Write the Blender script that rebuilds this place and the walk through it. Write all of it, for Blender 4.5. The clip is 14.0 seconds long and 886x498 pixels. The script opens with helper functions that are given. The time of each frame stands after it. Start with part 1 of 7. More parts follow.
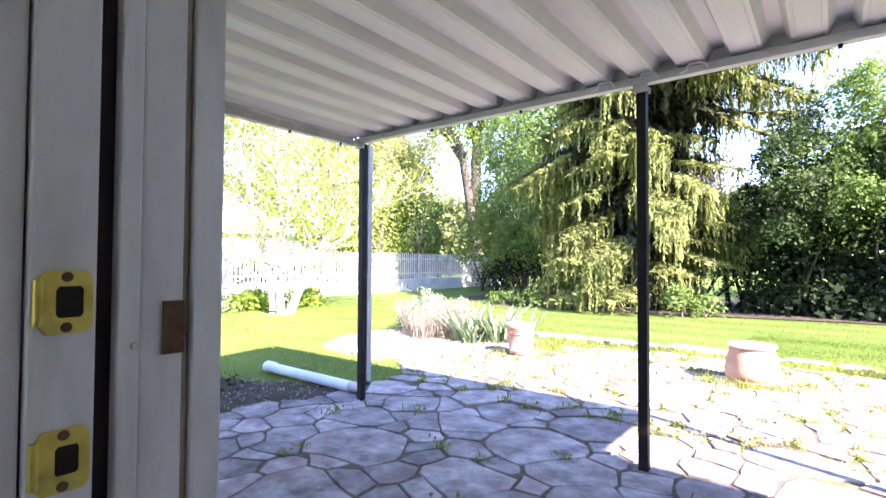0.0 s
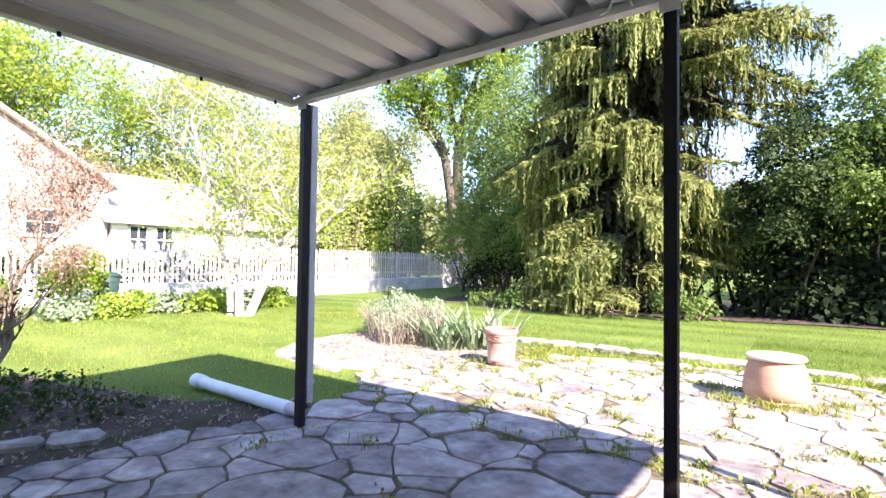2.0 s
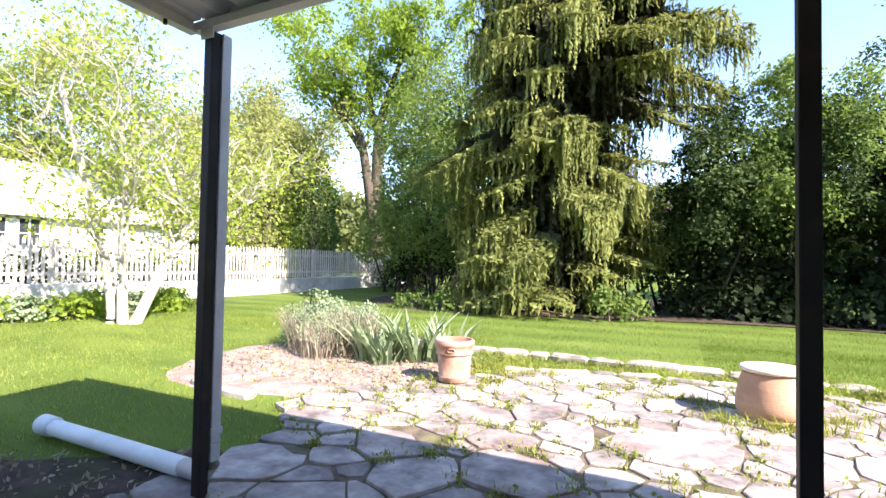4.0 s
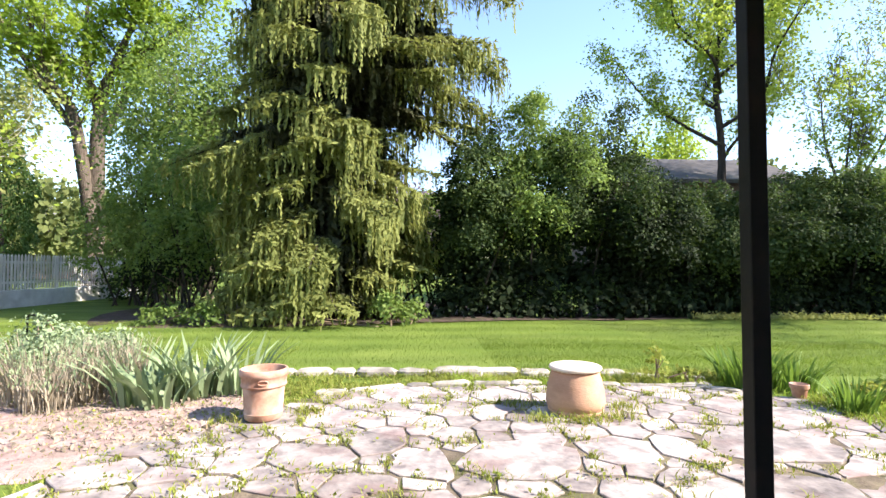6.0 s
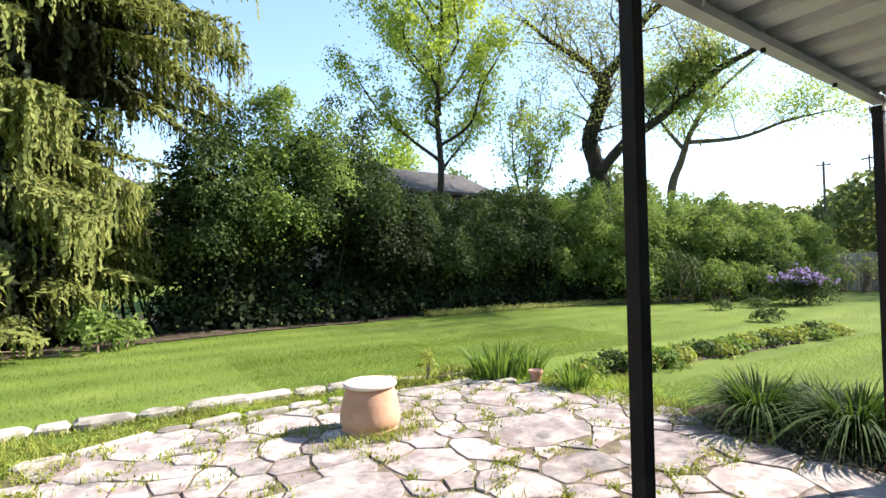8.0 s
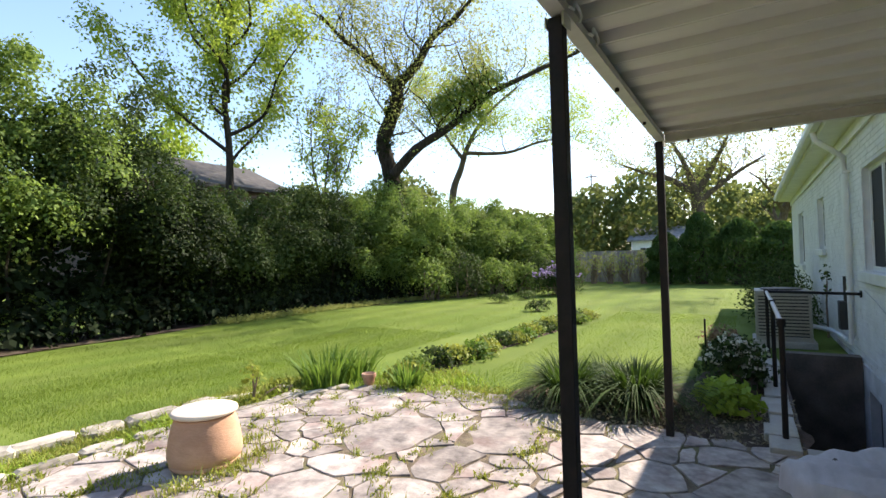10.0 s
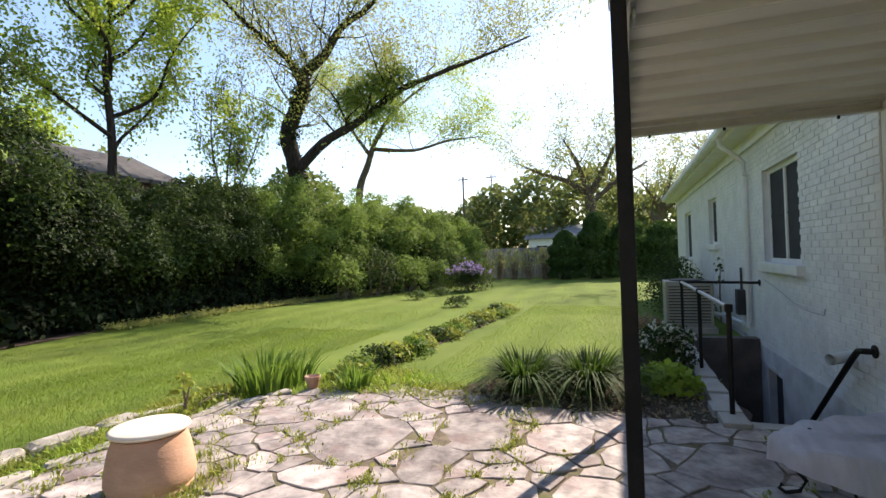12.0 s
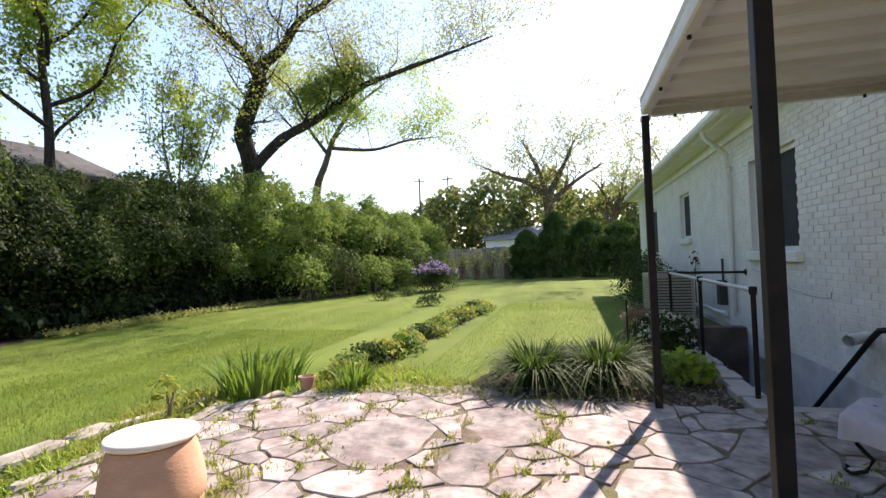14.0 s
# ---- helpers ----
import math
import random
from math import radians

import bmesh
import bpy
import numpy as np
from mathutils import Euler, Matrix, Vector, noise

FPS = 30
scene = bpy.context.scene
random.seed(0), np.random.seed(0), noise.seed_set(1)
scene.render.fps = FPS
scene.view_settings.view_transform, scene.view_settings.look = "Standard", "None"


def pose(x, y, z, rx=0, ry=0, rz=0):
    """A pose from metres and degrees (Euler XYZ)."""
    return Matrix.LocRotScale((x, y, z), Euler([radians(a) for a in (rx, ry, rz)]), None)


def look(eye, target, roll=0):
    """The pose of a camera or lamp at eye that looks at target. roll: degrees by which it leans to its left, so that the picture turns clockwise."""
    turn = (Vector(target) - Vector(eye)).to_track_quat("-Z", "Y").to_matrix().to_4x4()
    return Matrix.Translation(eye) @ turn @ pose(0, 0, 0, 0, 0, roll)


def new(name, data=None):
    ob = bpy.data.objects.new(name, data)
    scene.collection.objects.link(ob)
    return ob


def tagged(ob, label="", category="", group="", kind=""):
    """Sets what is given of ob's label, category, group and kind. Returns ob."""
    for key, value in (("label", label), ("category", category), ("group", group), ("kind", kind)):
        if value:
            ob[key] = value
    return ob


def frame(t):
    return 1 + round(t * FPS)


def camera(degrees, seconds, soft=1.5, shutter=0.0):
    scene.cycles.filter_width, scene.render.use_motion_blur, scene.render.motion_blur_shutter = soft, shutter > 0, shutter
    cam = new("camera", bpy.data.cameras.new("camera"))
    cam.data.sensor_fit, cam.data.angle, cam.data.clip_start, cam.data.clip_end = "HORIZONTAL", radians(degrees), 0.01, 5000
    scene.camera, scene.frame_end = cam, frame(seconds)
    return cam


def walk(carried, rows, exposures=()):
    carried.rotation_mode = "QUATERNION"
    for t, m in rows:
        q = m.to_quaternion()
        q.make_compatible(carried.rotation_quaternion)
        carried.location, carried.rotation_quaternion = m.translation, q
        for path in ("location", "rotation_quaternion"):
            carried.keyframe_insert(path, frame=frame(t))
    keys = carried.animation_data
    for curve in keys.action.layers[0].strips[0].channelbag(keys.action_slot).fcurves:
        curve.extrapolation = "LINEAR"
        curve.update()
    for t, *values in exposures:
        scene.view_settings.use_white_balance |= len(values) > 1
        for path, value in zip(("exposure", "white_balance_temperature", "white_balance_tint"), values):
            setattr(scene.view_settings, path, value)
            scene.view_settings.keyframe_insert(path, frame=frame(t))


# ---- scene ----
cam = camera(83.56, 14.0)
# seconds, x, y, z, yaw, pitch, roll
ROWS = [
    (0.0, 0.039, -0.018, 1.293, 37.87, 1.53, -0.27),
    (0.5, -0.028, 0.230, 1.302, 36.70, 1.51, -0.28),
    (1.0, -0.148, 0.467, 1.315, 35.77, 1.56, -0.52),
    (1.5, -0.267, 0.639, 1.305, 35.81, 1.69, -0.63),
    (2.0, -0.412, 0.821, 1.224, 35.87, 1.64, -0.72),
    (4.5, -1.428, 1.521, 1.216, 19.94, 1.83, -0.94),
    (5.0, -1.629, 1.566, 1.250, 12.69, 2.02, -0.75),
    (5.5, -1.802, 1.622, 1.288, 5.36, 2.10, -0.43),
    (6.0, -1.924, 1.706, 1.313, -2.23, 2.12, -0.15),
    (6.5, -2.072, 1.822, 1.342, -9.68, 2.13, 0.03),
    (7.0, -2.196, 1.926, 1.361, -17.04, 2.19, 0.44),
    (7.5, -2.316, 2.046, 1.390, -24.73, 2.07, 0.59),
    (8.0, -2.418, 2.155, 1.431, -33.69, 1.92, 0.87),
    (8.5, -2.505, 2.281, 1.461, -41.14, 1.81, 1.07),
    (9.0, -2.591, 2.377, 1.487, -47.33, 1.65, 1.29),
    (11.5, -2.894, 3.075, 1.483, -68.77, 0.86, 1.81),
    (12.0, -2.859, 3.239, 1.449, -70.00, 0.76, 1.88),
    (12.5, -2.801, 3.458, 1.417, -71.13, 0.74, 1.90),
    (13.0, -2.763, 3.624, 1.393, -72.81, 0.85, 2.10),
    (13.5, -2.749, 3.751, 1.362, -74.44, 0.93, 2.21),
    (14.0, -2.730, 3.864, 1.313, -75.52, 0.94, 2.37),
]
# seconds, stops, kelvin, tint
EXPOSURES = [(0.0, 2.88, 6150, 37), (0.6, 2.7, 6250, 36), (1.0, 2.5, 6350, 34), (1.5, 2.36, 6450, 32), (2.2, 2.2, 6500, 30), (4.3, 1.86, 6780, 21), (6.0, 1.7, 6830, 18), (9.0, 1.48, 7100, 15), (11.5, 1.17, 7450, 19), (13.0, 1.13, 7450, 21), (14.0, 1.32, 7450, 25)]
walk(cam, [(t, pose(x, y, z, 90 + pitch, roll, yaw)) for t, x, y, z, yaw, pitch, roll in ROWS], EXPOSURES)

# ---- light ----
SUN_DIR = Vector((3.08, -1.14, 2.58)).normalized()
world = bpy.data.worlds.new("sky")
scene.world = world
world.use_nodes = True
sky = world.node_tree.nodes.new("ShaderNodeTexSky")
sky.sky_type = "NISHITA"
sky.sun_disc = False
sky.sun_elevation = math.asin(SUN_DIR.z)
sky.sun_rotation = math.atan2(SUN_DIR.x, SUN_DIR.y)
sky.air_density, sky.dust_density, sky.ozone_density = 1.25, 0.4, 5.0
bg = world.node_tree.nodes["Background"]
bg.inputs["Strength"].default_value = 0.138
world.node_tree.links.new(sky.outputs[0], bg.inputs["Color"])
sun_data = bpy.data.lights.new("sun", "SUN")
sun_data.energy, sun_data.angle, sun_data.color = 4.9, radians(0.55), (1.0, 0.95, 0.86)
sun = new("sun", sun_data)
sun.matrix_world = look(SUN_DIR * 40, (0, 0, 0))


# ---- materials ----
def material(name, low, high, scale=6.0, rough=0.7, bump=0.15, fine=60.0, metal=0.0, spots=None, spot_scale=1.5, spot_amount=0.5,
             vary=0.0, spec=0.4, stretch=(1, 1, 1), island=False, distance=0.01):
    """A surface with coarse and fine variation between two colours, optional stains, relief, and a tone that differs piece by piece."""
    m = bpy.data.materials.new(name)
    m.use_nodes = True
    n, l = m.node_tree.nodes, m.node_tree.links
    b = n["Principled BSDF"]
    mp = n.new("ShaderNodeMapping")
    mp.inputs["Scale"].default_value = stretch
    geo = n.new("ShaderNodeNewGeometry")
    l.new(geo.outputs["Position"], mp.inputs["Vector"])
    coarse = n.new("ShaderNodeTexNoise")
    coarse.inputs["Scale"].default_value, coarse.inputs["Detail"].default_value = scale, 6
    grain = n.new("ShaderNodeTexNoise")
    grain.inputs["Scale"].default_value, grain.inputs["Detail"].default_value = fine, 4
    for t in (coarse, grain):
        l.new(mp.outputs[0], t.inputs["Vector"])
    blend = n.new("ShaderNodeMath")
    blend.operation = "MULTIPLY_ADD"
    blend.inputs[1].default_value = 0.35
    l.new(grain.outputs[0], blend.inputs[0])
    l.new(coarse.outputs[0], blend.inputs[2])
    ramp = n.new("ShaderNodeMapRange")
    ramp.inputs["From Min"].default_value, ramp.inputs["From Max"].default_value = 0.42, 0.95
    l.new(blend.outputs[0], ramp.inputs["Value"])
    mix = n.new("ShaderNodeMix")
    mix.data_type = "RGBA"
    mix.inputs["A"].default_value, mix.inputs["B"].default_value = (*low, 1), (*high, 1)
    l.new(ramp.outputs[0], mix.inputs["Factor"])
    colour = mix.outputs["Result"]
    if spots:
        st = n.new("ShaderNodeTexNoise")
        st.inputs["Scale"].default_value, st.inputs["Detail"].default_value = spot_scale, 5
        l.new(mp.outputs[0], st.inputs["Vector"])
        sr = n.new("ShaderNodeMapRange")
        sr.inputs["From Min"].default_value, sr.inputs["From Max"].default_value = 0.5, 0.68
        sr.inputs["To Max"].default_value = spot_amount
        l.new(st.outputs[0], sr.inputs["Value"])
        sm = n.new("ShaderNodeMix")
        sm.data_type = "RGBA"
        sm.inputs["B"].default_value = (*spots, 1)
        l.new(colour, sm.inputs["A"])
        l.new(sr.outputs[0], sm.inputs["Factor"])
        colour = sm.outputs["Result"]
    if vary:
        hs = n.new("ShaderNodeHueSaturation")
        vr = n.new("ShaderNodeMapRange")
        vr.inputs["To Min"].default_value, vr.inputs["To Max"].default_value = 1 - vary, 1 + vary
        if island:
            l.new(geo.outputs["Random Per Island"], vr.inputs["Value"])
        else:
            oi = n.new("ShaderNodeObjectInfo")
            l.new(oi.outputs["Random"], vr.inputs["Value"])
        l.new(vr.outputs[0], hs.inputs["Value"])
        l.new(colour, hs.inputs["Color"])
        colour = hs.outputs[0]
    l.new(colour, b.inputs["Base Color"])
    b.inputs["Roughness"].default_value, b.inputs["Metallic"].default_value = rough, metal
    b.inputs["Specular IOR Level"].default_value = spec
    if bump:
        bp = n.new("ShaderNodeBump")
        bp.inputs["Strength"].default_value, bp.inputs["Distance"].default_value = bump, distance
        l.new(blend.outputs[0], bp.inputs["Height"])
        l.new(bp.outputs[0], b.inputs["Normal"])
    return m


def leaf_material(name, low, high, glow, rough=0.5, through_amount=0.4, start=0.35):
    """Thin leaves: each its own tone, light passing through."""
    m = bpy.data.materials.new(name)
    m.use_nodes = True
    n, l = m.node_tree.nodes, m.node_tree.links
    b = n["Principled BSDF"]
    geo = n.new("ShaderNodeNewGeometry")
    big = n.new("ShaderNodeTexNoise")
    big.inputs["Scale"].default_value = 1.1
    l.new(geo.outputs["Position"], big.inputs["Vector"])
    add = n.new("ShaderNodeMath")
    add.operation = "MULTIPLY_ADD"
    add.inputs[1].default_value = 0.35
    l.new(geo.outputs["Random Per Island"], add.inputs[0])
    l.new(big.outputs[0], add.inputs[2])
    mr = n.new("ShaderNodeMapRange")
    mr.inputs["From Min"].default_value, mr.inputs["From Max"].default_value = start, 1.0
    l.new(add.outputs[0], mr.inputs["Value"])
    mix = n.new("ShaderNodeMix")
    mix.data_type = "RGBA"
    mix.inputs["A"].default_value, mix.inputs["B"].default_value = (*low, 1), (*high, 1)
    l.new(mr.outputs[0], mix.inputs["Factor"])
    l.new(mix.outputs["Result"], b.inputs["Base Color"])
    b.inputs["Roughness"].default_value = rough
    b.inputs["Specular IOR Level"].default_value = 0.15
    tr = n.new("ShaderNodeBsdfTranslucent")
    tint = n.new("ShaderNodeMix")
    tint.data_type = "RGBA"
    tint.inputs["Factor"].default_value = 0.6
    tint.inputs["B"].default_value = (*glow, 1)
    l.new(mix.outputs["Result"], tint.inputs["A"])
    l.new(tint.outputs["Result"], tr.inputs["Color"])
    sh = n.new("ShaderNodeMixShader")
    sh.inputs[0].default_value = through_amount
    l.new(b.outputs[0], sh.inputs[1])
    l.new(tr.outputs[0], sh.inputs[2])
    l.new(sh.outputs[0], n["Material Output"].inputs["Surface"])
    return m


FLAG = material("flagstone", (0.125, 0.11, 0.11), (0.5, 0.45, 0.415), 5.5, 0.85, 0.9, 19, spots=(0.22, 0.15, 0.14), spot_scale=3.2, spot_amount=0.65, vary=0.26, spec=0.2, distance=0.02)
KERB = material("kerb_stone", (0.2, 0.185, 0.16), (0.52, 0.48, 0.42), 5, 0.85, 0.5, 45, spots=(0.12, 0.11, 0.09), spot_scale=4, vary=0.2, spec=0.2)
LAWN = material("lawn", (0.07, 0.118, 0.02), (0.136, 0.186, 0.037), 1.1, 0.9, 0.6, 55, spots=(0.15, 0.19, 0.05), spot_scale=0.45, spot_amount=0.6, spec=0.1, stretch=(0.6, 1, 1), distance=0.03)
SOIL = material("soil", (0.04, 0.029, 0.024), (0.12, 0.088, 0.072), 7, 0.95, 0.9, 60, spots=(0.04, 0.06, 0.02), spot_scale=2, spec=0.1, distance=0.03)
JOINT = material("joint_soil", (0.06, 0.05, 0.038), (0.22, 0.18, 0.13), 8, 0.95, 0.8, 70, spots=(0.10, 0.13, 0.03), spot_scale=2.5, spot_amount=0.6, spec=0.1, distance=0.02)
MULCH = material("mulch", (0.22, 0.145, 0.125), (0.44, 0.34, 0.31), 9, 0.95, 0.9, 70, spots=(0.12, 0.12, 0.04), spot_scale=2, spot_amount=0.4, spec=0.1, distance=0.03)
BARK = material("bark", (0.055, 0.042, 0.033), (0.17, 0.14, 0.11), 4, 0.95, 1.0, 30, stretch=(3, 3, 0.6), spec=0.1, distance=0.04)
DARK_BARK = material("dark_bark", (0.02, 0.017, 0.014), (0.075, 0.062, 0.05), 4, 0.95, 1.0, 30, stretch=(3, 3, 0.6), spec=0.1, distance=0.05)
PALE_BARK = material("pale_bark", (0.3, 0.27, 0.23), (0.62, 0.58, 0.52), 3, 0.9, 0.6, 20, spots=(0.15, 0.13, 0.1), spot_scale=3, spec=0.1)
TWIG = material("twig", (0.12, 0.085, 0.06), (0.3, 0.23, 0.17), 8, 0.9, 0.5, 50, spec=0.1)
WHITE_BRICK = material("painted_brick", (0.66, 0.66, 0.66), (0.83, 0.83, 0.82), 3.5, 0.55, 0.5, 45, spots=(0.56, 0.55, 0.53), spot_scale=2.2, spot_amount=0.35, vary=0.05, spec=0.3, distance=0.008)
WHITE_MORTAR = material("painted_mortar", (0.62, 0.62, 0.62), (0.74, 0.74, 0.73), 6, 0.8, 0.4, 60, spec=0.2)
PARGE = material("parged_foundation", (0.42, 0.43, 0.46), (0.62, 0.62, 0.64), 3, 0.85, 0.5, 30, spots=(0.28, 0.27, 0.26), spot_scale=2.5, spec=0.2)
WHITE_PAINT = material("white_paint", (0.66, 0.66, 0.64), (0.8, 0.8, 0.78), 4, 0.45, 0.1, 40, spots=(0.5, 0.48, 0.44), spot_scale=3, spot_amount=0.25)
JAMB = material("jamb_paint", (0.58, 0.59, 0.61), (0.76, 0.77, 0.79), 9, 0.4, 0.3, 70, spots=(0.36, 0.34, 0.31), spot_scale=14, spot_amount=0.45, stretch=(1, 1, 0.22), distance=0.003)
CANOPY = material("canopy_enamel", (0.64, 0.62, 0.57), (0.76, 0.74, 0.69), 1.6, 0.42, 0.06, 18, spots=(0.42, 0.38, 0.33), spot_scale=1.3, spot_amount=0.3, stretch=(2.5, 0.6, 1))
BEAM = material("beam_enamel", (0.52, 0.51, 0.49), (0.68, 0.67, 0.64), 2.5, 0.45, 0.1, 30, spots=(0.3, 0.26, 0.22), spot_scale=5, spot_amount=0.35)
BLACK_STEEL = material("black_steel", (0.008, 0.007, 0.008), (0.02, 0.017, 0.017), 6, 0.55, 0.15, 60, spots=(0.045, 0.026, 0.02), spot_scale=9, spot_amount=0.3, spec=0.2)
GREY_TIN = material("grey_downspout", (0.34, 0.34, 0.36), (0.5, 0.5, 0.52), 4, 0.5, 0.1, 40, metal=0.2)
WHITE_PVC = material("white_pvc", (0.62, 0.68, 0.7), (0.78, 0.83, 0.84), 4, 0.4, 0.08, 40, spots=(0.45, 0.47, 0.45), spot_scale=6, spot_amount=0.3)
BRASS = material("brass_plate", (0.5, 0.42, 0.08), (0.75, 0.66, 0.18), 14, 0.38, 0.15, 80, metal=0.75, spots=(0.2, 0.15, 0.05), spot_scale=22, spot_amount=0.6)
RUST = material("rusty_iron", (0.06, 0.035, 0.025), (0.17, 0.09, 0.06), 30, 0.8, 0.5, 90, metal=0.2)
HOLE = material("dark_recess", (0.008, 0.006, 0.006), (0.02, 0.016, 0.016), 5, 0.9, 0)
GAP_STRIP = material("gap_strip", (0.014, 0.01, 0.012), (0.03, 0.02, 0.024), 8, 0.8, 0.1)
TAN_STRIP = material("aged_caulk", (0.28, 0.24, 0.17), (0.4, 0.36, 0.28), 12, 0.7, 0.2)
CHROME = material("screw_steel", (0.4, 0.4, 0.4), (0.6, 0.6, 0.6), 20, 0.3, 0.05, metal=0.9)
TERRACOTTA = material("terracotta", (0.27, 0.125, 0.08), (0.52, 0.31, 0.22), 7, 0.88, 0.5, 40, spots=(0.6, 0.48, 0.4), spot_scale=4, spot_amount=0.7, spec=0.2)
CLAY = material("pale_clay", (0.42, 0.24, 0.15), (0.56, 0.36, 0.25), 3, 0.85, 0.6, 38, spots=(0.33, 0.2, 0.13), spot_scale=5, spot_amount=0.4, spec=0.2, stretch=(1, 1, 2.2))
CLAY_LID = material("clay_lid", (0.6, 0.52, 0.42), (0.78, 0.7, 0.6), 6, 0.85, 0.3, 40, spots=(0.5, 0.36, 0.26), spot_scale=4, spot_amount=0.4, spec=0.2)
CLOTH = material("grey_cover", (0.33, 0.33, 0.38), (0.5, 0.5, 0.56), 5, 0.75, 0.35, 120, spots=(0.36, 0.35, 0.38), spot_scale=4, spot_amount=0.4, stretch=(1, 3, 1))
PLASTIC_COVER = material("pale_cover", (0.6, 0.6, 0.62), (0.76, 0.76, 0.77), 4, 0.55, 0.3, 60, spots=(0.5, 0.48, 0.46), spot_scale=4, spot_amount=0.35)
PICKET = material("weathered_picket", (0.42, 0.39, 0.36), (0.66, 0.62, 0.57), 5, 0.85, 0.4, 30, spots=(0.3, 0.27, 0.24), spot_scale=2, spot_amount=0.4, vary=0.12, stretch=(2, 2, 0.5))
GREY_BOARD = material("grey_board", (0.17, 0.16, 0.15), (0.32, 0.3, 0.28), 5, 0.9, 0.4, 30, vary=0.15, stretch=(2, 2, 0.5))
PALE_WALL = material("pale_retaining_stone", (0.5, 0.48, 0.45), (0.72, 0.7, 0.66), 3, 0.85, 0.4, 25, spots=(0.35, 0.33, 0.3), spot_scale=2)
RED_BRICK = material("red_brick_wall", (0.38, 0.22, 0.17), (0.58, 0.4, 0.33), 5, 0.85, 0.4, 30, spots=(0.5, 0.42, 0.38), spot_scale=3, spot_amount=0.4)
BROWN_BRICK = material("brown_brick_wall", (0.11, 0.075, 0.06), (0.22, 0.15, 0.12), 5, 0.85, 0.4, 30)
SIDING = material("pale_siding", (0.66, 0.66, 0.63), (0.8, 0.8, 0.77), 3, 0.6, 0.2, 20)
SHINGLE = material("grey_shingles", (0.16, 0.155, 0.16), (0.32, 0.31, 0.31), 3, 0.9, 0.5, 25, spots=(0.4, 0.39, 0.38), spot_scale=1.2, spot_amount=0.3)
DARK_SHINGLE = material("dark_shingles", (0.045, 0.042, 0.042), (0.1, 0.095, 0.095), 3, 0.9, 0.5, 25)
PALE_SHINGLE = material("pale_shingles", (0.5, 0.48, 0.46), (0.68, 0.66, 0.64), 3, 0.9, 0.4, 25)
CONCRETE = material("concrete", (0.28, 0.27, 0.25), (0.46, 0.44, 0.41), 3, 0.9, 0.4, 40, spots=(0.2, 0.19, 0.17), spot_scale=3)
DARK_MASONRY = material("dark_brown_masonry", (0.06, 0.05, 0.045), (0.14, 0.115, 0.1), 4, 0.9, 0.5, 40)
DARK_DOOR = material("dark_basement_door", (0.03, 0.028, 0.028), (0.06, 0.055, 0.052), 4, 0.6, 0.1)
INTERIOR = material("interior_plaster", (0.55, 0.52, 0.47), (0.66, 0.63, 0.57), 3, 0.8, 0.1)
WOOD_FLOOR = material("wood_floor", (0.2, 0.12, 0.07), (0.32, 0.2, 0.12), 4, 0.45, 0.1, stretch=(6, 0.6, 1))
AC_METAL = material("unit_enamel", (0.26, 0.25, 0.22), (0.36, 0.35, 0.31), 4, 0.5, 0.1, metal=0.2)
GREEN_BIN = material("dark_green_plastic", (0.02, 0.05, 0.045), (0.04, 0.08, 0.07), 5, 0.5, 0.1)
POLE_WOOD = material("pole_wood", (0.07, 0.055, 0.045), (0.14, 0.11, 0.09), 5, 0.9, 0.3, stretch=(3, 3, 0.4))
DRY_LEAF = leaf_material("dry_stems", (0.22, 0.19, 0.14), (0.44, 0.38, 0.29), (0.36, 0.33, 0.2), 0.8, 0.25)
GRASS_LEAF = leaf_material("grass_blades", (0.09, 0.145, 0.024), (0.168, 0.22, 0.045), (0.28, 0.43, 0.06), 0.6, 0.42)
WEED_LEAF = leaf_material("weed_leaves", (0.12, 0.17, 0.03), (0.3, 0.34, 0.07), (0.42, 0.45, 0.08), 0.6, 0.35)
IRIS_LEAF = leaf_material("iris_leaves", (0.14, 0.2, 0.10), (0.3, 0.38, 0.22), (0.3, 0.42, 0.15), 0.5, 0.25)
FRESH_BLADE = leaf_material("fresh_blades", (0.06, 0.125, 0.022), (0.15, 0.25, 0.05), (0.28, 0.45, 0.06), 0.6, 0.3)
LILY_LEAF = leaf_material("daylily_leaves", (0.02, 0.046, 0.01), (0.055, 0.1, 0.022), (0.1, 0.19, 0.025), 0.7, 0.25)
HOSTA_LEAF = leaf_material("lime_leaves", (0.16, 0.26, 0.03), (0.3, 0.42, 0.06), (0.45, 0.6, 0.08), 0.45, 0.35)
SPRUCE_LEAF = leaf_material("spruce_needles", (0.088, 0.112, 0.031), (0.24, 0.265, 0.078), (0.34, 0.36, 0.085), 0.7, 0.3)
# Darker copy of the needles: shade inside the spruce put into colour.
SPRUCE_SHADE = leaf_material("shaded_needles", (0.025, 0.033, 0.018), (0.08, 0.085, 0.04), (0.1, 0.1, 0.035), 0.8, 0.12)
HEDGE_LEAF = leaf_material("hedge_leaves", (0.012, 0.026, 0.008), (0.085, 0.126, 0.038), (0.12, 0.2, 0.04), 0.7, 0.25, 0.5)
# Lighter leaf green; on the hedge's right part it stands for sunlight.
SUNNY_LEAF = leaf_material("sunny_leaves", (0.05, 0.095, 0.022), (0.22, 0.3, 0.08), (0.3, 0.45, 0.08), 0.65, 0.38, 0.42)
STRAW_LEAF = leaf_material("dry_grass", (0.22, 0.2, 0.06), (0.42, 0.38, 0.14), (0.5, 0.45, 0.14), 0.7, 0.3)
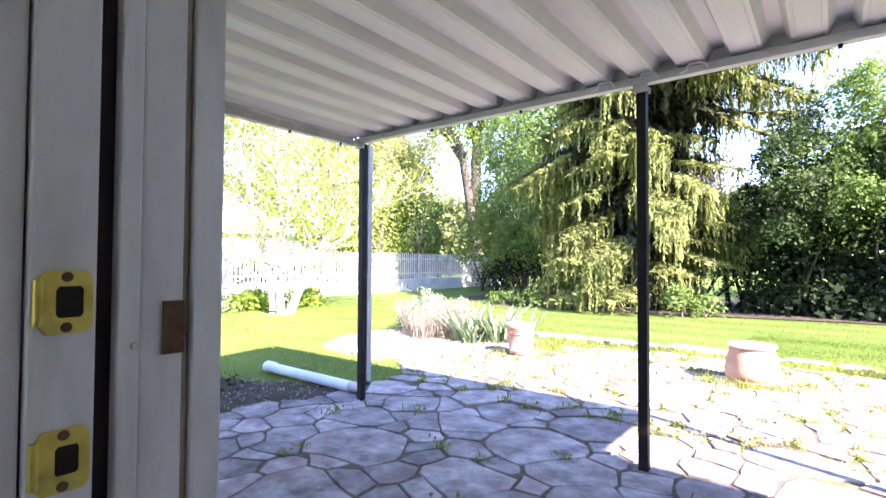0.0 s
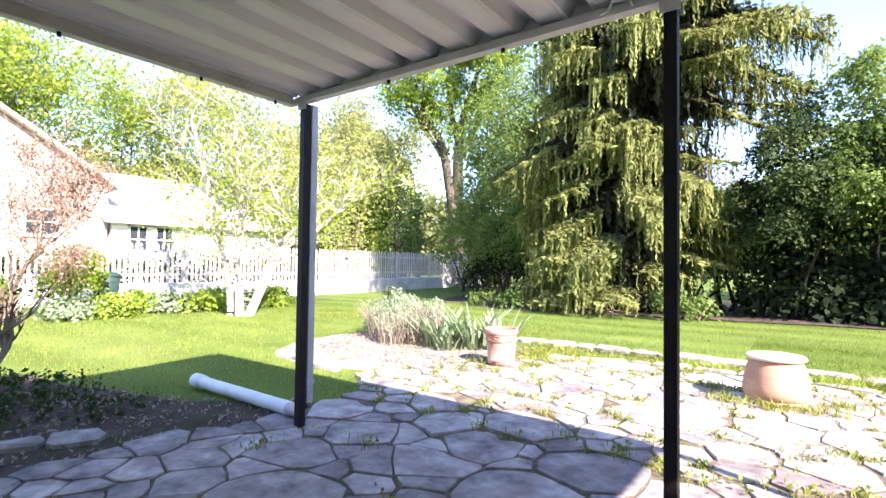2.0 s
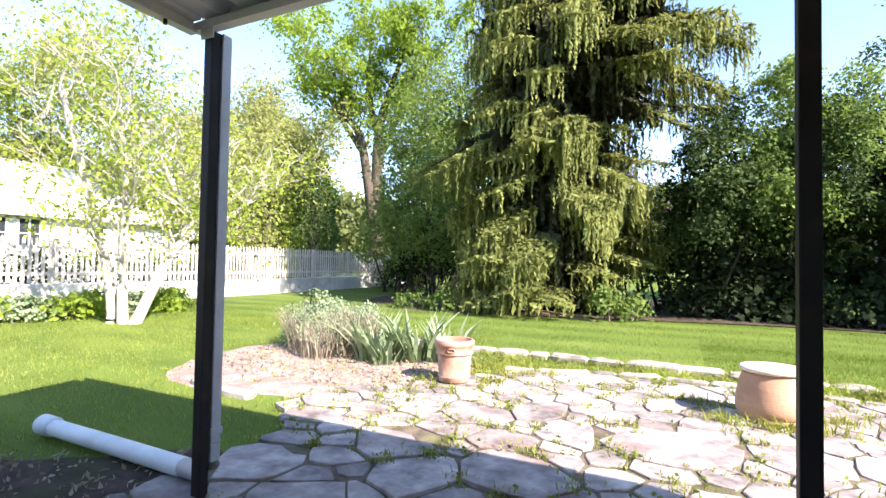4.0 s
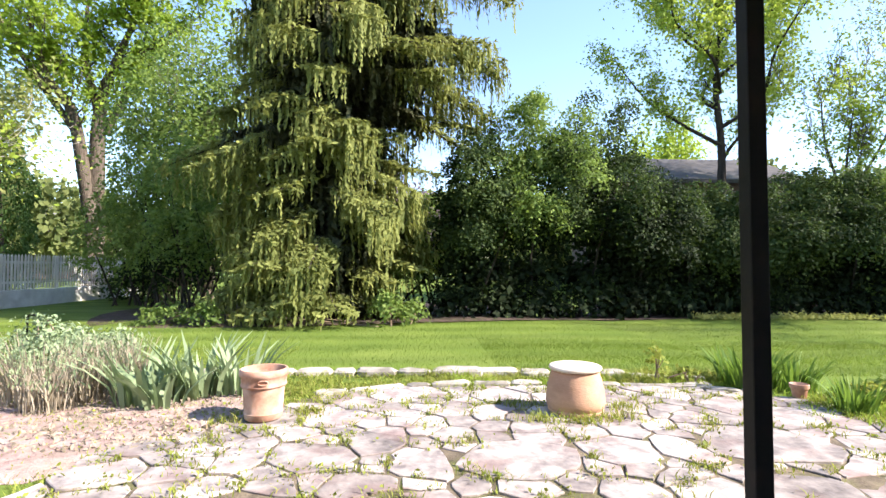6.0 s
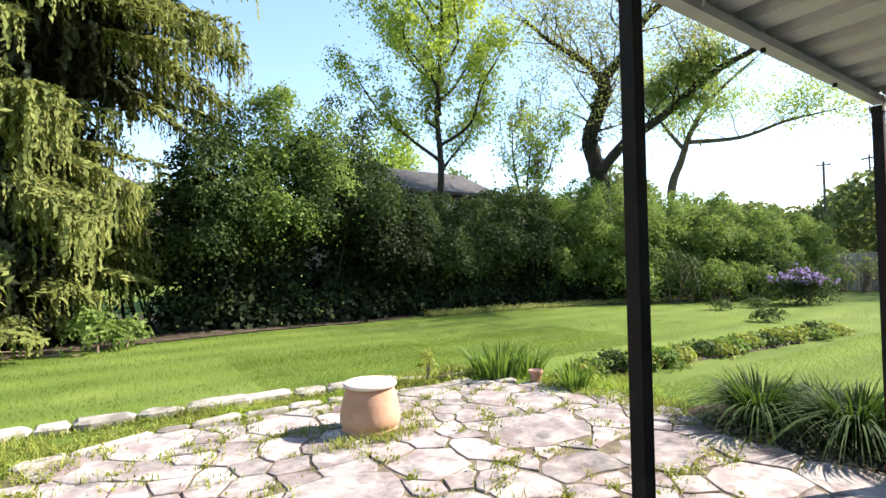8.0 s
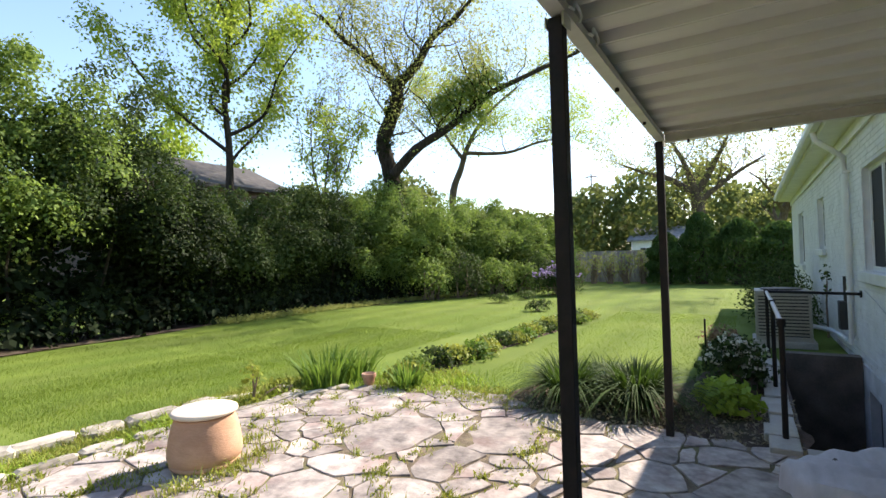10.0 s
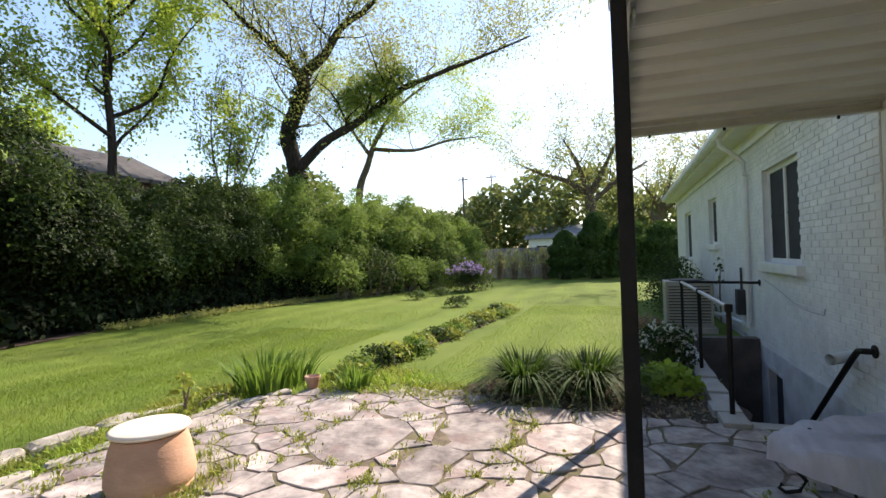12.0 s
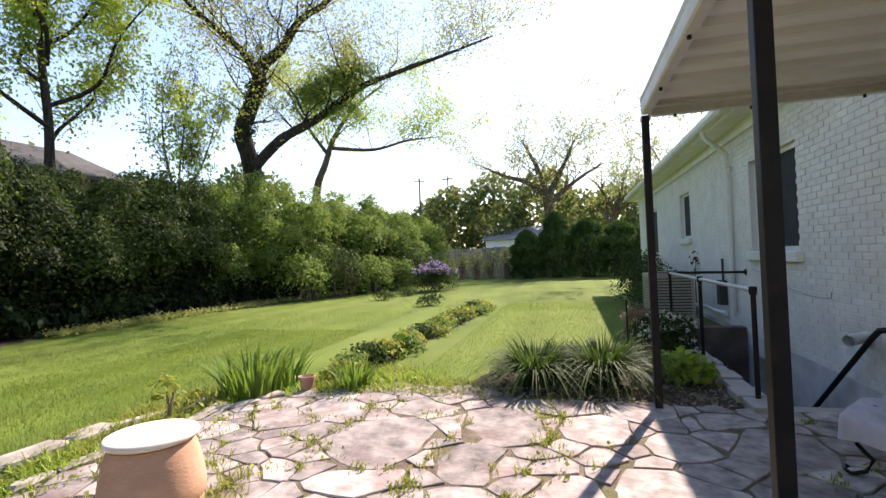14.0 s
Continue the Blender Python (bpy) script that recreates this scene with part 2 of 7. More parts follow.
# Near-black leaf tone; in the hedge core it stands for shade.
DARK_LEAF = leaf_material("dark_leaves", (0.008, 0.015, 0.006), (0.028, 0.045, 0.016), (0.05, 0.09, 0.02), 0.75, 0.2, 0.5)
FAR_LEAF = leaf_material("far_leaves", (0.07, 0.10, 0.035), (0.19, 0.22, 0.075), (0.25, 0.3, 0.08), 0.7, 0.3)
YEW_LEAF = leaf_material("arborvitae_sprays", (0.02, 0.05, 0.015), (0.065, 0.12, 0.03), (0.1, 0.2, 0.04), 0.6, 0.25)
SPRING_LEAF = leaf_material("spring_leaves", (0.17, 0.26, 0.03), (0.34, 0.42, 0.07), (0.5, 0.62, 0.1), 0.5, 0.5)
FRESH_LEAF = leaf_material("fresh_leaves", (0.13, 0.215, 0.024), (0.28, 0.37, 0.05), (0.42, 0.56, 0.07), 0.5, 0.5)
HAZE_LEAF = leaf_material("olive_spring_leaves", (0.17, 0.2, 0.06), (0.33, 0.35, 0.12), (0.45, 0.48, 0.14), 0.6, 0.45)
FLOWER_LILAC = leaf_material("lilac_petals", (0.3, 0.2, 0.45), (0.5, 0.38, 0.62), (0.5, 0.4, 0.65), 0.6, 0.3)
FLOWER_WHITE = leaf_material("white_petals", (0.6, 0.6, 0.52), (0.8, 0.8, 0.72), (0.7, 0.7, 0.6), 0.6, 0.3)
PLUM_LEAF = leaf_material("plum_leaves", (0.13, 0.10, 0.13), (0.27, 0.22, 0.27), (0.3, 0.2, 0.26), 0.6, 0.25)
RED_BUD = leaf_material("red_buds", (0.22, 0.13, 0.085), (0.4, 0.27, 0.19), (0.4, 0.27, 0.17), 0.6, 0.3)


def glass_material():
    m = bpy.data.materials.new("window_glass")
    m.use_nodes = True
    b = m.node_tree.nodes["Principled BSDF"]
    b.inputs["Base Color"].default_value = (0.9, 0.93, 0.92, 1)
    b.inputs["Roughness"].default_value = 0.02
    b.inputs["Transmission Weight"].default_value = 1.0
    b.inputs["IOR"].default_value = 1.45
    return m


def mow_stripes(m, amount):
    """Lighter and darker mown lanes across the lawn, a little wavering."""
    n, l = m.node_tree.nodes, m.node_tree.links
    b = n["Principled BSDF"]
    old = b.inputs["Base Color"].links[0].from_socket
    geo = n.new("ShaderNodeNewGeometry")
    mp = n.new("ShaderNodeMapping")
    mp.inputs["Rotation"].default_value = (0, 0, radians(88))
    l.new(geo.outputs["Position"], mp.inputs["Vector"])
    w = n.new("ShaderNodeTexWave")
    w.inputs["Scale"].default_value, w.inputs["Distortion"].default_value, w.inputs["Detail"].default_value, w.inputs["Detail Scale"].default_value = 0.29, 3.5, 4, 0.5
    l.new(mp.outputs[0], w.inputs["Vector"])
    mr = n.new("ShaderNodeMapRange")
    mr.inputs["To Min"].default_value, mr.inputs["To Max"].default_value = 1 - amount, 1 + amount
    l.new(w.outputs["Fac"], mr.inputs["Value"])
    hs = n.new("ShaderNodeHueSaturation")
    l.new(mr.outputs[0], hs.inputs["Value"])
    l.new(old, hs.inputs["Color"])
    l.new(hs.outputs[0], b.inputs["Base Color"])


mow_stripes(LAWN, 0.09)
mow_stripes(GRASS_LEAF, 0.09)
SCREEN = material("insect_screen", (0.02, 0.021, 0.025), (0.04, 0.042, 0.048), 3, 0.7, 0.1, 200, spec=0.15)
GLASS = glass_material()


# ---- builders ----
class Build:
    """Collects vertices and faces of one mesh."""

    def __init__(self):
        self.v, self.f = [], []

    def add(self, verts, faces):
        k = len(self.v)
        self.v.extend(tuple(p) for p in verts)
        self.f.extend(tuple(i + k for i in q) for q in faces)
        return self

    def box(self, x0, y0, z0, x1, y1, z1, m=None):
        p = [Vector((x, y, z)) for z in (z0, z1) for y in (y0, y1) for x in (x0, x1)]
        if m is not None:
            p = [m @ q for q in p]
        return self.add(p, [(0, 2, 3, 1), (4, 5, 7, 6), (0, 1, 5, 4), (2, 6, 7, 3), (0, 4, 6, 2), (1, 3, 7, 5)])

    def tube(self, pts, radii, n=8, cap=True):
        pts = [Vector(p) for p in pts]
        verts, faces = [], []
        side = Vector((0, 0, 1))
        for i, p in enumerate(pts):
            d = (pts[min(i + 1, len(pts) - 1)] - pts[max(i - 1, 0)]).normalized()
            a = d.cross(side)
            if a.length < 0.05:
                a = d.cross(Vector((1, 0, 0)))
            a.normalize()
            b = a.cross(d)
            r = radii[i] if isinstance(radii, (list, tuple)) else radii
            verts += [p + (a * math.cos(6.2832 * k / n) + b * math.sin(6.2832 * k / n)) * r for k in range(n)]
        for i in range(len(pts) - 1):
            faces += [(i * n + k, i * n + (k + 1) % n, (i + 1) * n + (k + 1) % n, (i + 1) * n + k) for k in range(n)]
        if cap:
            faces += [tuple(range(n - 1, -1, -1)), tuple((len(pts) - 1) * n + k for k in range(n))]
        return self.add(verts, faces)

    def lathe(self, profile, n=40, wob=0.0):
        """profile: radius, height pairs from the axis at the bottom round to the axis at the top."""
        verts, faces = [], []
        for r, z in profile:
            verts += [(r * math.cos(6.2832 * k / n) * (1 + wob * math.sin(3 * k / n * 6.2832)), r * math.sin(6.2832 * k / n), z) for k in range(n)]
        for i in range(len(profile) - 1):
            faces += [(i * n + k, i * n + (k + 1) % n, (i + 1) * n + (k + 1) % n, (i + 1) * n + k) for k in range(n)]
        return self.add(verts, faces)

    def prism(self, poly, z0, z1):
        n = len(poly)
        verts = [(x, y, z0) for x, y in poly] + [(x, y, z1) for x, y in poly]
        return self.add(verts, [tuple(range(n - 1, -1, -1)), tuple(range(n, 2 * n))] + [(k, (k + 1) % n, n + (k + 1) % n, n + k) for k in range(n)])

    def mesh(self, name, mat, bevel=0.0, smooth=False):
        me = bpy.data.meshes.new(name)
        me.from_pydata(self.v, [], self.f)
        if bevel or smooth:
            bm = bmesh.new()
            bm.from_mesh(me)
            bmesh.ops.recalc_face_normals(bm, faces=bm.faces)
            if bevel:
                edges = [e for e in bm.edges if len(e.link_faces) == 2 and e.calc_face_angle(0) > 0.6]
                bmesh.ops.bevel(bm, geom=edges, offset=bevel, segments=2, affect="EDGES", profile=0.6)
            for q in bm.faces:
                q.smooth = smooth
            for e in bm.edges:
                if len(e.link_faces) == 2 and e.calc_face_angle(0) > 0.9:
                    e.smooth = False
            bm.to_mesh(me)
            bm.free()
        me.materials.append(mat)
        me.update()
        return me


def part(name, b, mat, parent=None, label="", bevel=0.0, smooth=False):
    me = b if isinstance(b, bpy.types.Mesh) else b.mesh(name, mat, bevel, smooth)
    ob = new(name, me)
    ob.parent = parent
    if label:
        ob["label"] = label
    return ob


def thing(name, label, category, m=None, group="", kind=""):
    ob = tagged(new(name), label, category, group, kind)
    ob.empty_display_size = 0.1
    if m is not None:
        ob.matrix_basis = m
    return ob


def structure(name, b, mat, label, category, bevel=0.0, smooth=False):
    return tagged(part(name, b, mat, None, "", bevel, smooth), label, category, "", "structure")


rng = np.random.default_rng(7)


def leaf_mesh(name, centres, length, width, mat, axis=None, jitter=1.0, seed=1, spread=0.35, face=None, wild=0.5):
    """Many small pointed leaves, each a folded quad, at the given centres. face: the way each leaf's upper side turns, loosened by wild."""
    g = np.random.default_rng(seed)
    c = np.asarray(centres, float).reshape(-1, 3)
    n = len(c)
    d = g.normal(size=(n, 3)) * jitter
    if axis is not None:
        d = d + np.asarray(axis, float)
    d /= np.linalg.norm(d, axis=1)[:, None] + 1e-9
    if face is None:
        s = np.cross(d, g.normal(size=(n, 3)))
    else:
        f = np.asarray(face, float) + g.normal(size=(n, 3)) * wild
        f /= np.linalg.norm(f, axis=1)[:, None] + 1e-9
        d = d - f * np.sum(d * f, axis=1)[:, None]
        d /= np.linalg.norm(d, axis=1)[:, None] + 1e-9
        s = np.cross(f, d)
    s /= np.linalg.norm(s, axis=1)[:, None] + 1e-9
    k = (1 + spread * g.uniform(-1, 1, n))[:, None]
    L, W = length * k, width * k
    nrm = np.cross(d, s)
    v = np.empty((n, 4, 3))
    v[:, 0] = c - d * L / 2
    v[:, 1] = c + s * W / 2 + nrm * W * 0.15
    v[:, 2] = c + d * L / 2
    v[:, 3] = c - s * W / 2 + nrm * W * 0.15
    me = bpy.data.meshes.new(name)
    me.vertices.add(4 * n)
    me.vertices.foreach_set("co", v.ravel())
    me.loops.add(4 * n)
    me.loops.foreach_set("vertex_index", np.arange(4 * n, dtype=np.int32))
    me.polygons.add(n)
    me.polygons.foreach_set("loop_start", np.arange(0, 4 * n, 4, dtype=np.int32))
    me.polygons.foreach_set("loop_total", np.full(n, 4, dtype=np.int32))
    me.materials.append(mat)
    me.update(calc_edges=True)
    me.validate()
    return me


def blade_mesh(name, bases, heights, lean, width, mat, seed=1, segs=3, curl=0.6, azimuth=None):
    """Sword-like leaves that rise from their bases and arch over. lean: how far the tip goes sideways, as a share of the height."""
    g = np.random.default_rng(seed)
    b = np.asarray(bases, float)
    n = len(b)
    a = g.uniform(0, 6.2832, n) if azimuth is None else np.asarray(azimuth) + g.normal(0, 0.7, n)
    h = np.asarray(heights, float) * g.uniform(0.65, 1.15, n)
    o = np.stack([np.cos(a), np.sin(a), np.zeros(n)], 1)
    tw = a + math.pi / 2 + g.normal(0, 0.5, n)
    s = np.stack([np.cos(tw), np.sin(tw), np.zeros(n)], 1) * width / 2
    ln = lean * g.uniform(0.25, 1.3, n)
    rows = []
    for i in range(segs + 1):
        u = i / segs
        p = b + o * (h * ln * u ** 1.8)[:, None]
        p[:, 2] += h * (u - curl * np.minimum(ln, 1.2) * 0.5 * u ** 3)
        w = (1 - u ** 2.5) * (0.7 + 0.6 * u * (1 - u) * 2)
        rows.append((p - s * w, p + s * w))
    m = 2 * (segs + 1)
    v = np.empty((n, m, 3))
    for i, (p, q) in enumerate(rows):
        v[:, 2 * i], v[:, 2 * i + 1] = p, q
    quads = np.array([[2 * i, 2 * i + 1, 2 * i + 3, 2 * i + 2] for i in range(segs)])
    idx = (quads[None] + (np.arange(n) * m)[:, None, None]).reshape(-1)
    me = bpy.data.meshes.new(name)
    me.vertices.add(n * m)
    me.vertices.foreach_set("co", v.ravel())
    nf = n * segs
    me.loops.add(4 * nf)
    me.loops.foreach_set("vertex_index", idx.astype(np.int32))
    me.polygons.add(nf)
    me.polygons.foreach_set("loop_start", np.arange(0, 4 * nf, 4, dtype=np.int32))
    me.polygons.foreach_set("loop_total", np.full(nf, 4, dtype=np.int32))
    me.materials.append(mat)
    me.update(calc_edges=True)
    me.validate()
    return me


def smoothstep(a, b, x):
    t = min(1, max(0, (x - a) / (b - a)))
    return t * t * (3 - 2 * t)


def ground_z(x, y):
    """Height of the ground: the garden rises a little away from the house."""
    z = 0.06 * smoothstep(3.2, 5.0, y) * (1 - 0.6 * smoothstep(-0.5, 2.5, x))
    if y > 7.4 and -9 < x < 2.2:
        z += 0.03
    far = math.hypot(x, y - 6)
    return z + 0.03 * math.sin(x * 0.31 + 1) * math.sin(y * 0.27) * smoothstep(6, 14, far)


# ---- ground ----
PIT = (1.7, 1.44, 5.3, 2.3)          # the basement stairwell: x0, y0, x1, y1


def axis_steps(inner0, inner1, step, extra):
    a = list(np.arange(inner0, inner1 + 1e-6, step))
    out = [inner0 - 3, inner0 - 8, inner0 - 20, inner0 - 50, inner0 - 150, inner0 - 500, inner0 - 1800]
    a += out + [inner1 + 3, inner1 + 8, inner1 + 20, inner1 + 50, inner1 + 150, inner1 + 500, inner1 + 1800] + extra
    a = sorted(set(round(float(v), 3) for v in a))
    keep = []
    for v in a:
        if keep and v - keep[-1] < 0.06 and v not in extra:
            continue
        if keep and v - keep[-1] < 0.06:
            keep.pop()
        keep.append(v)
    return keep


def make_ground():
    xs = axis_steps(-16, 24, 0.5, [PIT[0], PIT[2]])
    ys = axis_steps(-2, 24, 0.5, [PIT[1], PIT[3]])
    b = Build()
    nx = len(xs)
    b.v = [(x, y, ground_z(x, y) - 0.03) for y in ys for x in xs]
    for j in range(len(ys) - 1):
        for i in range(nx - 1):
            cx, cy = (xs[i] + xs[i + 1]) / 2, (ys[j] + ys[j + 1]) / 2
            if PIT[0] < cx < PIT[2] and PIT[1] < cy < PIT[3]:
                continue
            b.f.append((j * nx + i, j * nx + i + 1, (j + 1) * nx + i + 1, (j + 1) * nx + i))
    return structure("ground", b, LAWN, "mown green lawn with faint mowing stripes", "lawn", smooth=True)


make_ground()


def bed(name, outline, mat, label, category, lift=0.012, cell=0.22, rough=0.02, seed=3):
    """A patch of bare ground with an uneven rim, laid over the lawn."""
    b = Build()
    cx, cy = sum(p[0] for p in outline) / len(outline), sum(p[1] for p in outline) / len(outline)
    rim = []
    n = len(outline)
    for k in range(n):
        p0, p1, p2, p3 = (Vector(outline[(k + d) % n]) for d in (-1, 0, 1, 2))
        for s in range(6):
            t = s / 6
            q = 0.5 * (2 * p1 + (p2 - p0) * t + (2 * p0 - 5 * p1 + 4 * p2 - p3) * t * t + (3 * p1 - p0 - 3 * p2 + p3) * t ** 3)
            w = noise.noise(Vector((q.x * 3, q.y * 3, seed))) * 0.08
            rim.append((q.x + w, q.y - w))
    m = len(rim)
    steps = 9
    for s in range(steps):
        u = 1 - s / steps
        for x, y in rim:
            px, py = cx + (x - cx) * u, cy + (y - cy) * u
            h = lift * min(1, s / 1.0) + rough * noise.noise(Vector((px * 4, py * 4, seed))) * min(1, s)
            b.v.append((px, py, ground_z(px, py) - 0.03 + h))
    b.v.append((cx, cy, ground_z(cx, cy) - 0.03 + lift))
    for s in range(steps - 1):
        b.f += [(s * m + k, s * m + (k + 1) % m, (s + 1) * m + (k + 1) % m, (s + 1) * m + k) for k in range(m)]
    b.f += [((steps - 1) * m + k, (steps - 1) * m + (k + 1) % m, len(b.v) - 1) for k in range(m)]
    return structure(name, b, mat, label, category, smooth=True)


SOIL_RIM = [(-7.2, 0.6), (-4.3, 0.5), (-3.95, 2.0), (-3.72, 3.2), (-3.9, 3.75), (-4.5, 3.3), (-5.2, 3.0), (-6.2, 2.7), (-7.4, 2.3)]
bed("soil_bed", SOIL_RIM, SOIL, "bare dark soil with patchy ground cover beside the patio", "soil", 0.022)
bed("mulch_bed", [(-6.1, 4.9), (-5.0, 4.6), (-4.2, 4.9), (-3.6, 5.7), (-3.3, 6.6), (-4.2, 7.3), (-5.8, 7.2), (-6.6, 6.4)], MULCH, "reddish brown mulch and dry debris round the shrubs", "mulch", 0.03)
bed("planting_bed", [(1.9, 2.3), (2.9, 2.35), (5.4, 2.4), (5.6, 2.9), (3.6, 3.3), (3.2, 4.5), (2.3, 4.9), (1.85, 4.3), (1.75, 3.2)], SOIL, "dark mulch bed under the daylilies by the stairwell", "soil", 0.03)
bed("edge_bed", [(2.0, 6.05), (3.4, 6.2), (8.6, 5.85), (8.8, 6.05), (7.5, 6.25), (4.2, 6.5), (2.4, 6.75), (1.9, 6.5)], SOIL, "thin soil strip along the row of perennials", "soil", 0.02)
bed("hedge_soil", [(-9, 12.6), (-4, 12.4), (1, 14.2), (6, 15.0), (12, 14.9), (18, 11.6), (21, 10.4), (24, 13), (14, 20), (0, 20), (-10, 18)], SOIL, "shaded bare soil under the hedge", "soil", 0.02)


# ---- patio ----
def clip(poly, px, py, nx, ny):
    out = []
    for i in range(len(poly)):
        a, b = poly[i], poly[(i + 1) % len(poly)]
        da, db = (a[0] - px) * nx + (a[1] - py) * ny, (b[0] - px) * nx + (b[1] - py) * ny
        if da <= 0:
            out.append(a)
        if da * db < 0:
            t = da / (da - db)
            out.append((a[0] + (b[0] - a[0]) * t, a[1] + (b[1] - a[1]) * t))
    return out


PATIO = [(-4.05, 0.3), (1.64, 0.3), (1.64, 1.5), (1.66, 2.3), (1.72, 3.2), (1.75, 4.3), (2.05, 4.9), (2.1, 5.7), (1.75, 6.5), (0.9, 6.85), (-0.6, 6.95), (-2.1, 6.9), (-3.0, 6.6), (-3.5, 5.75), (-4.05, 5.1), (-4.15, 4.5), (-3.75, 4.2), (-3.65, 3.5), (-4.0, 2.3)]


def inside(x, y, poly):
    hit = False
    for i in range(len(poly)):
        (x0, y0), (x1, y1) = poly[i], poly[i - 1]
        if (y0 > y) != (y1 > y) and x < (x1 - x0) * (y - y0) / (y1 - y0) + x0:
            hit = not hit
    return hit


def make_patio():
    grid = Build()
    xs, ys = np.arange(-5.0, 2.4, 0.1), np.arange(0.25, 7.2, 0.1)
    for y in ys:
        grid.v += [(x, y, ground_z(x, y) - 0.004 + 0.006 * noise.noise(Vector((x * 6, y * 6, 2)))) for x in xs]
    for j in range(len(ys) - 1):
        for i in range(len(xs) - 1):
            if inside(xs[i] + 0.05, ys[j] + 0.05, PATIO):
                grid.f.append((j * len(xs) + i, j * len(xs) + i + 1, (j + 1) * len(xs) + i + 1, (j + 1) * len(xs) + i))
    base = structure("patio", grid, JOINT, "crazy-paved patio of irregular grey flagstones with weedy joints", "patio")
    g = random.Random(11)
    # seeds: large slabs here and there, smaller ones between; each has a weight that widens its cell and a grain along which it is long
    seeds = [(0.55, 5.25, 0.36), (-1.3, 5.0, 0.3), (1.0, 4.4, 0.26), (-2.6, 2.4, 0.22), (-1.6, 3.2, 0.2), (0.1, 3.4, 0.24), (-0.6, 2.2, 0.24), (0.9, 2.6, 0.22), (-2.1, 4.2, 0.22), (-3.0, 3.4, 0.16)]
    for tries in range(9000):
        x, y = g.uniform(-4.9, 2.2), g.uniform(0.2, 7.0)
        if not inside(x, y, PATIO):
            continue
        w = g.choice((0.0, 0.02, 0.05, 0.08, 0.13, 0.18))
        if all(math.hypot((x - sx) * 0.85, (y - sy) * 1.15) > 0.16 + 0.5 * w + 0.75 * sw for sx, sy, sw in seeds):
            seeds.append((x, y, w))
    # cells just outside the rim bound the outer stones
    count = len(seeds)
    for i in range(len(PATIO)):
        (ax, ay), (bx, by) = PATIO[i], PATIO[(i + 1) % len(PATIO)]
        e = math.hypot(bx - ax, by - ay)
        for q in range(max(1, int(e / 0.22))):
            t = (q + 0.5) / max(1, int(e / 0.22))
            seeds.append((ax + (bx - ax) * t + (by - ay) / e * 0.17, ay + (by - ay) * t - (bx - ax) / e * 0.17, 0.04))
    stones = []
    for k, (sx, sy, sw) in enumerate(seeds[:count]):
        poly = [(sx - 1.2, sy - 1.2), (sx + 1.2, sy - 1.2), (sx + 1.2, sy + 1.2), (sx - 1.2, sy + 1.2)]
        for j, (ox, oy, ow) in enumerate(seeds):
            dx, dy = ox - sx, oy - sy
            d = math.hypot(dx, dy)
            if j == k or d > 2.2:
                continue
            t = min(0.8, max(0.2, 0.5 + (sw * sw * 3 - ow * ow * 3) / (2 * d * d)))
            a = math.atan2(dy, dx) + 0.05 * math.sin((j + k) * 3.7)
            poly = clip(poly, sx + dx * t, sy + dy * t, math.cos(a), math.sin(a))
            if len(poly) < 3:
                break
        if len(poly) > 2:
            stones.append(poly)

    def waver(x, y):
        return (x + 0.07 * noise.noise(Vector((x * 2.1, y * 2.1, 5))) + 0.014 * noise.noise(Vector((x * 9, y * 9, 1))),
                y + 0.07 * noise.noise(Vector((x * 2.1, y * 2.1, 25))) + 0.014 * noise.noise(Vector((x * 9, y * 9, 31))))

    joints = []
    for k, poly in enumerate(stones):
        cx, cy = sum(p[0] for p in poly) / len(poly), sum(p[1] for p in poly) / len(poly)
        if not inside(cx, cy, PATIO):
            continue
        rim = []
        for i in range(len(poly)):
            (x0, y0), (x1, y1) = poly[i], poly[(i + 1) % len(poly)]
            e = math.hypot(x1 - x0, y1 - y0)
            if e < 0.03:
                continue
            steps = max(1, int(e / 0.09))
            for q in range(steps):
                x, y = waver(x0 + (x1 - x0) * q / steps, y0 + (y1 - y0) * q / steps)
                joints.append((x, y))
                d = math.hypot(x - cx, y - cy) + 1e-6
                gap = 0.003 + 0.007 * g.random() + (0.008 if q == 0 else 0) + 0.012 * max(0, noise.noise(Vector((x * 3, y * 3, k))))
                rim.append((cx + (x - cx) * (1 - gap / d), cy + (y - cy) * (1 - gap / d)))
        if len(rim) < 3:
            continue
        tilt_x, tilt_y, up = g.uniform(-0.012, 0.012), g.uniform(-0.012, 0.012), g.uniform(0.003, 0.011)
        n = len(rim)
        b = Build()

        def top(x, y, s):
            q = (cx + (x - cx) * s, cy + (y - cy) * s)
            return (q[0], q[1], ground_z(cx, cy) + up + (q[0] - cx) * tilt_x + (q[1] - cy) * tilt_y)

        low = [(x, y, ground_z(cx, cy) - 0.03) for x, y in rim]
        edge = [(p[0], p[1], p[2] - 0.004) for p in (top(x, y, 1.0) for x, y in rim)]
        face = [top(x, y, 1 - 0.006 / (math.hypot(x - cx, y - cy) + 0.02)) for x, y in rim]
        b.v = low + edge + face
        b.f = [(i, (i + 1) % n, n + (i + 1) % n, n + i) for i in range(n)] + [(n + i, n + (i + 1) % n, 2 * n + (i + 1) % n, 2 * n + i) for i in range(n)] + [tuple(2 * n + i for i in range(n))]
        part("flagstone", b, FLAG, base)
    return joints


JOINTS = make_patio()


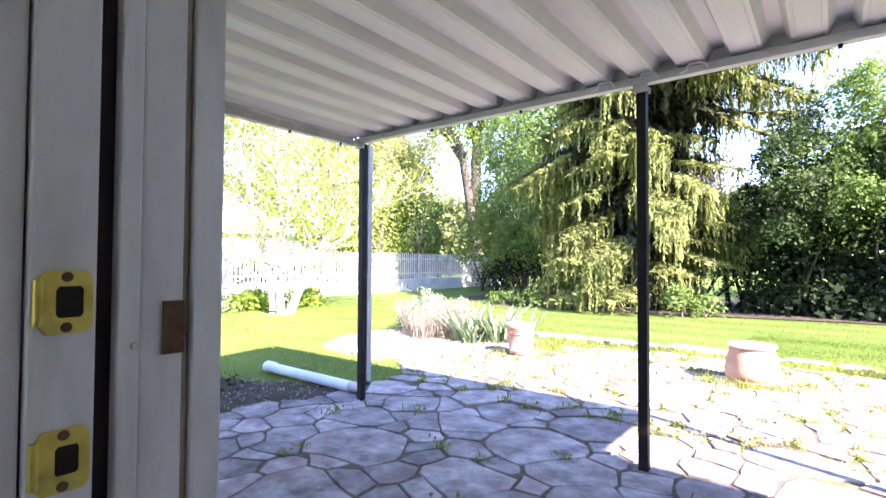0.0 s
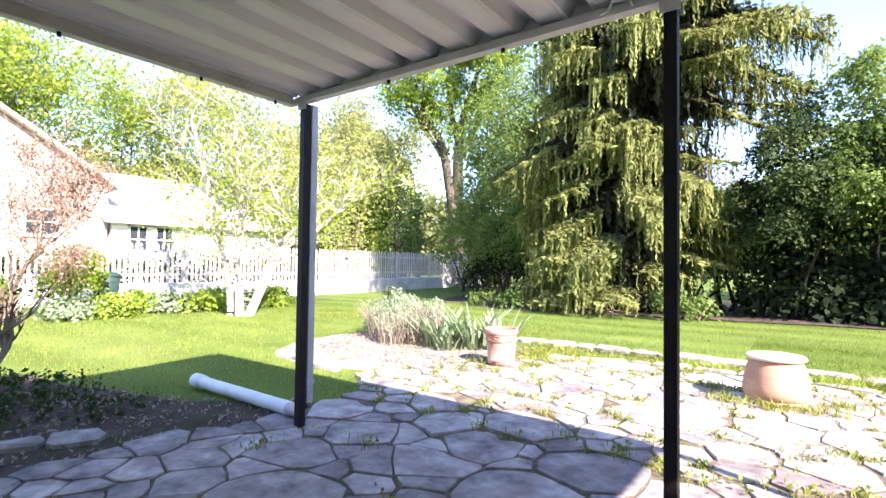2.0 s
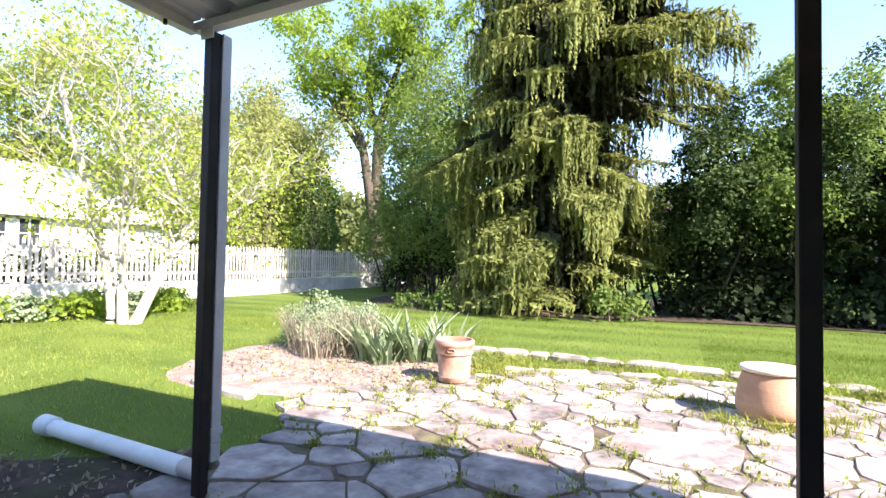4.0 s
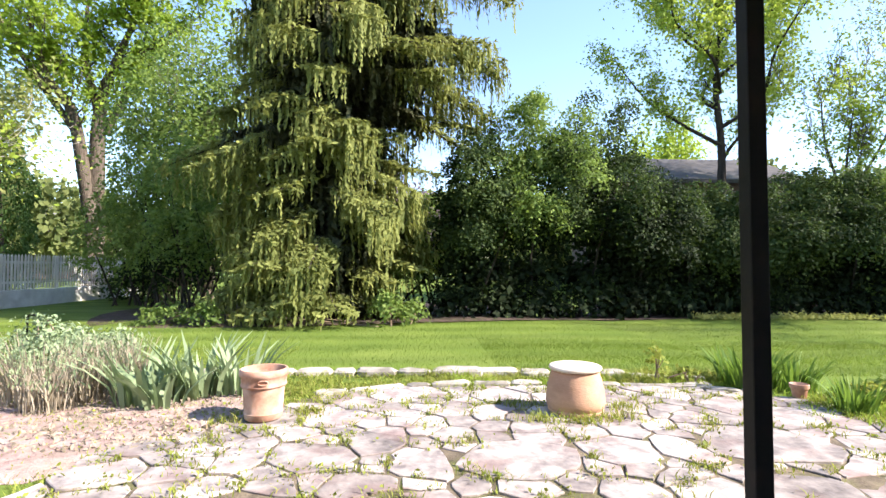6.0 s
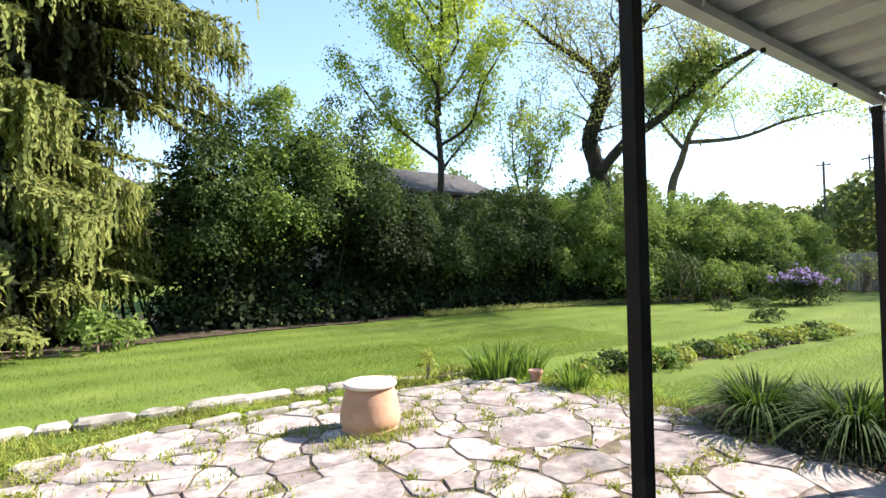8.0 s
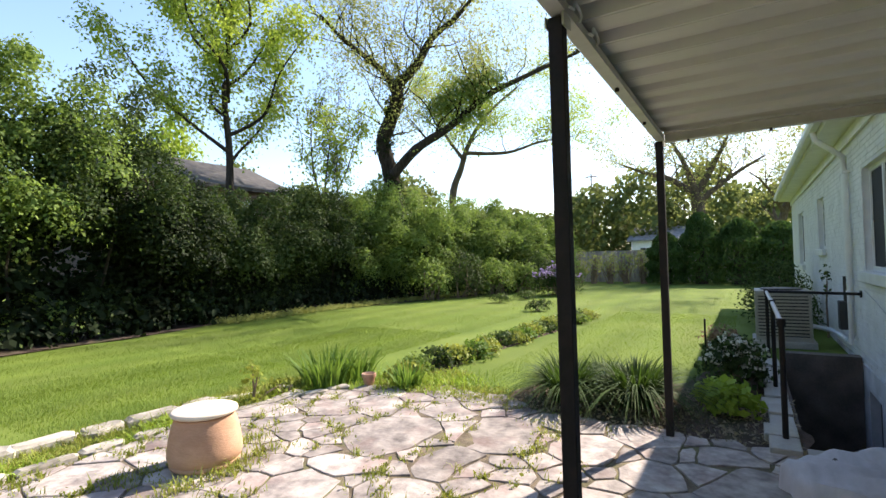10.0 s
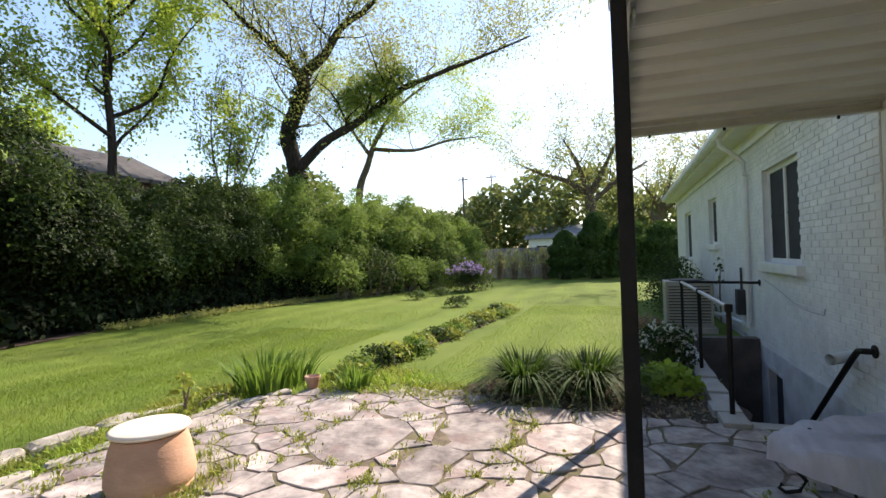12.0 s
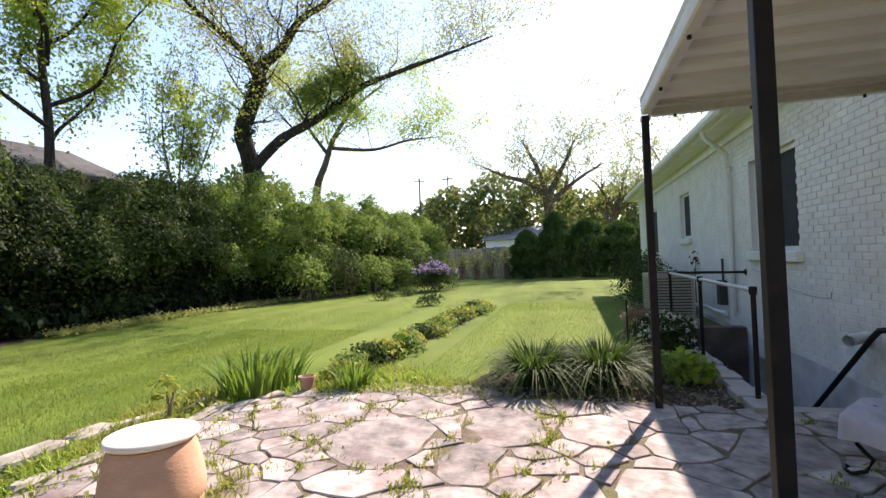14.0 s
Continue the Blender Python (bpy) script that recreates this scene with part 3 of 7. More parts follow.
def stone_row(name, line, label, depth, height, length, parent_label, seed, lift=0.0):
    """Rough stones laid end to end along a line."""
    root = thing(name, label, "stone edging", kind="structure")
    g = random.Random(seed)
    pts = [Vector(p) for p in line]
    seg, t = 0, 0.0
    while seg < len(pts) - 1:
        e = (pts[seg + 1] - pts[seg]).length
        L = length * g.uniform(0.6, 1.5)
        c = pts[seg].lerp(pts[seg + 1], min(1, (t + L / 2) / e))
        d = (pts[seg + 1] - pts[seg]).normalized()
        ang = math.degrees(math.atan2(d.y, d.x)) + g.uniform(-7, 7)
        hh, dd = height * g.uniform(0.7, 1.25), depth * g.uniform(0.75, 1.2)
        b = Build()
        m = 7
        for z, s in ((-0.06, 1.0), (hh * 0.55, 1.03), (hh, 0.86)):
            for k in range(m):
                a = 6.2832 * k / m
                r = 1 + 0.18 * math.sin(k * 2.3 + seed + seg + t * 5) + g.uniform(-0.06, 0.06)
                sx = math.copysign(abs(math.cos(a)) ** 0.45, math.cos(a))
                sy = math.copysign(abs(math.sin(a)) ** 0.45, math.sin(a))
                b.v.append((sx * L / 2 * 0.97 * s * (0.9 + 0.1 * r), sy * dd / 2 * s * r, z + (g.uniform(-0.012, 0.012) if z == hh else 0)))
        b.f = [(i * m + k, i * m + (k + 1) % m, (i + 1) * m + (k + 1) % m, (i + 1) * m + k) for i in range(2) for k in range(m)] + [tuple(2 * m + k for k in range(m))]
        ob = part("stone", b, KERB, root, smooth=False)
        ob.matrix_basis = pose(c.x, c.y, ground_z(c.x, c.y) + lift, 0, 0, ang)
        t += L
        if t > e - 0.08:
            seg, t = seg + 1, 0.0
    return root


stone_row("lawn_kerb", [(-5.0, 7.62), (-4.3, 7.6), (-1.3, 7.52), (0.35, 7.45), (1.3, 7.25)], "row of pale rough kerb stones between lawn and weed strip", 0.17, 0.055, 0.42, "", 5, -0.012)
stone_row("patio_edging", [(-3.0, 6.68), (-2.1, 7.0), (-0.6, 7.05), (0.9, 6.95), (1.5, 6.72)], "narrow edging stones along the patio's outer rim", 0.11, 0.035, 0.42, "", 8)
stone_row("soil_edging", [(-4.75, 1.3), (-4.6, 1.7), (-4.35, 2.2)], "loose grey edging stones holding back the soil", 0.2, 0.04, 0.42, "", 12)
stone_row("mulch_edging", [(-5.5, 4.72), (-4.7, 4.6)], "pale flat stones rimming the mulch", 0.12, 0.022, 0.34, "", 15)


# ---- house ----
EAVE = 3.05


def wall_with_openings(name, label, x0, x1, z0, z1, y_out, thick, openings, mat):
    """A wall along x whose outer face is at y_out, with openings (x0, x1, z0, z1) through it."""
    b = Build()
    xs = sorted({x0, x1, *[v for o in openings for v in o[:2]]})
    zs = sorted({z0, z1, *[v for o in openings for v in o[2:]]})
    for i in range(len(xs) - 1):
        for k in range(len(zs) - 1):
            cx, cz = (xs[i] + xs[i + 1]) / 2, (zs[k] + zs[k + 1]) / 2
            if any(o[0] < cx < o[1] and o[2] < cz < o[3] for o in openings):
                continue
            b.box(xs[i], y_out - thick, zs[k], xs[i + 1], y_out, zs[k + 1])
    return structure(name, b, mat, label, "wall")


WALL_Y, DOOR_Y = 1.44, 0.24
WIN_1, WIN_2, WIN_3 = (3.5, 4.96, 1.22, 2.45), (8.5, 9.45, 1.5, 2.47), (12.5, 13.9, 1.12, 2.47)
END = 16.2
BDOOR = (4.25, 5.0, -1.75, -0.15)
wall_north = wall_with_openings("wall_north", "white-painted brick house wall with shallow mortar joints", 1.665, END, 0.05, EAVE, WALL_Y - 0.006, 0.24, [WIN_1, WIN_2, WIN_3], WHITE_MORTAR)
wall_with_openings("wall_foundation", "pale blue-grey parged foundation wall beside the stairwell", 1.665, END, -2.0, 0.05, WALL_Y + 0.012, 0.26, [BDOOR], PARGE)
DOOR = (-0.6, 0.52, 0.08, 2.26)
wall_door = wall_with_openings("wall_door", "white-painted brick wall round the back door", -4.6, 1.43, -0.1, EAVE, DOOR_Y, 0.2, [DOOR], WHITE_BRICK)
structure("wall_corner", Build().box(1.43, DOOR_Y - 0.2, -0.1, 1.663, WALL_Y - 0.012, EAVE), WHITE_BRICK, "short white-painted return wall at the house corner", "wall")
structure("wall_west", Build().box(-4.6, -6, -0.1, -4.4, DOOR_Y - 0.2, EAVE), WHITE_BRICK, "end wall of the house", "wall")
structure("wall_east", Build().box(END - 0.2, -6, -2.0, END, WALL_Y - 0.26, EAVE), WHITE_BRICK, "far end wall of the white house", "wall")
# Out of view; the opening is added so daylight brightens the door jamb.
wall_with_openings("wall_south", "unseen rear wall with a wide opening added to let daylight in", -4.6, END, -0.1, EAVE, -6.0, 0.2, [(-3.6, 1.4, 0.5, 2.5)], WHITE_BRICK)
structure("floor", Build().box(-4.4, -6, -0.05, END - 0.2, DOOR_Y - 0.2, 0.1), WOOD_FLOOR, "dark wooden floor inside the door", "floor")
structure("ceiling", Build().box(-4.6, -6, 2.6, END - 0.2, DOOR_Y - 0.2, 2.7), INTERIOR, "plain plaster ceiling inside the house", "ceiling")
structure("inner_wall", Build().box(1.9, -6, 0.1, 2.0, DOOR_Y - 0.2, 2.6), INTERIOR, "plain plaster wall of the room inside", "wall")
# Added wall; its dark colour stands for the unlit room.
structure("room_wall", Build().box(1.66, 0.9, 0.06, END - 0.3, 0.96, 2.9), DARK_MASONRY, "dark-coloured wall standing for the unlit room behind the windows", "wall")

# roof: a hip with a boxed eave and a gutter
roof = Build()
roof.add([(-4.9, -6.5, EAVE + 0.2), (END + 0.35, -6.5, EAVE + 0.2), (END + 0.35, 1.78, EAVE + 0.2), (1.4, 1.78, EAVE + 0.2), (1.4, 0.5, EAVE + 0.2), (-4.9, 0.5, EAVE + 0.2), (-1.5, -2.4, EAVE + 1.7), (END - 3.2, -2.4, EAVE + 1.7)],
         [(0, 1, 7, 6), (1, 2, 7), (2, 3, 6, 7), (3, 4, 5, 6), (5, 0, 6)])
structure("roof", roof, SHINGLE, "grey shingled hip roof of the white house", "roof")
eave = Build().box(1.4, WALL_Y - 0.01, EAVE + 0.004, END + 0.35, 1.76, EAVE + 0.05)
eave.box(1.4, 1.74, EAVE + 0.02, END + 0.35, 1.77, EAVE + 0.17).box(-4.9, DOOR_Y + 0.002, EAVE + 0.004, 1.4, 0.5, EAVE + 0.05).box(1.4, WALL_Y + 0.004, EAVE - 0.16, END + 0.02, WALL_Y + 0.03, EAVE)
structure("soffit", eave, WHITE_PAINT, "cream-white boxed eave and frieze board", "trim", bevel=0.004)
gut = thing("gutter", "cream-white metal gutter with a downspout on the house wall", "gutter")
prof = [(1.772, EAVE + 0.17), (1.772, EAVE + 0.06), (1.80, EAVE + 0.045), (1.86, EAVE + 0.05), (1.885, EAVE + 0.1), (1.885, EAVE + 0.17), (1.875, EAVE + 0.17), (1.874, EAVE + 0.1), (1.855, EAVE + 0.06), (1.8, EAVE + 0.055), (1.782, EAVE + 0.17)]
tr = Build()
tr.v = [(x, y, z) for x in (1.38, END + 0.38) for y, z in prof]
tr.f = [(k, (k + 1) % len(prof), len(prof) + (k + 1) % len(prof), len(prof) + k) for k in range(len(prof))]
part("trough", tr, WHITE_PAINT, gut)
part("downspout", Build().tube([(5.72, 1.82, EAVE + 0.05), (5.72, 1.8, EAVE - 0.06), (5.72, 1.62, EAVE - 0.22), (5.72, 1.5, EAVE - 0.34), (5.72, 1.49, EAVE - 0.6), (5.72, 1.49, 0.35), (5.72, 1.52, 0.22)], 0.038, 10), WHITE_PAINT, gut, smooth=True)
for z in (2.5, 0.9):
    part("strap", Build().box(5.66, 1.442, z, 5.78, 1.534, z + 0.03), WHITE_PAINT, gut, bevel=0.004)


def window(name, o, y, label, double):
    x0, x1, z0, z1 = o
    w = tagged(new(name), label, "window", "", "structure")
    w.empty_display_size = 0.1
    yi = y - 0.07
    f = Build()
    t = 0.055
    f.box(x0, yi - 0.05, z0, x0 + t, yi, z1).box(x1 - t, yi - 0.05, z0, x1, yi, z1).box(x0 + t, yi - 0.05, z1 - t, x1 - t, yi, z1).box(x0 + t, yi - 0.05, z0, x1 - t, yi, z0 + t)
    part("window_frame", f, WHITE_PAINT, w, bevel=0.004)
    cols = [(x0 + t, (x0 + x1) / 2 - 0.03), ((x0 + x1) / 2 + 0.03, x1 - t)] if double else [(x0 + t, x1 - t)]
    if double:
        part("mullion", Build().box((x0 + x1) / 2 - 0.03, yi - 0.05, z0 + t, (x0 + x1) / 2 + 0.03, yi + 0.004, z1 - t), WHITE_PAINT, w, bevel=0.004)
    for a, b in cols:
        zm = (z0 + z1) / 2
        part("meeting_rail", Build().box(a, yi - 0.045, zm - 0.018, b, yi - 0.01, zm + 0.018), SCREEN, w, bevel=0.003)
        for q0, q1 in ((z0 + t, zm - 0.018), (zm + 0.018, z1 - t)):
            p = part("pane", Build().box(a, yi - 0.032, q0, b, yi - 0.026, q1), GLASS, w)
            p.visible_shadow = False
        part("insect_screen", Build().box(a, yi - 0.02, z0 + t, b, yi - 0.017, zm - 0.018), SCREEN, w, "dark insect screen")
        part("insect_screen", Build().box(a, yi - 0.02, zm + 0.018, b, yi - 0.017, z1 - t), SCREEN, w, "dark insect screen")
        # Near-black sheet: the room's darkness put into colour behind the panes.
        part("dark_backing", Build().box(a, yi - 0.14, z0 + t, b, yi - 0.135, z1 - t), HOLE, w, "near-black sheet standing for the unlit room")
    part("window_sill", Build().box(x0 - 0.09, y - 0.1, z0 - 0.12, x1 + 0.09, y + 0.07, z0 - 0.002), WHITE_PAINT, w, bevel=0.012)
    return w


window("window_1", WIN_1, WALL_Y, "white double window with dark panes in painted brick", True)
window("window_2", WIN_2, WALL_Y, "small white window with a dark pane and brick sill", False)
window("window_3", WIN_3, WALL_Y, "narrow white window near the house's far end", False)


def bricks():
    """Courses of painted bricks proud of the mortar; those nearest the patio are pieces, the rest one mesh."""
    L, H, J = 0.203, 0.0575, 0.0102
    unit = Build().box(0, 0, 0, L, 0.02, H).mesh("brick", WHITE_BRICK, 0.004)
    rest = Build()
    g = random.Random(4)
    row, z, pieces = 0, 0.06, 0
    spots = []
    while z + H < EAVE - 0.17:
        x = 1.668 - (0.106 if row % 2 else 0)
        while x < END - 0.02:
            a, c = max(x, 1.668), min(x + L, END - 0.01)
            for o in (WIN_1, WIN_2, WIN_3):
                if z + H > o[2] - 0.12 and z < o[3]:
                    lo, hi = (o[0] - 0.1, o[1] + 0.1) if z < o[2] else (o[0], o[1])
                    if a < lo < c:
                        c = lo
                    elif lo <= a < hi:
                        a = min(c, hi)
            if c - a > 0.03:
                spots.append((a, c, z))
            x += L + J
        row += 1
        z += H + J
    for a, c, z in spots:
        dy = g.uniform(-0.002, 0.002)
        if c - a > L - 0.004 and a < 4.0 and 0.5 < z < 2.45 and pieces < 300:
            ob = part("brick", unit, WHITE_BRICK, wall_north)
            ob.location = (a, WALL_Y - 0.018 + dy, z)
            pieces += 1
        else:
            rest.box(a, WALL_Y - 0.014, z, c, WALL_Y + 0.002 + dy, z + H)
    ob = part("brickwork", rest, WHITE_BRICK, wall_north)
    ob["kind"] = "stuff"


# ---- basement stairwell ----
x0, y0, x1, y1 = PIT
structure("stairwell_wall", Build().box(x0, y1, -2.0, x1 + 0.2, y1 + 0.04, -0.02).box(x1, y0 + 0.02, -2.0, x1 + 0.2, y1, 0.12), DARK_MASONRY, "dark brown masonry lining the basement stairwell", "wall")
structure("stairwell_floor", Build().box(x0, y0, -2.05, x1, y1, -1.98), DARK_MASONRY, "dark brown floor of the stairwell", "floor")
steps = thing("basement_steps", "worn steps down to the basement door, dark below the top one", "steps", kind="structure")
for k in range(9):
    # Top step takes pale concrete, every lower one the dark brown.
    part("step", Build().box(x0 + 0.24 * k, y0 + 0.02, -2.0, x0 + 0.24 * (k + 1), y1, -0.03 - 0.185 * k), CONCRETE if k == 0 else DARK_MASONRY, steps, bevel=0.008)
bd = tagged(new("door_1"), "dark basement door in a pale frame below ground", "door", "", "structure")
part("door_leaf", Build().box(BDOOR[0] + 0.05, WALL_Y - 0.12, BDOOR[2], BDOOR[1] - 0.05, WALL_Y - 0.08, BDOOR[3] - 0.06), DARK_DOOR, bd)
part("door_frame", Build().box(BDOOR[0], WALL_Y - 0.14, BDOOR[2], BDOOR[0] + 0.05, WALL_Y + 0.016, BDOOR[3]).box(BDOOR[1] - 0.05, WALL_Y - 0.14, BDOOR[2], BDOOR[1], WALL_Y + 0.016, BDOOR[3]).box(BDOOR[0] + 0.05, WALL_Y - 0.14, BDOOR[3] - 0.06, BDOOR[1] - 0.05, WALL_Y + 0.016, BDOOR[3]), PARGE, bd, bevel=0.004)
curb = Build()
m = 12
pts_in = [(x0 - 0.1 + (x1 + 0.1 - x0) * k / m, y1 + 0.04) for k in range(m + 1)]
for k in range(m):
    a, c = pts_in[k], pts_in[k + 1]
    w = 0.2 + 0.03 * math.sin(k * 1.9)
    curb.box(a[0] + 0.004, a[1], -0.1, c[0] - 0.004, a[1] + w, 0.05 + 0.012 * math.sin(k * 2.7))
structure("stairwell_curb", curb, CONCRETE, "pale weathered concrete curb along the stairwell", "curb", bevel=0.012)


# ---- canopy over the patio ----
CX0, CX1, CY0, CY1, CZ = -3.56, 1.66, 0.242, 3.3, 2.43
canopy = thing("patio_canopy", "off-white ribbed aluminium patio canopy on black steel posts", "canopy", kind="structure")


def pan_mesh():
    """One roof pan along y: low flat, sloping sides with small creases, raised rib."""
    w, n = 0.284, 3
    px = [(0, 0.0), (0.022, 0.004), (0.026, 0.0), (0.128, 0.0), (0.132, 0.004), (0.154, 0.0), (0.184, 0.062), (0.188, 0.066), (0.25, 0.066), (0.254, 0.062), (w, 0.0)]
    b = Build()
    th = 0.0015
    k = len(px)
    for y in (0.0, CY1 - CY0 - 0.05):
        b.v += [(x, y, z) for x, z in px]
    for y in (0.0, CY1 - CY0 - 0.05):
        b.v += [(x, y, z + th) for x, z in px]
    for i in range(k - 1):
        b.f += [(i, i + 1, k + i + 1, k + i), (2 * k + i, 3 * k + i, 3 * k + i + 1, 2 * k + i + 1), (i, 2 * k + i, 2 * k + i + 1, i + 1), (k + i, k + i + 1, 3 * k + i + 1, 3 * k + i)]
    return b.mesh("roof_pan", CANOPY)


pan = pan_mesh()
px = CX0 + 0.05
while px + 0.284 < CX1 - 0.02:
    ob = part("roof_pan", pan, CANOPY, canopy)
    ob.location = (px, CY0, CZ + 0.055)
    px += 0.284
part("filler_strip", Build().box(px + 0.002, CY0, CZ + 0.055, CX1 - 0.02, CY1 - 0.05, CZ + 0.058), CANOPY, canopy)
# front beam: a rounded hollow section
bp = [(0, 0.0), (0.06, 0.0), (0.072, 0.012), (0.075, 0.05), (0.07, 0.1), (0.078, 0.118), (0.078, 0.135), (0.06, 0.14), (0.052, 0.125), (0.05, 0.06), (0.02, 0.052), (0.006, 0.05), (0, 0.04)]
fb = Build()
fb.v = [(x, CY1 - 0.12 + y, CZ - 0.01 + z) for x in (CX0, CX1) for y, z in bp]
fb.f = [(k, (k + 1) % len(bp), len(bp) + (k + 1) % len(bp), len(bp) + k) for k in range(len(bp))] + [tuple(range(len(bp) - 1, -1, -1)), tuple(len(bp) + k for k in range(len(bp)))]
part("front_beam", fb, BEAM, canopy, "off-white front beam with rust specks")
for x, s in ((CX0, 1), (CX1, -1)):
    sb = Build().box(min(x, x + s * 0.02), CY0, CZ - 0.03, max(x, x + s * 0.02), CY1 - 0.125, CZ + 0.13)
    sb.box(min(x, x + s * 0.06), CY0, CZ - 0.035, max(x, x + s * 0.06), CY1 - 0.125, CZ - 0.022)
    sb.box(min(x + s * 0.022, x + s * 0.075), CY0, CZ + 0.035, max(x + s * 0.022, x + s * 0.075), CY1 - 0.125, CZ + 0.0545)
    part("side_fascia", sb, BEAM, canopy, bevel=0.003)
    for y in (0.9, 1.7, 2.45, 3.0):
        part("bolt", Build().tube([(x + s * 0.045, y, CZ - 0.06), (x + s * 0.045, y, CZ - 0.035)], 0.011, 6), BLACK_STEEL, canopy)
for x in (-2.6, -1.75, 0.1, 0.95):
    part("bolt", Build().tube([(x, CY1 - 0.085, CZ - 0.03), (x, CY1 - 0.085, CZ - 0.008)], 0.012, 6), BLACK_STEEL, canopy)
part("ledger", Build().box(CX0, CY0, CZ + 0.062 + 0.066, CX1 - 0.02, CY0 + 0.04, CZ + 0.2), BEAM, canopy)
POSTS = ((-3.458, 3.23), (-0.885, 3.225), (1.67, 3.22))
for x, y in POSTS:
    zt = CZ - 0.01
    part("post", Build().box(x - 0.029, y - 0.029, ground_z(x, y) - 0.02, x + 0.029, y + 0.029, zt - 0.006), BLACK_STEEL, canopy, "black square steel post", bevel=0.005)
    part("post_bracket", Build().box(x - 0.045, y - 0.04, zt - 0.05, x + 0.045, y - 0.031, zt + 0.05).box(x - 0.045, y + 0.031, zt - 0.05, x + 0.045, y + 0.036, zt - 0.006), BEAM, canopy, bevel=0.002)
# light clips hooked over the beam beside the middle post
for x in (-1.1, -0.83, -0.56):
    part("clip", Build().tube([(x - 0.09, CY1 - 0.135, CZ + 0.0), (x - 0.05, CY1 - 0.14, CZ + 0.005), (x - 0.035, CY1 - 0.14, CZ + 0.042), (x + 0.03, CY1 - 0.14, CZ + 0.036), (x + 0.05, CY1 - 0.14, CZ + 0.02), (x + 0.06, CY1 - 0.13, CZ + 0.0)], 0.006, 6), WHITE_PAINT, canopy, "bright bent wire clip")
ds = thing("corner_downspout", "grey rectangular downspout strapped beside the corner post", "downspout")
part("spout", Build().box(-3.5, 3.262, 0.16, -3.42, 3.322, CZ - 0.012), GREY_TIN, ds, bevel=0.008)
part("elbow", Build().tube([(-3.46, 3.292, 0.26), (-3.46, 3.292, 0.14), (-3.53, 3.31, 0.07), (-3.72, 3.34, 0.055)], [0.05, 0.05, 0.05, 0.052], 12), GREY_TIN, ds, smooth=True)
part("strap", Build().box(-3.507, 3.255, 0.3, -3.413, 3.329, 0.335), GREY_TIN, ds, bevel=0.003)


# ---- back door frame ----
door = tagged(new("door_2"), "open back doorway with weathered grey-white jambs", "door", "", "structure")
for s, xe in ((1, -0.5), (-1, 0.42)):
    def bx(y_a, y_b, proud, mat, nm, lab=""):
        xa, xb = sorted((xe - s * 0.098, xe + s * proud))
        return part(nm, Build().box(xa, y_a, 0.12, xb, y_b, 2.18), mat, door, lab, bevel=0.003)
    bx(0.04, 0.098, -0.012, JAMB, "inner_stop")
    bx(0.1, 0.15, 0.0, JAMB, "jamb")
    # Recessed strip: darkness of the jamb's gap put into its colour.
    bx(0.1501, 0.172, -0.016, GAP_STRIP, "gap_strip", "dark brown strip standing for the gap in the jamb")
    bx(0.167, 0.186, 0.004, JAMB, "outer_jamb")
    bx(0.1865, 0.228, 0.001, JAMB, "screen_jamb")
    bx(0.2285, 0.236, -0.004, TAN_STRIP, "caulk_line", "yellowed caulk line")
    bx(0.2365, 0.268, 0.006, JAMB, "brick_mould")
part("head_jamb", Build().box(-0.598, 0.042, 2.182, 0.518, 0.266, 2.258), JAMB, door, bevel=0.004)
part("threshold", Build().box(-0.5, 0.02, 0.08, 0.42, 0.3, 0.125), GREY_TIN, door, bevel=0.006)


def strike(z, tall, hole):
    """A strike plate: rounded outline, a squarish hole, two screws, and a lip that curls round the jamb's edge."""
    hy0, hy1, hh = hole
    cy, h, w, rr = 0.126, tall / 2, 0.02, 0.006
    outer, inner = [], []
    for k in range(24):
        a = 6.2832 * (k + 0.5) / 24
        c, d = math.cos(a), math.sin(a)
        s = 1 / max(abs(c), abs(d))
        oy, oz = c * s * w, d * s * h
        if abs(oy) > w - rr and abs(oz) > h - rr:
            ky, kz = math.copysign(w - rr, oy), math.copysign(h - rr, oz)
            e = math.hypot(oy - ky, oz - kz)
            oy, oz = ky + (oy - ky) / e * rr, kz + (oz - kz) / e * rr
        outer.append((cy + oy, z + oz))
        inner.append(((hy0 + hy1) / 2 + c * s * (hy1 - hy0) / 2, z + d * s * hh))
    b = Build()
    n = 24
    for x in (-0.4995, -0.4972):
        b.v += [(x, y, q) for y, q in outer] + [(x, y, q) for y, q in inner]
    b.f += [(2 * n + k, 2 * n + (k + 1) % n, 3 * n + (k + 1) % n, 3 * n + k) for k in range(n)]
    b.f += [(k, 2 * n + k, 2 * n + (k + 1) % n, (k + 1) % n) for k in range(n)] + [(n + k, n + (k + 1) % n, 3 * n + (k + 1) % n, 3 * n + k) for k in range(n)]
    p = part("strike_plate", b, BRASS, door, "brass strike plate with worn edges")
    part("lip", Build().tube([(-0.5005, 0.106, z - h * 0.72), (-0.5005, 0.106, z + h * 0.72)], 0.0045, 10), BRASS, p, smooth=True)
    part("strike_hole", Build().box(-0.4992, hy0 + 0.0002, z - hh, -0.4986, hy1 - 0.0002, z + hh), HOLE, p)
    for e in (-h * 0.8, h * 0.8):
        part("screw", Build().lathe([(0.0, 0.0), (0.0046, 0.0), (0.0044, 0.0009), (0.003, 0.0014), (0.0, 0.0014)], 12), RUST, p).matrix_basis = pose(-0.4972, 0.126, z + e, 0, 90, 0)


strike(1.256, 0.056, (0.118, 0.139, 0.014))
strike(1.116, 0.056, (0.12, 0.138, 0.013))
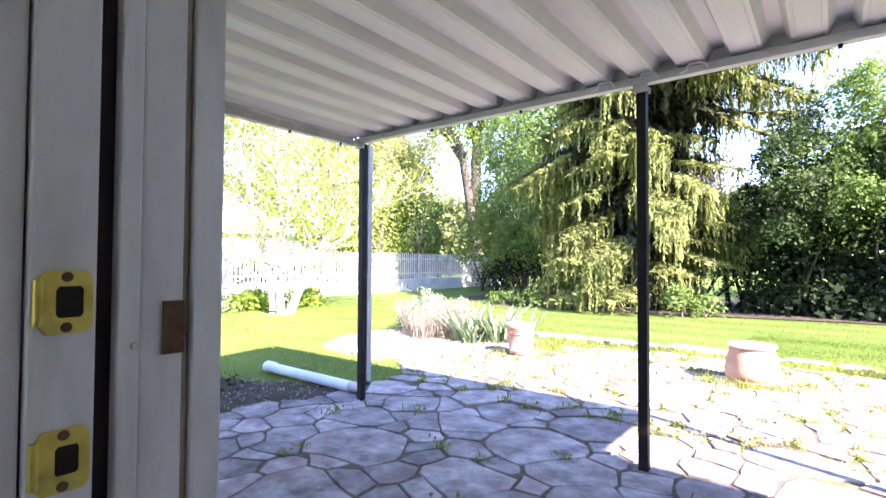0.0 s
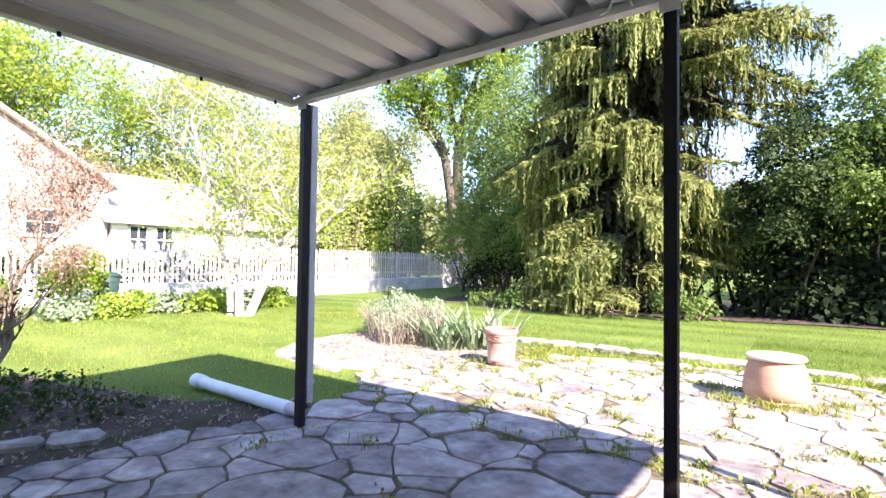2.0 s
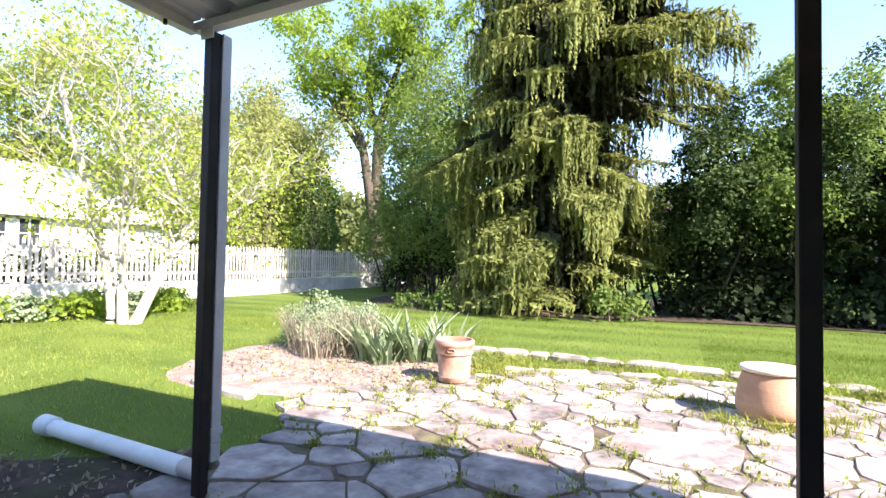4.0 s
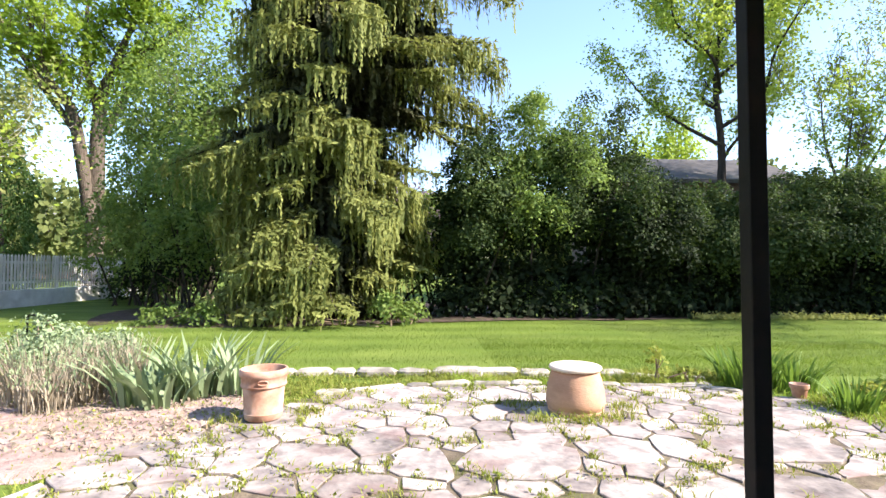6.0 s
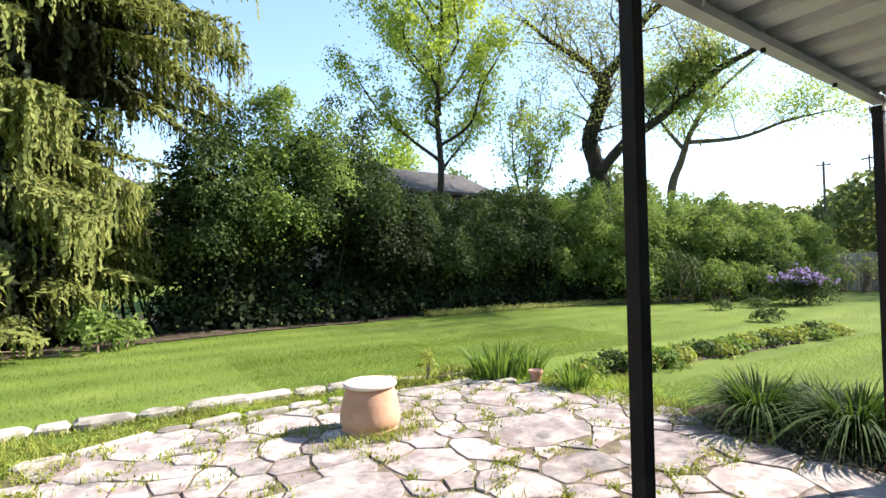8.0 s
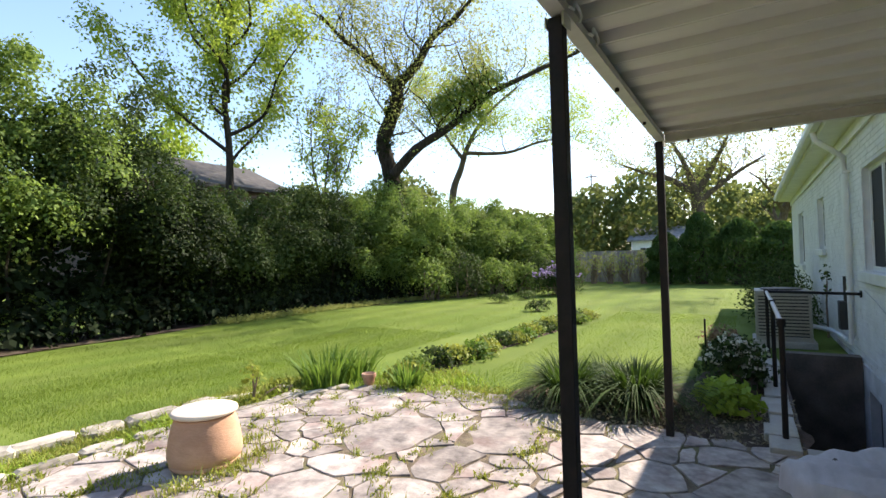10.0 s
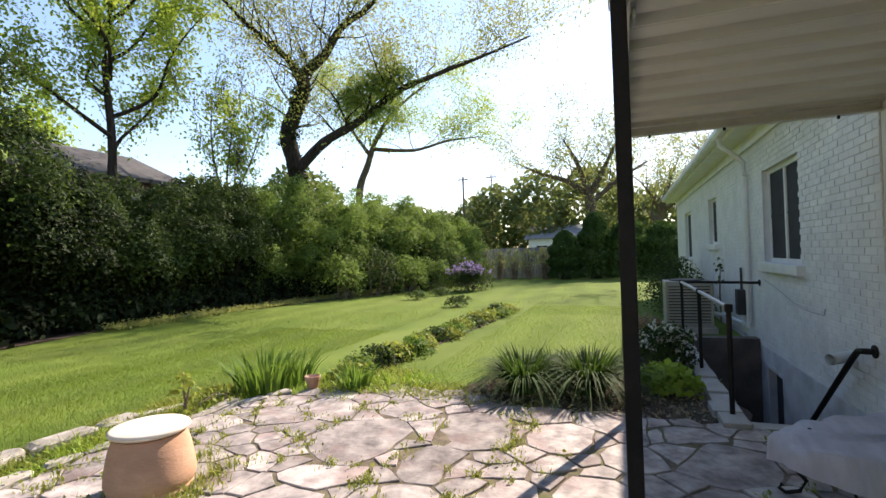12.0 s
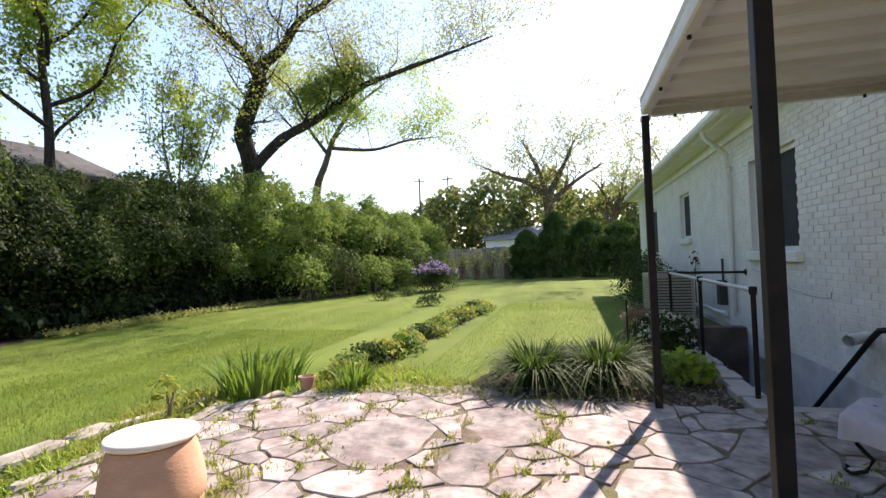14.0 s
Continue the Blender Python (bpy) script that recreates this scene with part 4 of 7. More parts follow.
part("catch_plate", Build().box(-0.4985, 0.207, 1.198, -0.494, 0.2275, 1.252), RUST, door, "rusty screen-door catch")
part("screw", Build().tube([(-0.5, 0.181, 1.21), (-0.492, 0.181, 1.21)], 0.004, 8), CHROME, door)


# ---- loose things on the patio ----
def clay_jar():
    """A squat clay jar, wider at the foot, under a flat pale lid."""
    z = ground_z(-0.6, 6.05)
    t = thing("clay_jar", "squat terracotta jar with a flat pale lid on the sunny patio", "jar", pose(-0.6, 6.02, z + 0.012) @ Matrix.Scale(0.92, 4))
    body = Build().lathe([(0.0, 0.0), (0.24, 0.0), (0.256, 0.012), (0.258, 0.03), (0.25, 0.038), (0.262, 0.05), (0.274, 0.09), (0.272, 0.14), (0.26, 0.22), (0.243, 0.3), (0.225, 0.352), (0.216, 0.37), (0.222, 0.378), (0.2, 0.382), (0.0, 0.382)], 48)
    part("body", body, CLAY, t, smooth=True)
    lid = Build().lathe([(0.0, 0.383), (0.205, 0.383), (0.226, 0.387), (0.24, 0.396), (0.245, 0.408), (0.242, 0.42), (0.23, 0.427), (0.12, 0.431), (0.0, 0.432)], 48, 0.004)
    part("lid", lid, CLAY_LID, t, "pale dusty clay lid", smooth=True)


def open_pot():
    """A tall terracotta pot with a banded rim, open and holding dry soil."""
    z = ground_z(-3.29, 6.05)
    t = thing("terracotta_pot", "weathered open terracotta pot with a banded rim beside the irises", "flower pot", pose(-3.24, 5.9, z + 0.012) @ Matrix.Scale(0.92, 4))
    b = Build().lathe([(0.0, 0.0), (0.15, 0.0), (0.162, 0.008), (0.166, 0.05), (0.172, 0.06), (0.166, 0.07), (0.174, 0.2), (0.183, 0.285), (0.197, 0.292), (0.2, 0.305), (0.194, 0.315), (0.197, 0.372), (0.207, 0.38), (0.213, 0.4), (0.211, 0.43), (0.2, 0.442), (0.186, 0.44), (0.18, 0.42), (0.174, 0.36), (0.17, 0.345), (0.0, 0.34)], 48, 0.006)
    part("body", b, TERRACOTTA, t, smooth=True)
    part("soil", Build().lathe([(0.0, 0.385), (0.1, 0.378), (0.168, 0.362), (0.17, 0.346)], 24), SOIL, t, "dry soil well below the rim", smooth=True)
    for a in (-75, 105):
        c = math.radians(a)
        ring = [(0.204 * math.cos(c + 0.2 * math.cos(u)), 0.204 * math.sin(c + 0.2 * math.cos(u)), 0.345 + 0.02 * math.sin(u)) for u in np.linspace(0, 6.2832, 13)]
        part("scroll", Build().tube(ring, 0.007, 6), TERRACOTTA, t, "moulded scroll ornament", smooth=True)


def small_pot():
    z = ground_z(1.78, 6.5)
    t = thing("small_pot", "small pale terracotta pot among the edging plants", "flower pot", pose(1.78, 6.5, z + 0.005))
    part("body", Build().lathe([(0.0, 0.0), (0.055, 0.0), (0.06, 0.01), (0.072, 0.1), (0.084, 0.102), (0.086, 0.14), (0.078, 0.143), (0.07, 0.11), (0.0, 0.1)], 28), TERRACOTTA, t, smooth=True)


clay_jar()
open_pot()
small_pot()

pipe = thing("drain_pipe", "white plastic drain pipe lying on the soil from the downspout", "pipe")
part("pipe", Build().tube([(-3.72, 3.345, 0.05), (-4.4, 3.36, 0.05), (-5.1, 3.36, 0.055)], 0.055, 20, cap=False).tube([(-5.1, 3.36, 0.055), (-4.4, 3.36, 0.05), (-3.72, 3.345, 0.05)], 0.05, 20, cap=False), WHITE_PVC, pipe, smooth=True)
part("coupling", Build().tube([(-5.06, 3.36, 0.056), (-5.07, 3.36, 0.056), (-5.2, 3.36, 0.058), (-5.21, 3.36, 0.058)], [0.056, 0.067, 0.067, 0.06], 20, cap=False).tube([(-5.21, 3.36, 0.058), (-5.1, 3.36, 0.056)], 0.057, 20, cap=False), WHITE_PVC, pipe, "bell end of the pipe", smooth=True)


def covered_table():
    """A low oval table with curled iron legs under a wrinkled cover."""
    t = thing("covered_table", "low oval patio table under a wrinkled grey fabric cover", "table", pose(0.42, 1.95, 0.015, 0, 0, -70) @ Matrix.Scale(0.92, 4))
    b = Build()
    n, rings = 96, [(0.0, 0.43), (0.15, 0.431), (0.3, 0.432), (0.45, 0.431), (0.6, 0.43), (0.74, 0.428), (0.85, 0.426), (0.97, 0.412), (1.02, 0.385), (1.03, 0.33), (1.04, 0.275)]
    for r, z in rings:
        for k in range(n):
            a = 6.2832 * k / n
            fold = 0.016 * math.sin(9 * a + 2) * max(0, r - 0.8) * 6 + 0.006 * math.sin(23 * a)
            sag = (0.012 * math.sin(15 * r * math.cos(a) + 8 * math.sin(a)) + 0.03 * abs(math.sin(1.5 * a + 0.4)) ** 6 * r - 0.02 * r * math.cos(2 * a + 1)) * (1 if r < 0.98 else 0.3)
            hem = 0.03 * math.sin(4 * a + 1) if r > 1.035 else 0
            rr = max(r, 0.001) * (1 + fold)
            b.v.append((rr * 0.62 * math.cos(a), rr * 0.4 * math.sin(a), z + sag + hem))
    for i in range(len(rings) - 1):
        b.f += [(i * n + k, i * n + (k + 1) % n, (i + 1) * n + (k + 1) % n, (i + 1) * n + k) for k in range(n)]
    part("cover", b, CLOTH, t, "wrinkled grey fabric cover", smooth=True)
    part("tabletop", Build().lathe([(0, 0.395), (0.38, 0.395), (0.385, 0.405), (0.38, 0.412), (0, 0.412)], 32), BLACK_STEEL, t)
    for sx in (-1, 1):
        for sy in (-1, 1):
            pts = [(sx * 0.3, sy * 0.18, 0.4), (sx * 0.42, sy * 0.24, 0.3), (sx * 0.4, sy * 0.25, 0.18), (sx * 0.33, sy * 0.22, 0.09), (sx * 0.36, sy * 0.24, 0.02), (sx * 0.43, sy * 0.27, 0.0), (sx * 0.46, sy * 0.285, 0.025), (sx * 0.44, sy * 0.28, 0.05)]
            part("leg", Build().tube(pts, 0.013, 8), BLACK_STEEL, t, smooth=True)
    part("stretcher", Build().tube([(-0.33, -0.2, 0.1), (-0.1, 0.0, 0.14), (0.1, 0.0, 0.14), (0.33, 0.2, 0.1)], 0.009, 6), BLACK_STEEL, t)


covered_table()


def covered_chair():
    """A chair hidden by a stiff pale cover with a sloped top."""
    t = thing("covered_chair", "garden chair under a stiff pale plastic cover", "covered chair", pose(-3.62, 0.98, 0.01, 0, 0, -14))
    b = Build()
    prof = [(-0.34, 0.0), (-0.33, 0.6), (-0.26, 0.66), (-0.12, 0.62), (0.08, 0.42), (0.24, 0.37), (0.3, 0.32), (0.33, 0.0)]
    m = 9
    for k in range(m):
        u = k / (m - 1) * 2 - 1
        for i, (y, z) in enumerate(prof):
            w = 0.32 * (1.08 - 0.12 * z)
            wr = 0.012 * math.sin(7 * u + i * 2.1)
            b.v.append((u * w, y + wr, max(0, z - 0.05 * abs(u) ** 4 + (wr if z > 0 else 0))))
    c = len(prof)
    b.f = [(k * c + i, k * c + i + 1, (k + 1) * c + i + 1, (k + 1) * c + i) for k in range(m - 1) for i in range(c - 1)]
    b.f += [tuple(range(c)), tuple((m - 1) * c + i for i in range(c - 1, -1, -1))]
    part("cover", b, PLASTIC_COVER, t)


covered_chair()

# railing round the stairwell
rail = thing("stairwell_railing", "black pipe railing with a pale worn top rail round the stairwell", "railing")
for x, y in ((1.86, 2.43), (3.6, 2.43), (5.35, 2.44)):
    part("post", Build().tube([(x, y, 0.03), (x, y, 0.93)], 0.021, 12), BLACK_STEEL, rail, smooth=True)
    part("fitting", Build().lathe([(0.0, 0.9), (0.03, 0.9), (0.032, 0.93), (0.03, 0.965), (0.0, 0.968)], 14), BLACK_STEEL, rail, smooth=True).location = (x, y, 0)
part("top_rail", Build().tube([(1.86, 2.43, 0.935), (3.6, 2.43, 0.935), (5.35, 2.44, 0.935)], 0.019, 12), GREY_TIN, rail, "worn pale top rail", smooth=True)
part("end_rail", Build().tube([(5.35, 2.44, 0.935), (5.3, 2.0, 0.93), (5.25, 1.445, 0.92)], 0.019, 12), BLACK_STEEL, rail, smooth=True)
part("flange", Build().tube([(5.25, 1.445, 0.92), (5.25, 1.46, 0.92)], 0.045, 14), BLACK_STEEL, rail, smooth=True)
hr = thing("stair_handrail", "black iron handrail sloping down the basement steps", "handrail")
part("rail", Build().tube([(1.86, 1.452, 0.6), (1.87, 1.52, 0.6), (1.93, 1.53, 0.59), (2.03, 1.53, 0.52), (2.9, 1.53, -0.2), (3.6, 1.53, -0.78)], 0.024, 12), BLACK_STEEL, hr, smooth=True)
part("flange", Build().tube([(1.86, 1.443, 0.6), (1.86, 1.458, 0.6)], 0.05, 14), BLACK_STEEL, hr, smooth=True)
part("bracket", Build().tube([(3.2, 1.45, -0.43), (3.2, 1.53, -0.45)], 0.014, 8), BLACK_STEEL, hr)

vent = thing("wall_pipe", "short white plastic pipe stub leaving the painted wall", "pipe")
part("stub", Build().tube([(2.3, 1.44, 0.48), (2.22, 1.56, 0.475), (2.16, 1.64, 0.47)], 0.048, 18, cap=False).tube([(2.16, 1.64, 0.47), (2.22, 1.56, 0.475), (2.3, 1.44, 0.48)], 0.042, 18, cap=False), WHITE_PVC, vent, smooth=True)
cable = thing("wall_cable", "thin grey cable drooping along the white wall", "cable")
part("cable", Build().tube([(5.0, 1.452, 0.98), (4.4, 1.452, 0.9), (3.8, 1.452, 0.79), (3.2, 1.452, 0.745), (2.85, 1.452, 0.76), (2.83, 1.452, 0.82)], 0.006, 6), GREY_TIN, cable)


def condenser():
    t = thing("air_conditioner", "grey outdoor air-conditioning unit beside the house", "air conditioner", pose(7.0, 2.2, 0.0))
    part("base", Build().box(-0.42, -0.42, -0.03, 0.42, 0.42, 0.07), CONCRETE, t, bevel=0.01)
    part("base_pan", Build().box(-0.37, -0.37, 0.07, 0.37, 0.37, 0.14), AC_METAL, t, bevel=0.006)
    part("top_cover", Build().box(-0.37, -0.37, 0.78, 0.37, 0.37, 0.86), AC_METAL, t, bevel=0.006)
    for sx in (-0.37, 0.33):
        for sy in (-0.37, 0.33):
            part("corner_post", Build().box(sx, sy, 0.14, sx + 0.04, sy + 0.04, 0.78), AC_METAL, t, bevel=0.006)
    for k in range(12):
        z = 0.16 + k * 0.052
        part("louvre", Build().box(-0.365, -0.365, z, 0.365, -0.355, z + 0.03).box(-0.365, 0.355, z, 0.365, 0.365, z + 0.03).box(-0.365, -0.355, z, -0.355, 0.355, z + 0.03).box(0.355, -0.355, z, 0.365, 0.355, z + 0.03), AC_METAL, t)
    part("coil", Build().box(-0.33, -0.33, 0.14, 0.33, 0.33, 0.78), DARK_DOOR, t)
    part("fan_grille", Build().lathe([(0.0, 0.865), (0.28, 0.865), (0.3, 0.88), (0.28, 0.885), (0.0, 0.885)], 24), DARK_DOOR, t)
    part("line_set", Build().tube([(-0.1, -0.37, 0.3), (-0.1, -0.6, 0.25), (-0.3, -0.7, 0.2), (-0.9, -0.7, 0.22)], 0.035, 10), WHITE_PVC, t, smooth=True)
    meter = thing("meter_box", "small dark grey meter box on the white wall", "meter box")
    part("box", Build().box(6.15, 1.445, 0.35, 6.35, 1.56, 0.75), DARK_DOOR, meter, bevel=0.01)
    part("conduit", Build().tube([(6.25, 1.48, 0.75), (6.25, 1.48, 1.1)], 0.02, 10), DARK_DOOR, meter, smooth=True)


condenser()


# ---- plants ----
def tuft_points(cx, cy, r, n, g):
    a, d = g.uniform(0, 6.2832, n), r * np.sqrt(g.uniform(0, 1, n))
    x, y = cx + d * np.cos(a), cy + d * np.sin(a)
    return np.array([(p, q, ground_z(p, q) - 0.02) for p, q in zip(x, y)])


def clump(name, label, cx, cy, r, n, h, lean, width, mat, seed, group="", curl=0.6, segs=4):
    g = np.random.default_rng(seed)
    t = thing(name, label, "plant", group=group)
    part("foliage", blade_mesh("foliage", tuft_points(cx, cy, r, n, g), np.full(n, h), lean, width, mat, seed, segs, curl), mat, t)
    return t


for k, (x, y, r, n, h) in enumerate(((-4.5, 6.45, 0.24, 52, 0.58), (-4.1, 6.7, 0.24, 52, 0.6), (-3.75, 6.75, 0.18, 34, 0.55), (-4.25, 6.3, 0.16, 24, 0.42))):
    clump("iris_clump", "clump of grey-green sword-leaved irises behind the pot", x, y, r, n, h, 0.75, 0.058, IRIS_LEAF, 20 + k, "irises by the pot", 0.3, 3)
clump("iris_clump", "dense fresh green iris clump at the patio's edge", 1.6, 7.0, 0.28, 170, 0.46, 0.55, 0.03, FRESH_BLADE, 31)
clump("iris_clump", "dense fresh green iris clump at the patio's edge", 2.05, 6.95, 0.22, 90, 0.4, 0.55, 0.028, FRESH_BLADE, 32)
clump("daylily_clump", "small yellow-green daylily clump beside the little pot", 1.95, 6.05, 0.15, 90, 0.36, 0.6, 0.024, FRESH_BLADE, 33)
for k, (x, y, r, n, h) in enumerate(((2.25, 4.25, 0.14, 760, 0.62), (2.4, 3.62, 0.15, 800, 0.66), (2.75, 4.0, 0.12, 420, 0.52))):
    clump("daylily_clump", "lush arching daylily clump beside the end post", x, y, r, n, h, 1.1, 0.018, LILY_LEAF, 40 + k, "daylilies by the post", 1.5, 7)


def domes(centres, outward, size, per, g):
    """Leaf places on small drooping domes: one dome a centre, turned outward. Gives the places and the way each leaf faces."""
    n = len(centres)
    o = outward / (np.linalg.norm(outward, axis=1)[:, None] + 1e-9)
    q = g.normal(size=(n, per, 3))
    along = np.sum(q * o[:, None, :], axis=2)[:, :, None]
    flat = q - along * o[:, None, :]
    r2 = np.sum(flat ** 2, axis=2)[:, :, None]
    off = flat + o[:, None, :] * (along * 0.3 - 0.18 * r2)
    off[:, :, 2] -= 0.12 * r2[:, :, 0]
    p = np.asarray(centres)[:, None, :] + off * np.asarray(size)[:, None, None]
    f = o[:, None, :] + flat * 0.55
    return p.reshape(-1, 3), f.reshape(-1, 3)


def leafy(name, label, category, blobs, mat, leaf, count, seed, stem_mat=TWIG, stems=6, group="", clump_size=0.16, per=34, fill=0.22, flowers=None):
    """A bush: a few rising stems and many leaves gathered in clumps on the outside of overlapping mounds."""
    g = np.random.default_rng(seed)
    t = thing(name, label, category, group=group)
    vol = np.array([b[3] * b[4] * b[5] for b in blobs]) ** 0.67
    share = vol / vol.sum()
    pts, tips, facing = [], [], []
    for bl, s in zip(blobs, share):
        n = max(3, int(count * s / per))
        d = g.normal(size=(n, 3))
        d[:, 2] = np.where(d[:, 2] < -0.35, -d[:, 2], d[:, 2])
        d /= np.linalg.norm(d, axis=1)[:, None]
        rad = np.where(g.uniform(size=n) < fill, g.uniform(0.35, 0.85, n), g.uniform(0.75, 1.25, n))
        c = np.array(bl[:3]) + d * np.array(bl[3:6]) * rad[:, None]
        tips.append(c)
        p, f = domes(c, d * 0.8 + np.array([0, 0, 0.55]), clump_size * g.uniform(0.6, 1.5, n), per, g)
        pts.append(p)
        facing.append(f)
    pts, facing = np.concatenate(pts), np.concatenate(facing)
    keep = pts[:, 2] > 0.02
    pts, facing = pts[keep], facing[keep]
    part("foliage", leaf_mesh("foliage", pts, leaf, leaf * 0.6, mat, None, 1.0, seed, 0.5, facing, 0.75), mat, t)
    b = Build()
    joined = stems > 26
    tips = np.concatenate(tips)
    r = random.Random(seed)
    for k in range(stems):
        bl = blobs[k % len(blobs)]
        x, y = bl[0] + r.uniform(-0.35, 0.35) * bl[3], bl[1] + r.uniform(-0.35, 0.35) * bl[4]
        tip = tips[r.randrange(len(tips))]
        z = ground_z(x, y) - 0.05
        mid = Vector((x, y, z)).lerp(Vector(tip), 0.5) + Vector((r.uniform(-0.1, 0.1), r.uniform(-0.1, 0.1), 0.15)) * bl[5]
        w = 0.012 + 0.016 * bl[5]
        b.tube([(x, y, z), mid, tip], [w, w * 0.7, w * 0.2], 6)
        if not joined:
            part("stem", b, stem_mat, t)
            b = Build()
    if joined:
        part("twiggy_growth", b, stem_mat, t)["kind"] = "stuff"
    if flowers:
        fm, fn, fs = flowers
        top = pts[np.argsort(-pts[:, 2] + g.normal(0, 0.15, len(pts)))[:fn * 4]]
        top = top[g.permutation(len(top))[:fn]]
        part("blossom", leaf_mesh("blossom", (top[:, None, :] + g.normal(size=(len(top), 5, 3)) * 0.02).reshape(-1, 3), fs, fs * 0.8, fm, None, 1.0, seed + 1), fm, t)
    return t


def mound(x, y, r, h):
    return (x, y, ground_z(x, y) + h * 0.45, r, r, h * 0.55)


# shrubs by the mulch
def lavender():
    """Wispy upright stems, tan below and grey-green at the tips."""
    t = thing("lavender_shrub", "dry grey-tan lavender shrub with thin upright stems", "shrub")
    g = np.random.default_rng(51)
    for x, y, rr, h, n in ((-5.6, 6.65, 0.34, 0.62, 420), (-5.05, 6.75, 0.34, 0.6, 420), (-5.2, 6.3, 0.26, 0.46, 260)):
        part("dry_growth", blade_mesh("dry_growth", tuft_points(x, y, rr, n, g), np.full(n, h), 0.5, 0.012, DRY_LEAF, 51, 4, 0.5), DRY_LEAF, t)["kind"] = "stuff"
        q = tuft_points(x, y, rr * 1.25, n, g)
        q[:, 2] += h * g.uniform(0.45, 1.0, n)
        part("new_growth", leaf_mesh("new_growth", q, 0.06, 0.014, IRIS_LEAF, (0, 0, 1.2), 0.6, 52), IRIS_LEAF, t, "grey-green new tips")["kind"] = "stuff"


lavender()
leafy("shrub", "small grey-green shrub behind the mulch", "shrub", [mound(-5.9, 7.0, 0.4, 0.7), mound(-5.4, 7.2, 0.4, 0.6)], IRIS_LEAF, 0.045, 5000, 52, stems=24, clump_size=0.1)
st = thing("garden_stake", "short black garden stake with a bent top", "stake")
part("rod", Build().tube([(-6.0, 7.0, 0.0), (-6.0, 7.0, 0.8), (-5.95, 6.98, 0.82), (-5.85, 6.95, 0.8)], 0.012, 8), BLACK_STEEL, st, smooth=True)
# low perennials along the edge bed
r = random.Random(9)
for k in range(19):
    u = k / 18
    x, y = 2.3 + 6.7 * u, 6.35 - 0.35 * u + r.uniform(-0.16, 0.16)
    leafy("perennial", "low leafy perennial in the narrow bed", "plant", [mound(x, y, r.uniform(0.16, 0.27), r.uniform(0.14, 0.27)), mound(x + 0.28, y + r.uniform(-0.1, 0.15), r.uniform(0.12, 0.22), r.uniform(0.1, 0.2))], (WEED_LEAF, SUNNY_LEAF, HEDGE_LEAF, WEED_LEAF, FRESH_BLADE)[k % 5], 0.06, 650, 60 + k, stems=4, group="perennials in the edge bed", clump_size=0.085, per=20)
leafy("tall_weed", "tall leafy weed by the kerb", "plant", [(0.62, 7.1, 0.22, 0.1, 0.1, 0.2), (0.95, 7.05, 0.14, 0.15, 0.12, 0.1)], WEED_LEAF, 0.05, 240, 80, stems=8, clump_size=0.05, per=14)
leafy("lime_plant", "lime-green leafy plant beside the stairwell curb", "plant", [mound(2.5, 2.8, 0.19, 0.27), mound(2.85, 2.9, 0.19, 0.27)], HOSTA_LEAF, 0.09, 600, 81, stems=6, clump_size=0.08, per=16)
leafy("flowering_shrub", "pale-flowered shrub in the house bed", "shrub", [mound(3.6, 2.8, 0.28, 0.5), mound(4.0, 2.85, 0.26, 0.45)], HEDGE_LEAF, 0.06, 2000, 82, stems=10, clump_size=0.1, flowers=(FLOWER_WHITE, 130, 0.045))
leafy("rust_shrub", "small rust-tinged shrub by the lawn", "shrub", [mound(4.8, 2.95, 0.22, 0.5)], RED_BUD, 0.05, 900, 83, stems=14, clump_size=0.08)
leafy("house_shrub", "dark rounded shrub beside the air conditioner", "shrub", [mound(8.3, 2.1, 0.45, 0.8), mound(9.4, 2.1, 0.5, 0.9), mound(10.6, 2.2, 0.6, 1.2)], HEDGE_LEAF, 0.06, 7000, 84, stems=16)
st = thing("garden_stake", "short black stake at the edge of the lawn", "stake")
part("rod", Build().tube([(4.6, 3.15, -0.05), (4.6, 3.15, 0.62)], 0.012, 8), BLACK_STEEL, st, smooth=True)
leafy("wall_vine", "thin vine climbing the white wall", "plant", [(8.0, 1.5, 0.95, 0.06, 0.05, 0.3)], HEDGE_LEAF, 0.06, 60, 85, stems=3, clump_size=0.04, per=8)
leafy("flower_bush", "bush with pale lilac flowers at the lawn's edge", "shrub", [mound(16.2, 9.2, 0.75, 1.05), mound(16.9, 9.0, 0.55, 0.9)], HEDGE_LEAF, 0.07, 6000, 86, stems=12, flowers=(FLOWER_LILAC, 260, 0.09))
for k, (x, y) in enumerate(((14.2, 9.6), (10.6, 7.7), (12.6, 9.9))):
    leafy("low_plant", "low green mound on the lawn", "plant", [mound(x, y, 0.35, 0.28)], HEDGE_LEAF, 0.05, 900, 88 + k, stems=3, clump_size=0.08)


